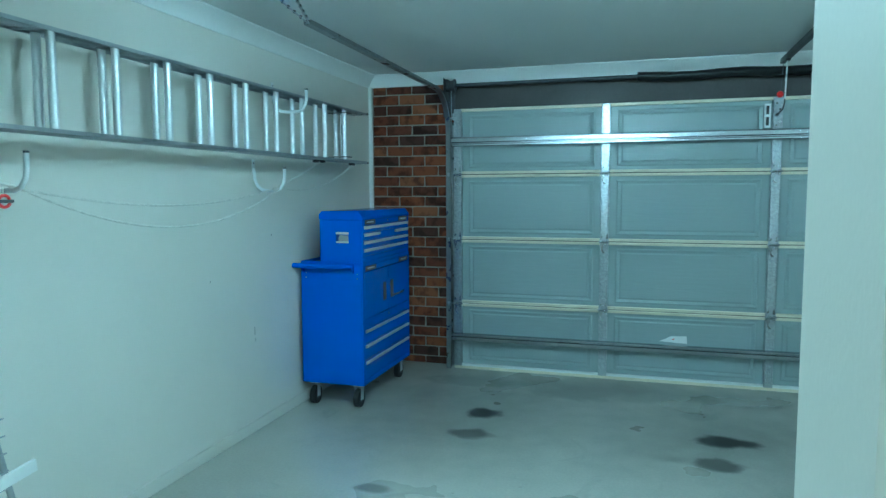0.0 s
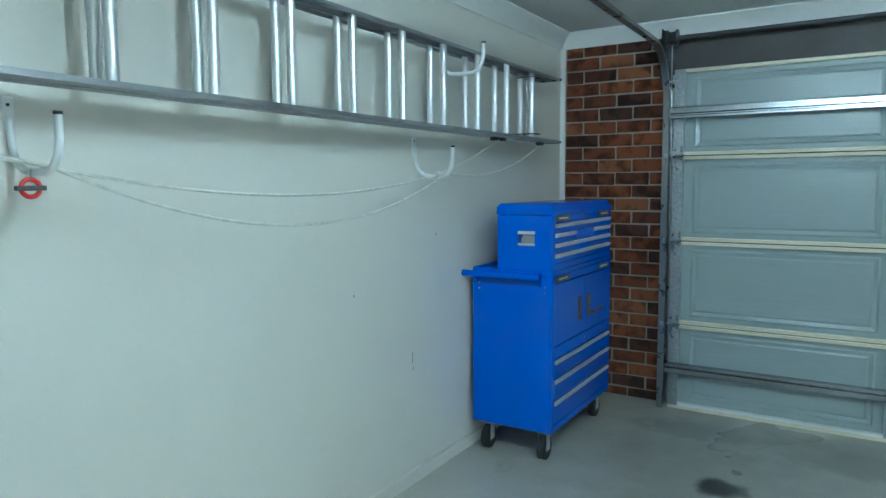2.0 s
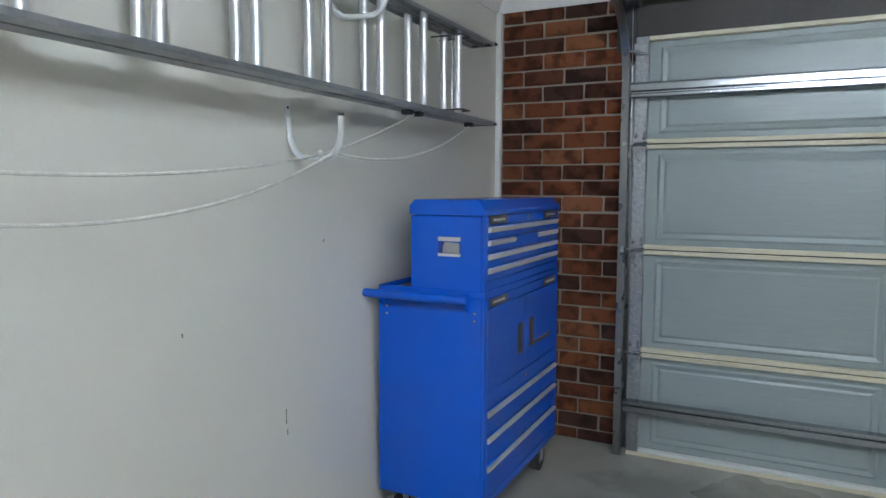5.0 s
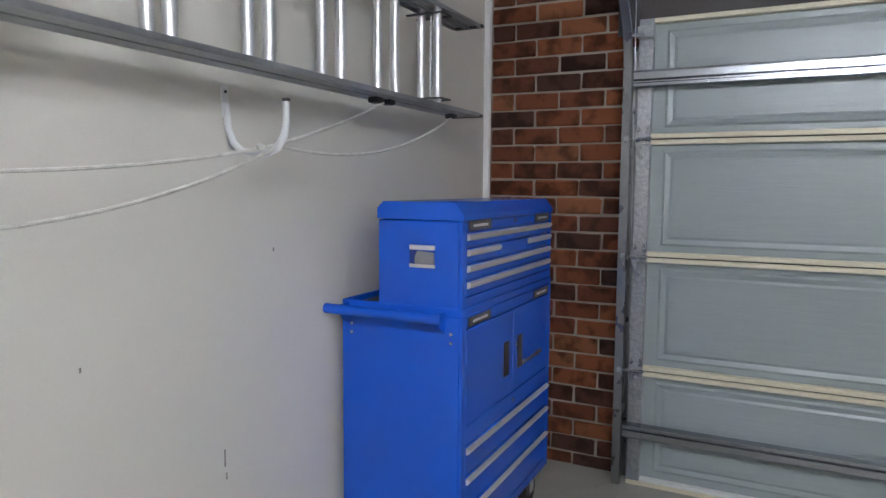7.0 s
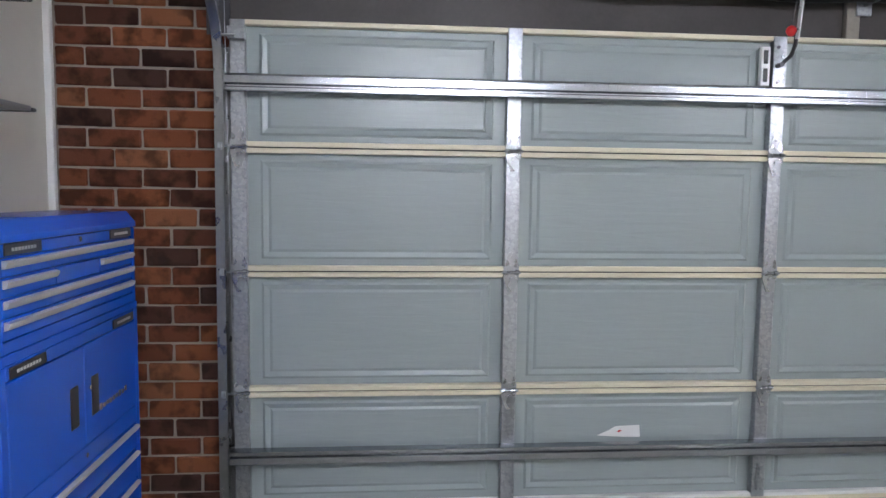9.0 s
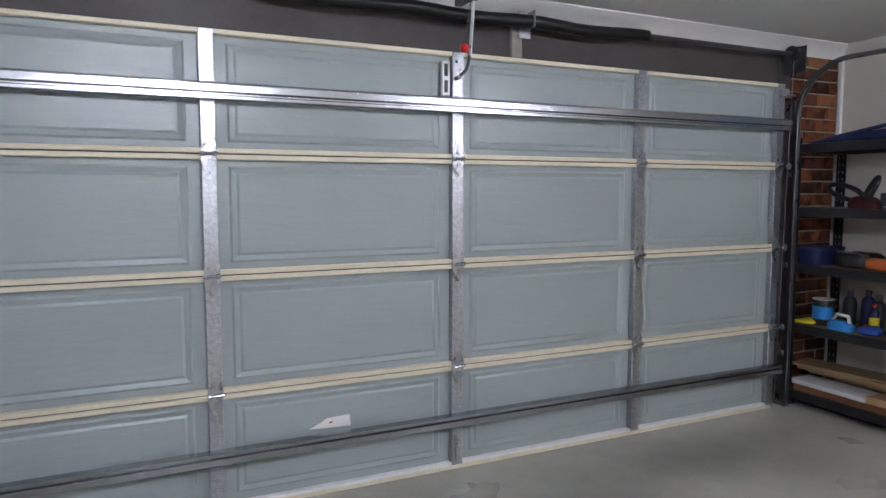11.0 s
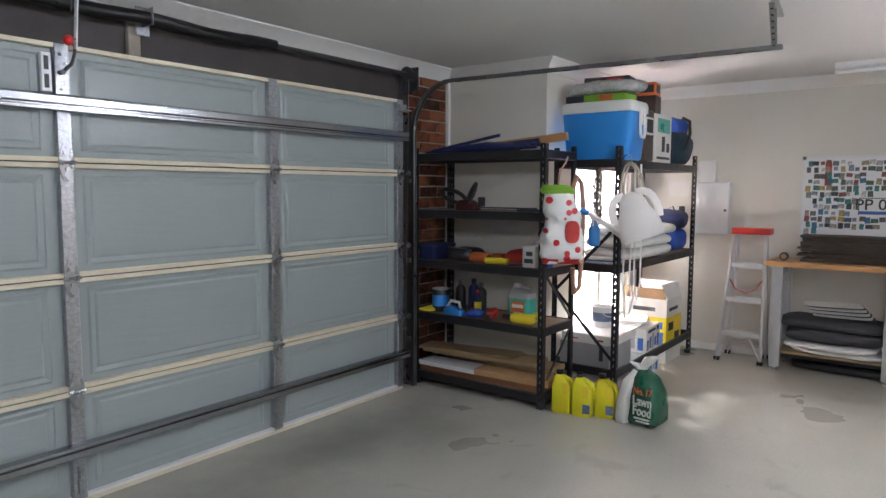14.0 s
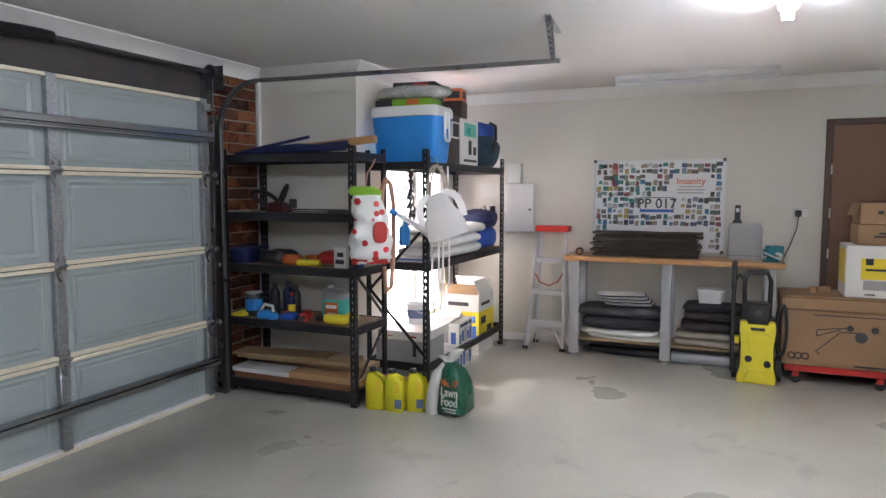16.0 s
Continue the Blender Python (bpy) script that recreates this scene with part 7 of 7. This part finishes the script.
b2 = carton("brown_carton", "plain brown carton with faint print on the stack", (7.86, -4.62, 1.254), (0.36, 0.62, 0.16), "cardboard", 1)
part("print", boxes((-0.182, 0.16, 0.075, -0.1802, 0.20, 0.10)), "print_dark", b2)
part("flap", sweep(bmesh.new(), [(0.0, 0.31, 0.16), (0.0, 0.35, 0.06)], [(-0.17, -0.002), (0.17, -0.002), (0.17, 0.002), (-0.17, 0.002)], up=(0, 1, 0)), "cardboard", b2)
for k in range(3):
    solid("wood_block", boxes((-0.03, -0.02, 0, 0.03, 0.02, 0.045), bevel=0.004), "pine", "small wooden block lying on the carton lid", "wood block", (7.82 + 0.03 * k, -4.03 - 0.05 * k, 0.696), 20 * k, group="wood blocks")

# pressure washer
pw = thing("pressure_washer", "yellow and black pressure washer standing on the concrete", "pressure washer", (7.48, -3.635, 0))
front = [(-0.135, 0.0), (0.135, 0.0), (0.142, 0.05), (0.12, 0.12), (0.115, 0.30), (0.13, 0.42), (0.125, 0.49), (0.075, 0.49), (0.07, 0.465), (-0.07, 0.465), (-0.075, 0.49), (-0.125, 0.49), (-0.13, 0.42), (-0.115, 0.30), (-0.12, 0.12), (-0.142, 0.05)]
part("front_cover", prism(bmesh.new(), front, "x", -0.04, 0.05, bevel=0.012), "yellow", pw, "yellow front cover")
part("raised_panel", prism(bmesh.new(), [(-0.08, 0.20), (0.08, 0.20), (0.06, 0.30), (0.09, 0.40), (-0.09, 0.40), (-0.06, 0.30)], "x", -0.055, -0.03, bevel=0.006), "yellow", pw)
part("foot_panel", prism(bmesh.new(), [(-0.09, 0.02), (0.09, 0.02), (0.06, 0.10), (-0.06, 0.10)], "x", -0.058, -0.03, bevel=0.006), "yellow", pw)
part("name_bar", boxes((-0.058, -0.05, 0.425, -0.038, 0.05, 0.445), bevel=0.002), "print_dark", pw)
part("knob", tube(bmesh.new(), [(-0.03, 0.06, 0.20), (-0.06, 0.06, 0.20)], 0.026, 18), "black_plastic", pw)
part("knob", tube(bmesh.new(), [(-0.03, -0.075, 0.165), (-0.06, -0.075, 0.165)], 0.026, 18), "black_plastic", pw)
part("motor_housing", boxes((0.05, -0.13, 0.04, 0.24, 0.13, 0.50), bevel=0.03, seg=3), "black_plastic", pw)
part("head", boxes((-0.01, -0.085, 0.465, 0.16, 0.085, 0.63), bevel=0.025, seg=3), "black_plastic", pw)
part("dial", tube(bmesh.new(), [(-0.01, 0.0, 0.56), (-0.035, 0.0, 0.56)], 0.026, 18), "dark_grey", pw)
part("handle_frame", tube(bmesh.new(), [(0.10, 0.10, 0.45), (0.10, 0.10, 0.80), (0.10, 0.08, 0.86), (0.10, -0.06, 0.86), (0.10, -0.085, 0.80), (0.10, -0.085, 0.45)], 0.018, 12), "black_plastic", pw)
for s in (-1, 1):
    w = part("wheel", tube(bmesh.new(), [(0.12, s * 0.142, 0.10), (0.12, s * 0.178, 0.10)], 0.10, 26), "rubber", pw)
    part("hub", tube(bmesh.new(), [(0.12, s * 0.14, 0.10), (0.12, s * 0.181, 0.10)], 0.05, 20), "dark_grey", w)
part("lance", tube(bmesh.new(), [(0.0, 0.178, 0.08), (0.0, 0.18, 0.5), (0.01, 0.175, 0.94)], 0.015, 10), "black_plastic", pw)
part("gun", boxes((-0.02, 0.16, 0.72, 0.03, 0.20, 0.96), bevel=0.012), "black_plastic", pw)
part("hose", tube(bmesh.new(), [(0.06, 0.14 + 0.05 * math.sin(u), 0.62 + 0.22 * math.cos(u)) for u in [2 * math.pi * j / 22 for j in range(23)]], 0.011, 8), "black_plastic", pw)
part("hose", tube(bmesh.new(), [(0.06, -0.17 - 0.035 * math.sin(u), 0.42 + 0.20 * math.cos(u)) for u in [2 * math.pi * j / 22 for j in range(23)]], 0.013, 8), "black_plastic", pw)
part("holder", boxes((0.0, 0.128, 0.30, 0.06, 0.17, 0.36), bevel=0.008), "yellow", pw)

# ---- brick piers ----
def pier(name, x0, x1, joint, label):
    w = setting(name, boxes((x0 - (0.032 if x0 < 3 else 0), NY + 0.006, 0, x1 + (0.032 if x0 > 3 else 0), NY + 0.24, 2.375)), "mortar", label)
    meshes = {}
    rng = random.Random(7 if x0 < 3 else 11)
    z0 = 0.063 - 0.086
    for c in range(28):
        z = z0 + c * 0.086
        start = joint + (0.118 if c % 2 else 0.0)
        xs = [x0]
        k = -6
        while True:
            x = start + 0.23 * k
            k += 1
            if x <= x0 + 0.03:
                continue
            if x >= x1 - 0.03:
                break
            xs.append(x)
        xs.append(x1)
        lo, hi = max(z + 0.005, 0.002), min(z + 0.081, 2.372)
        if hi - lo < 0.02:
            continue
        for u, v in zip(xs, xs[1:]):
            key = (round(v - u, 3), round(hi - lo, 3), rng.randrange(4))
            if key not in meshes:
                L, H = (v - u) / 2 - 0.005, (hi - lo) / 2
                bm = boxes((-L, 0.0, -H, L, 0.06, H), bevel=0.005)
                for vv in bm.verts:
                    vv.co += Vector((rng.uniform(-0.0025, 0.0025), rng.uniform(-0.002, 0.002), rng.uniform(-0.0025, 0.0025)))
                meshes[key] = mesh_of("brick", bm, "brick", smooth=0)
            m = Matrix.Translation(((u + v) / 2 + rng.uniform(-0.002, 0.002), NY - 0.004 + rng.uniform(-0.003, 0.002), (lo + hi) / 2)) @ Euler((0, rng.uniform(-0.006, 0.006), 0)).to_matrix().to_4x4()
            part("brick", meshes[key], None, w, "", m)
    return w


pier("wall_brick_west", WX + 0.032, 0.79, 0.198, "red brown brick pier with pale mortar")
pier("wall_brick_east", 5.42, NIBX - 0.032, 5.70, "red brown brick pier with pale mortar")
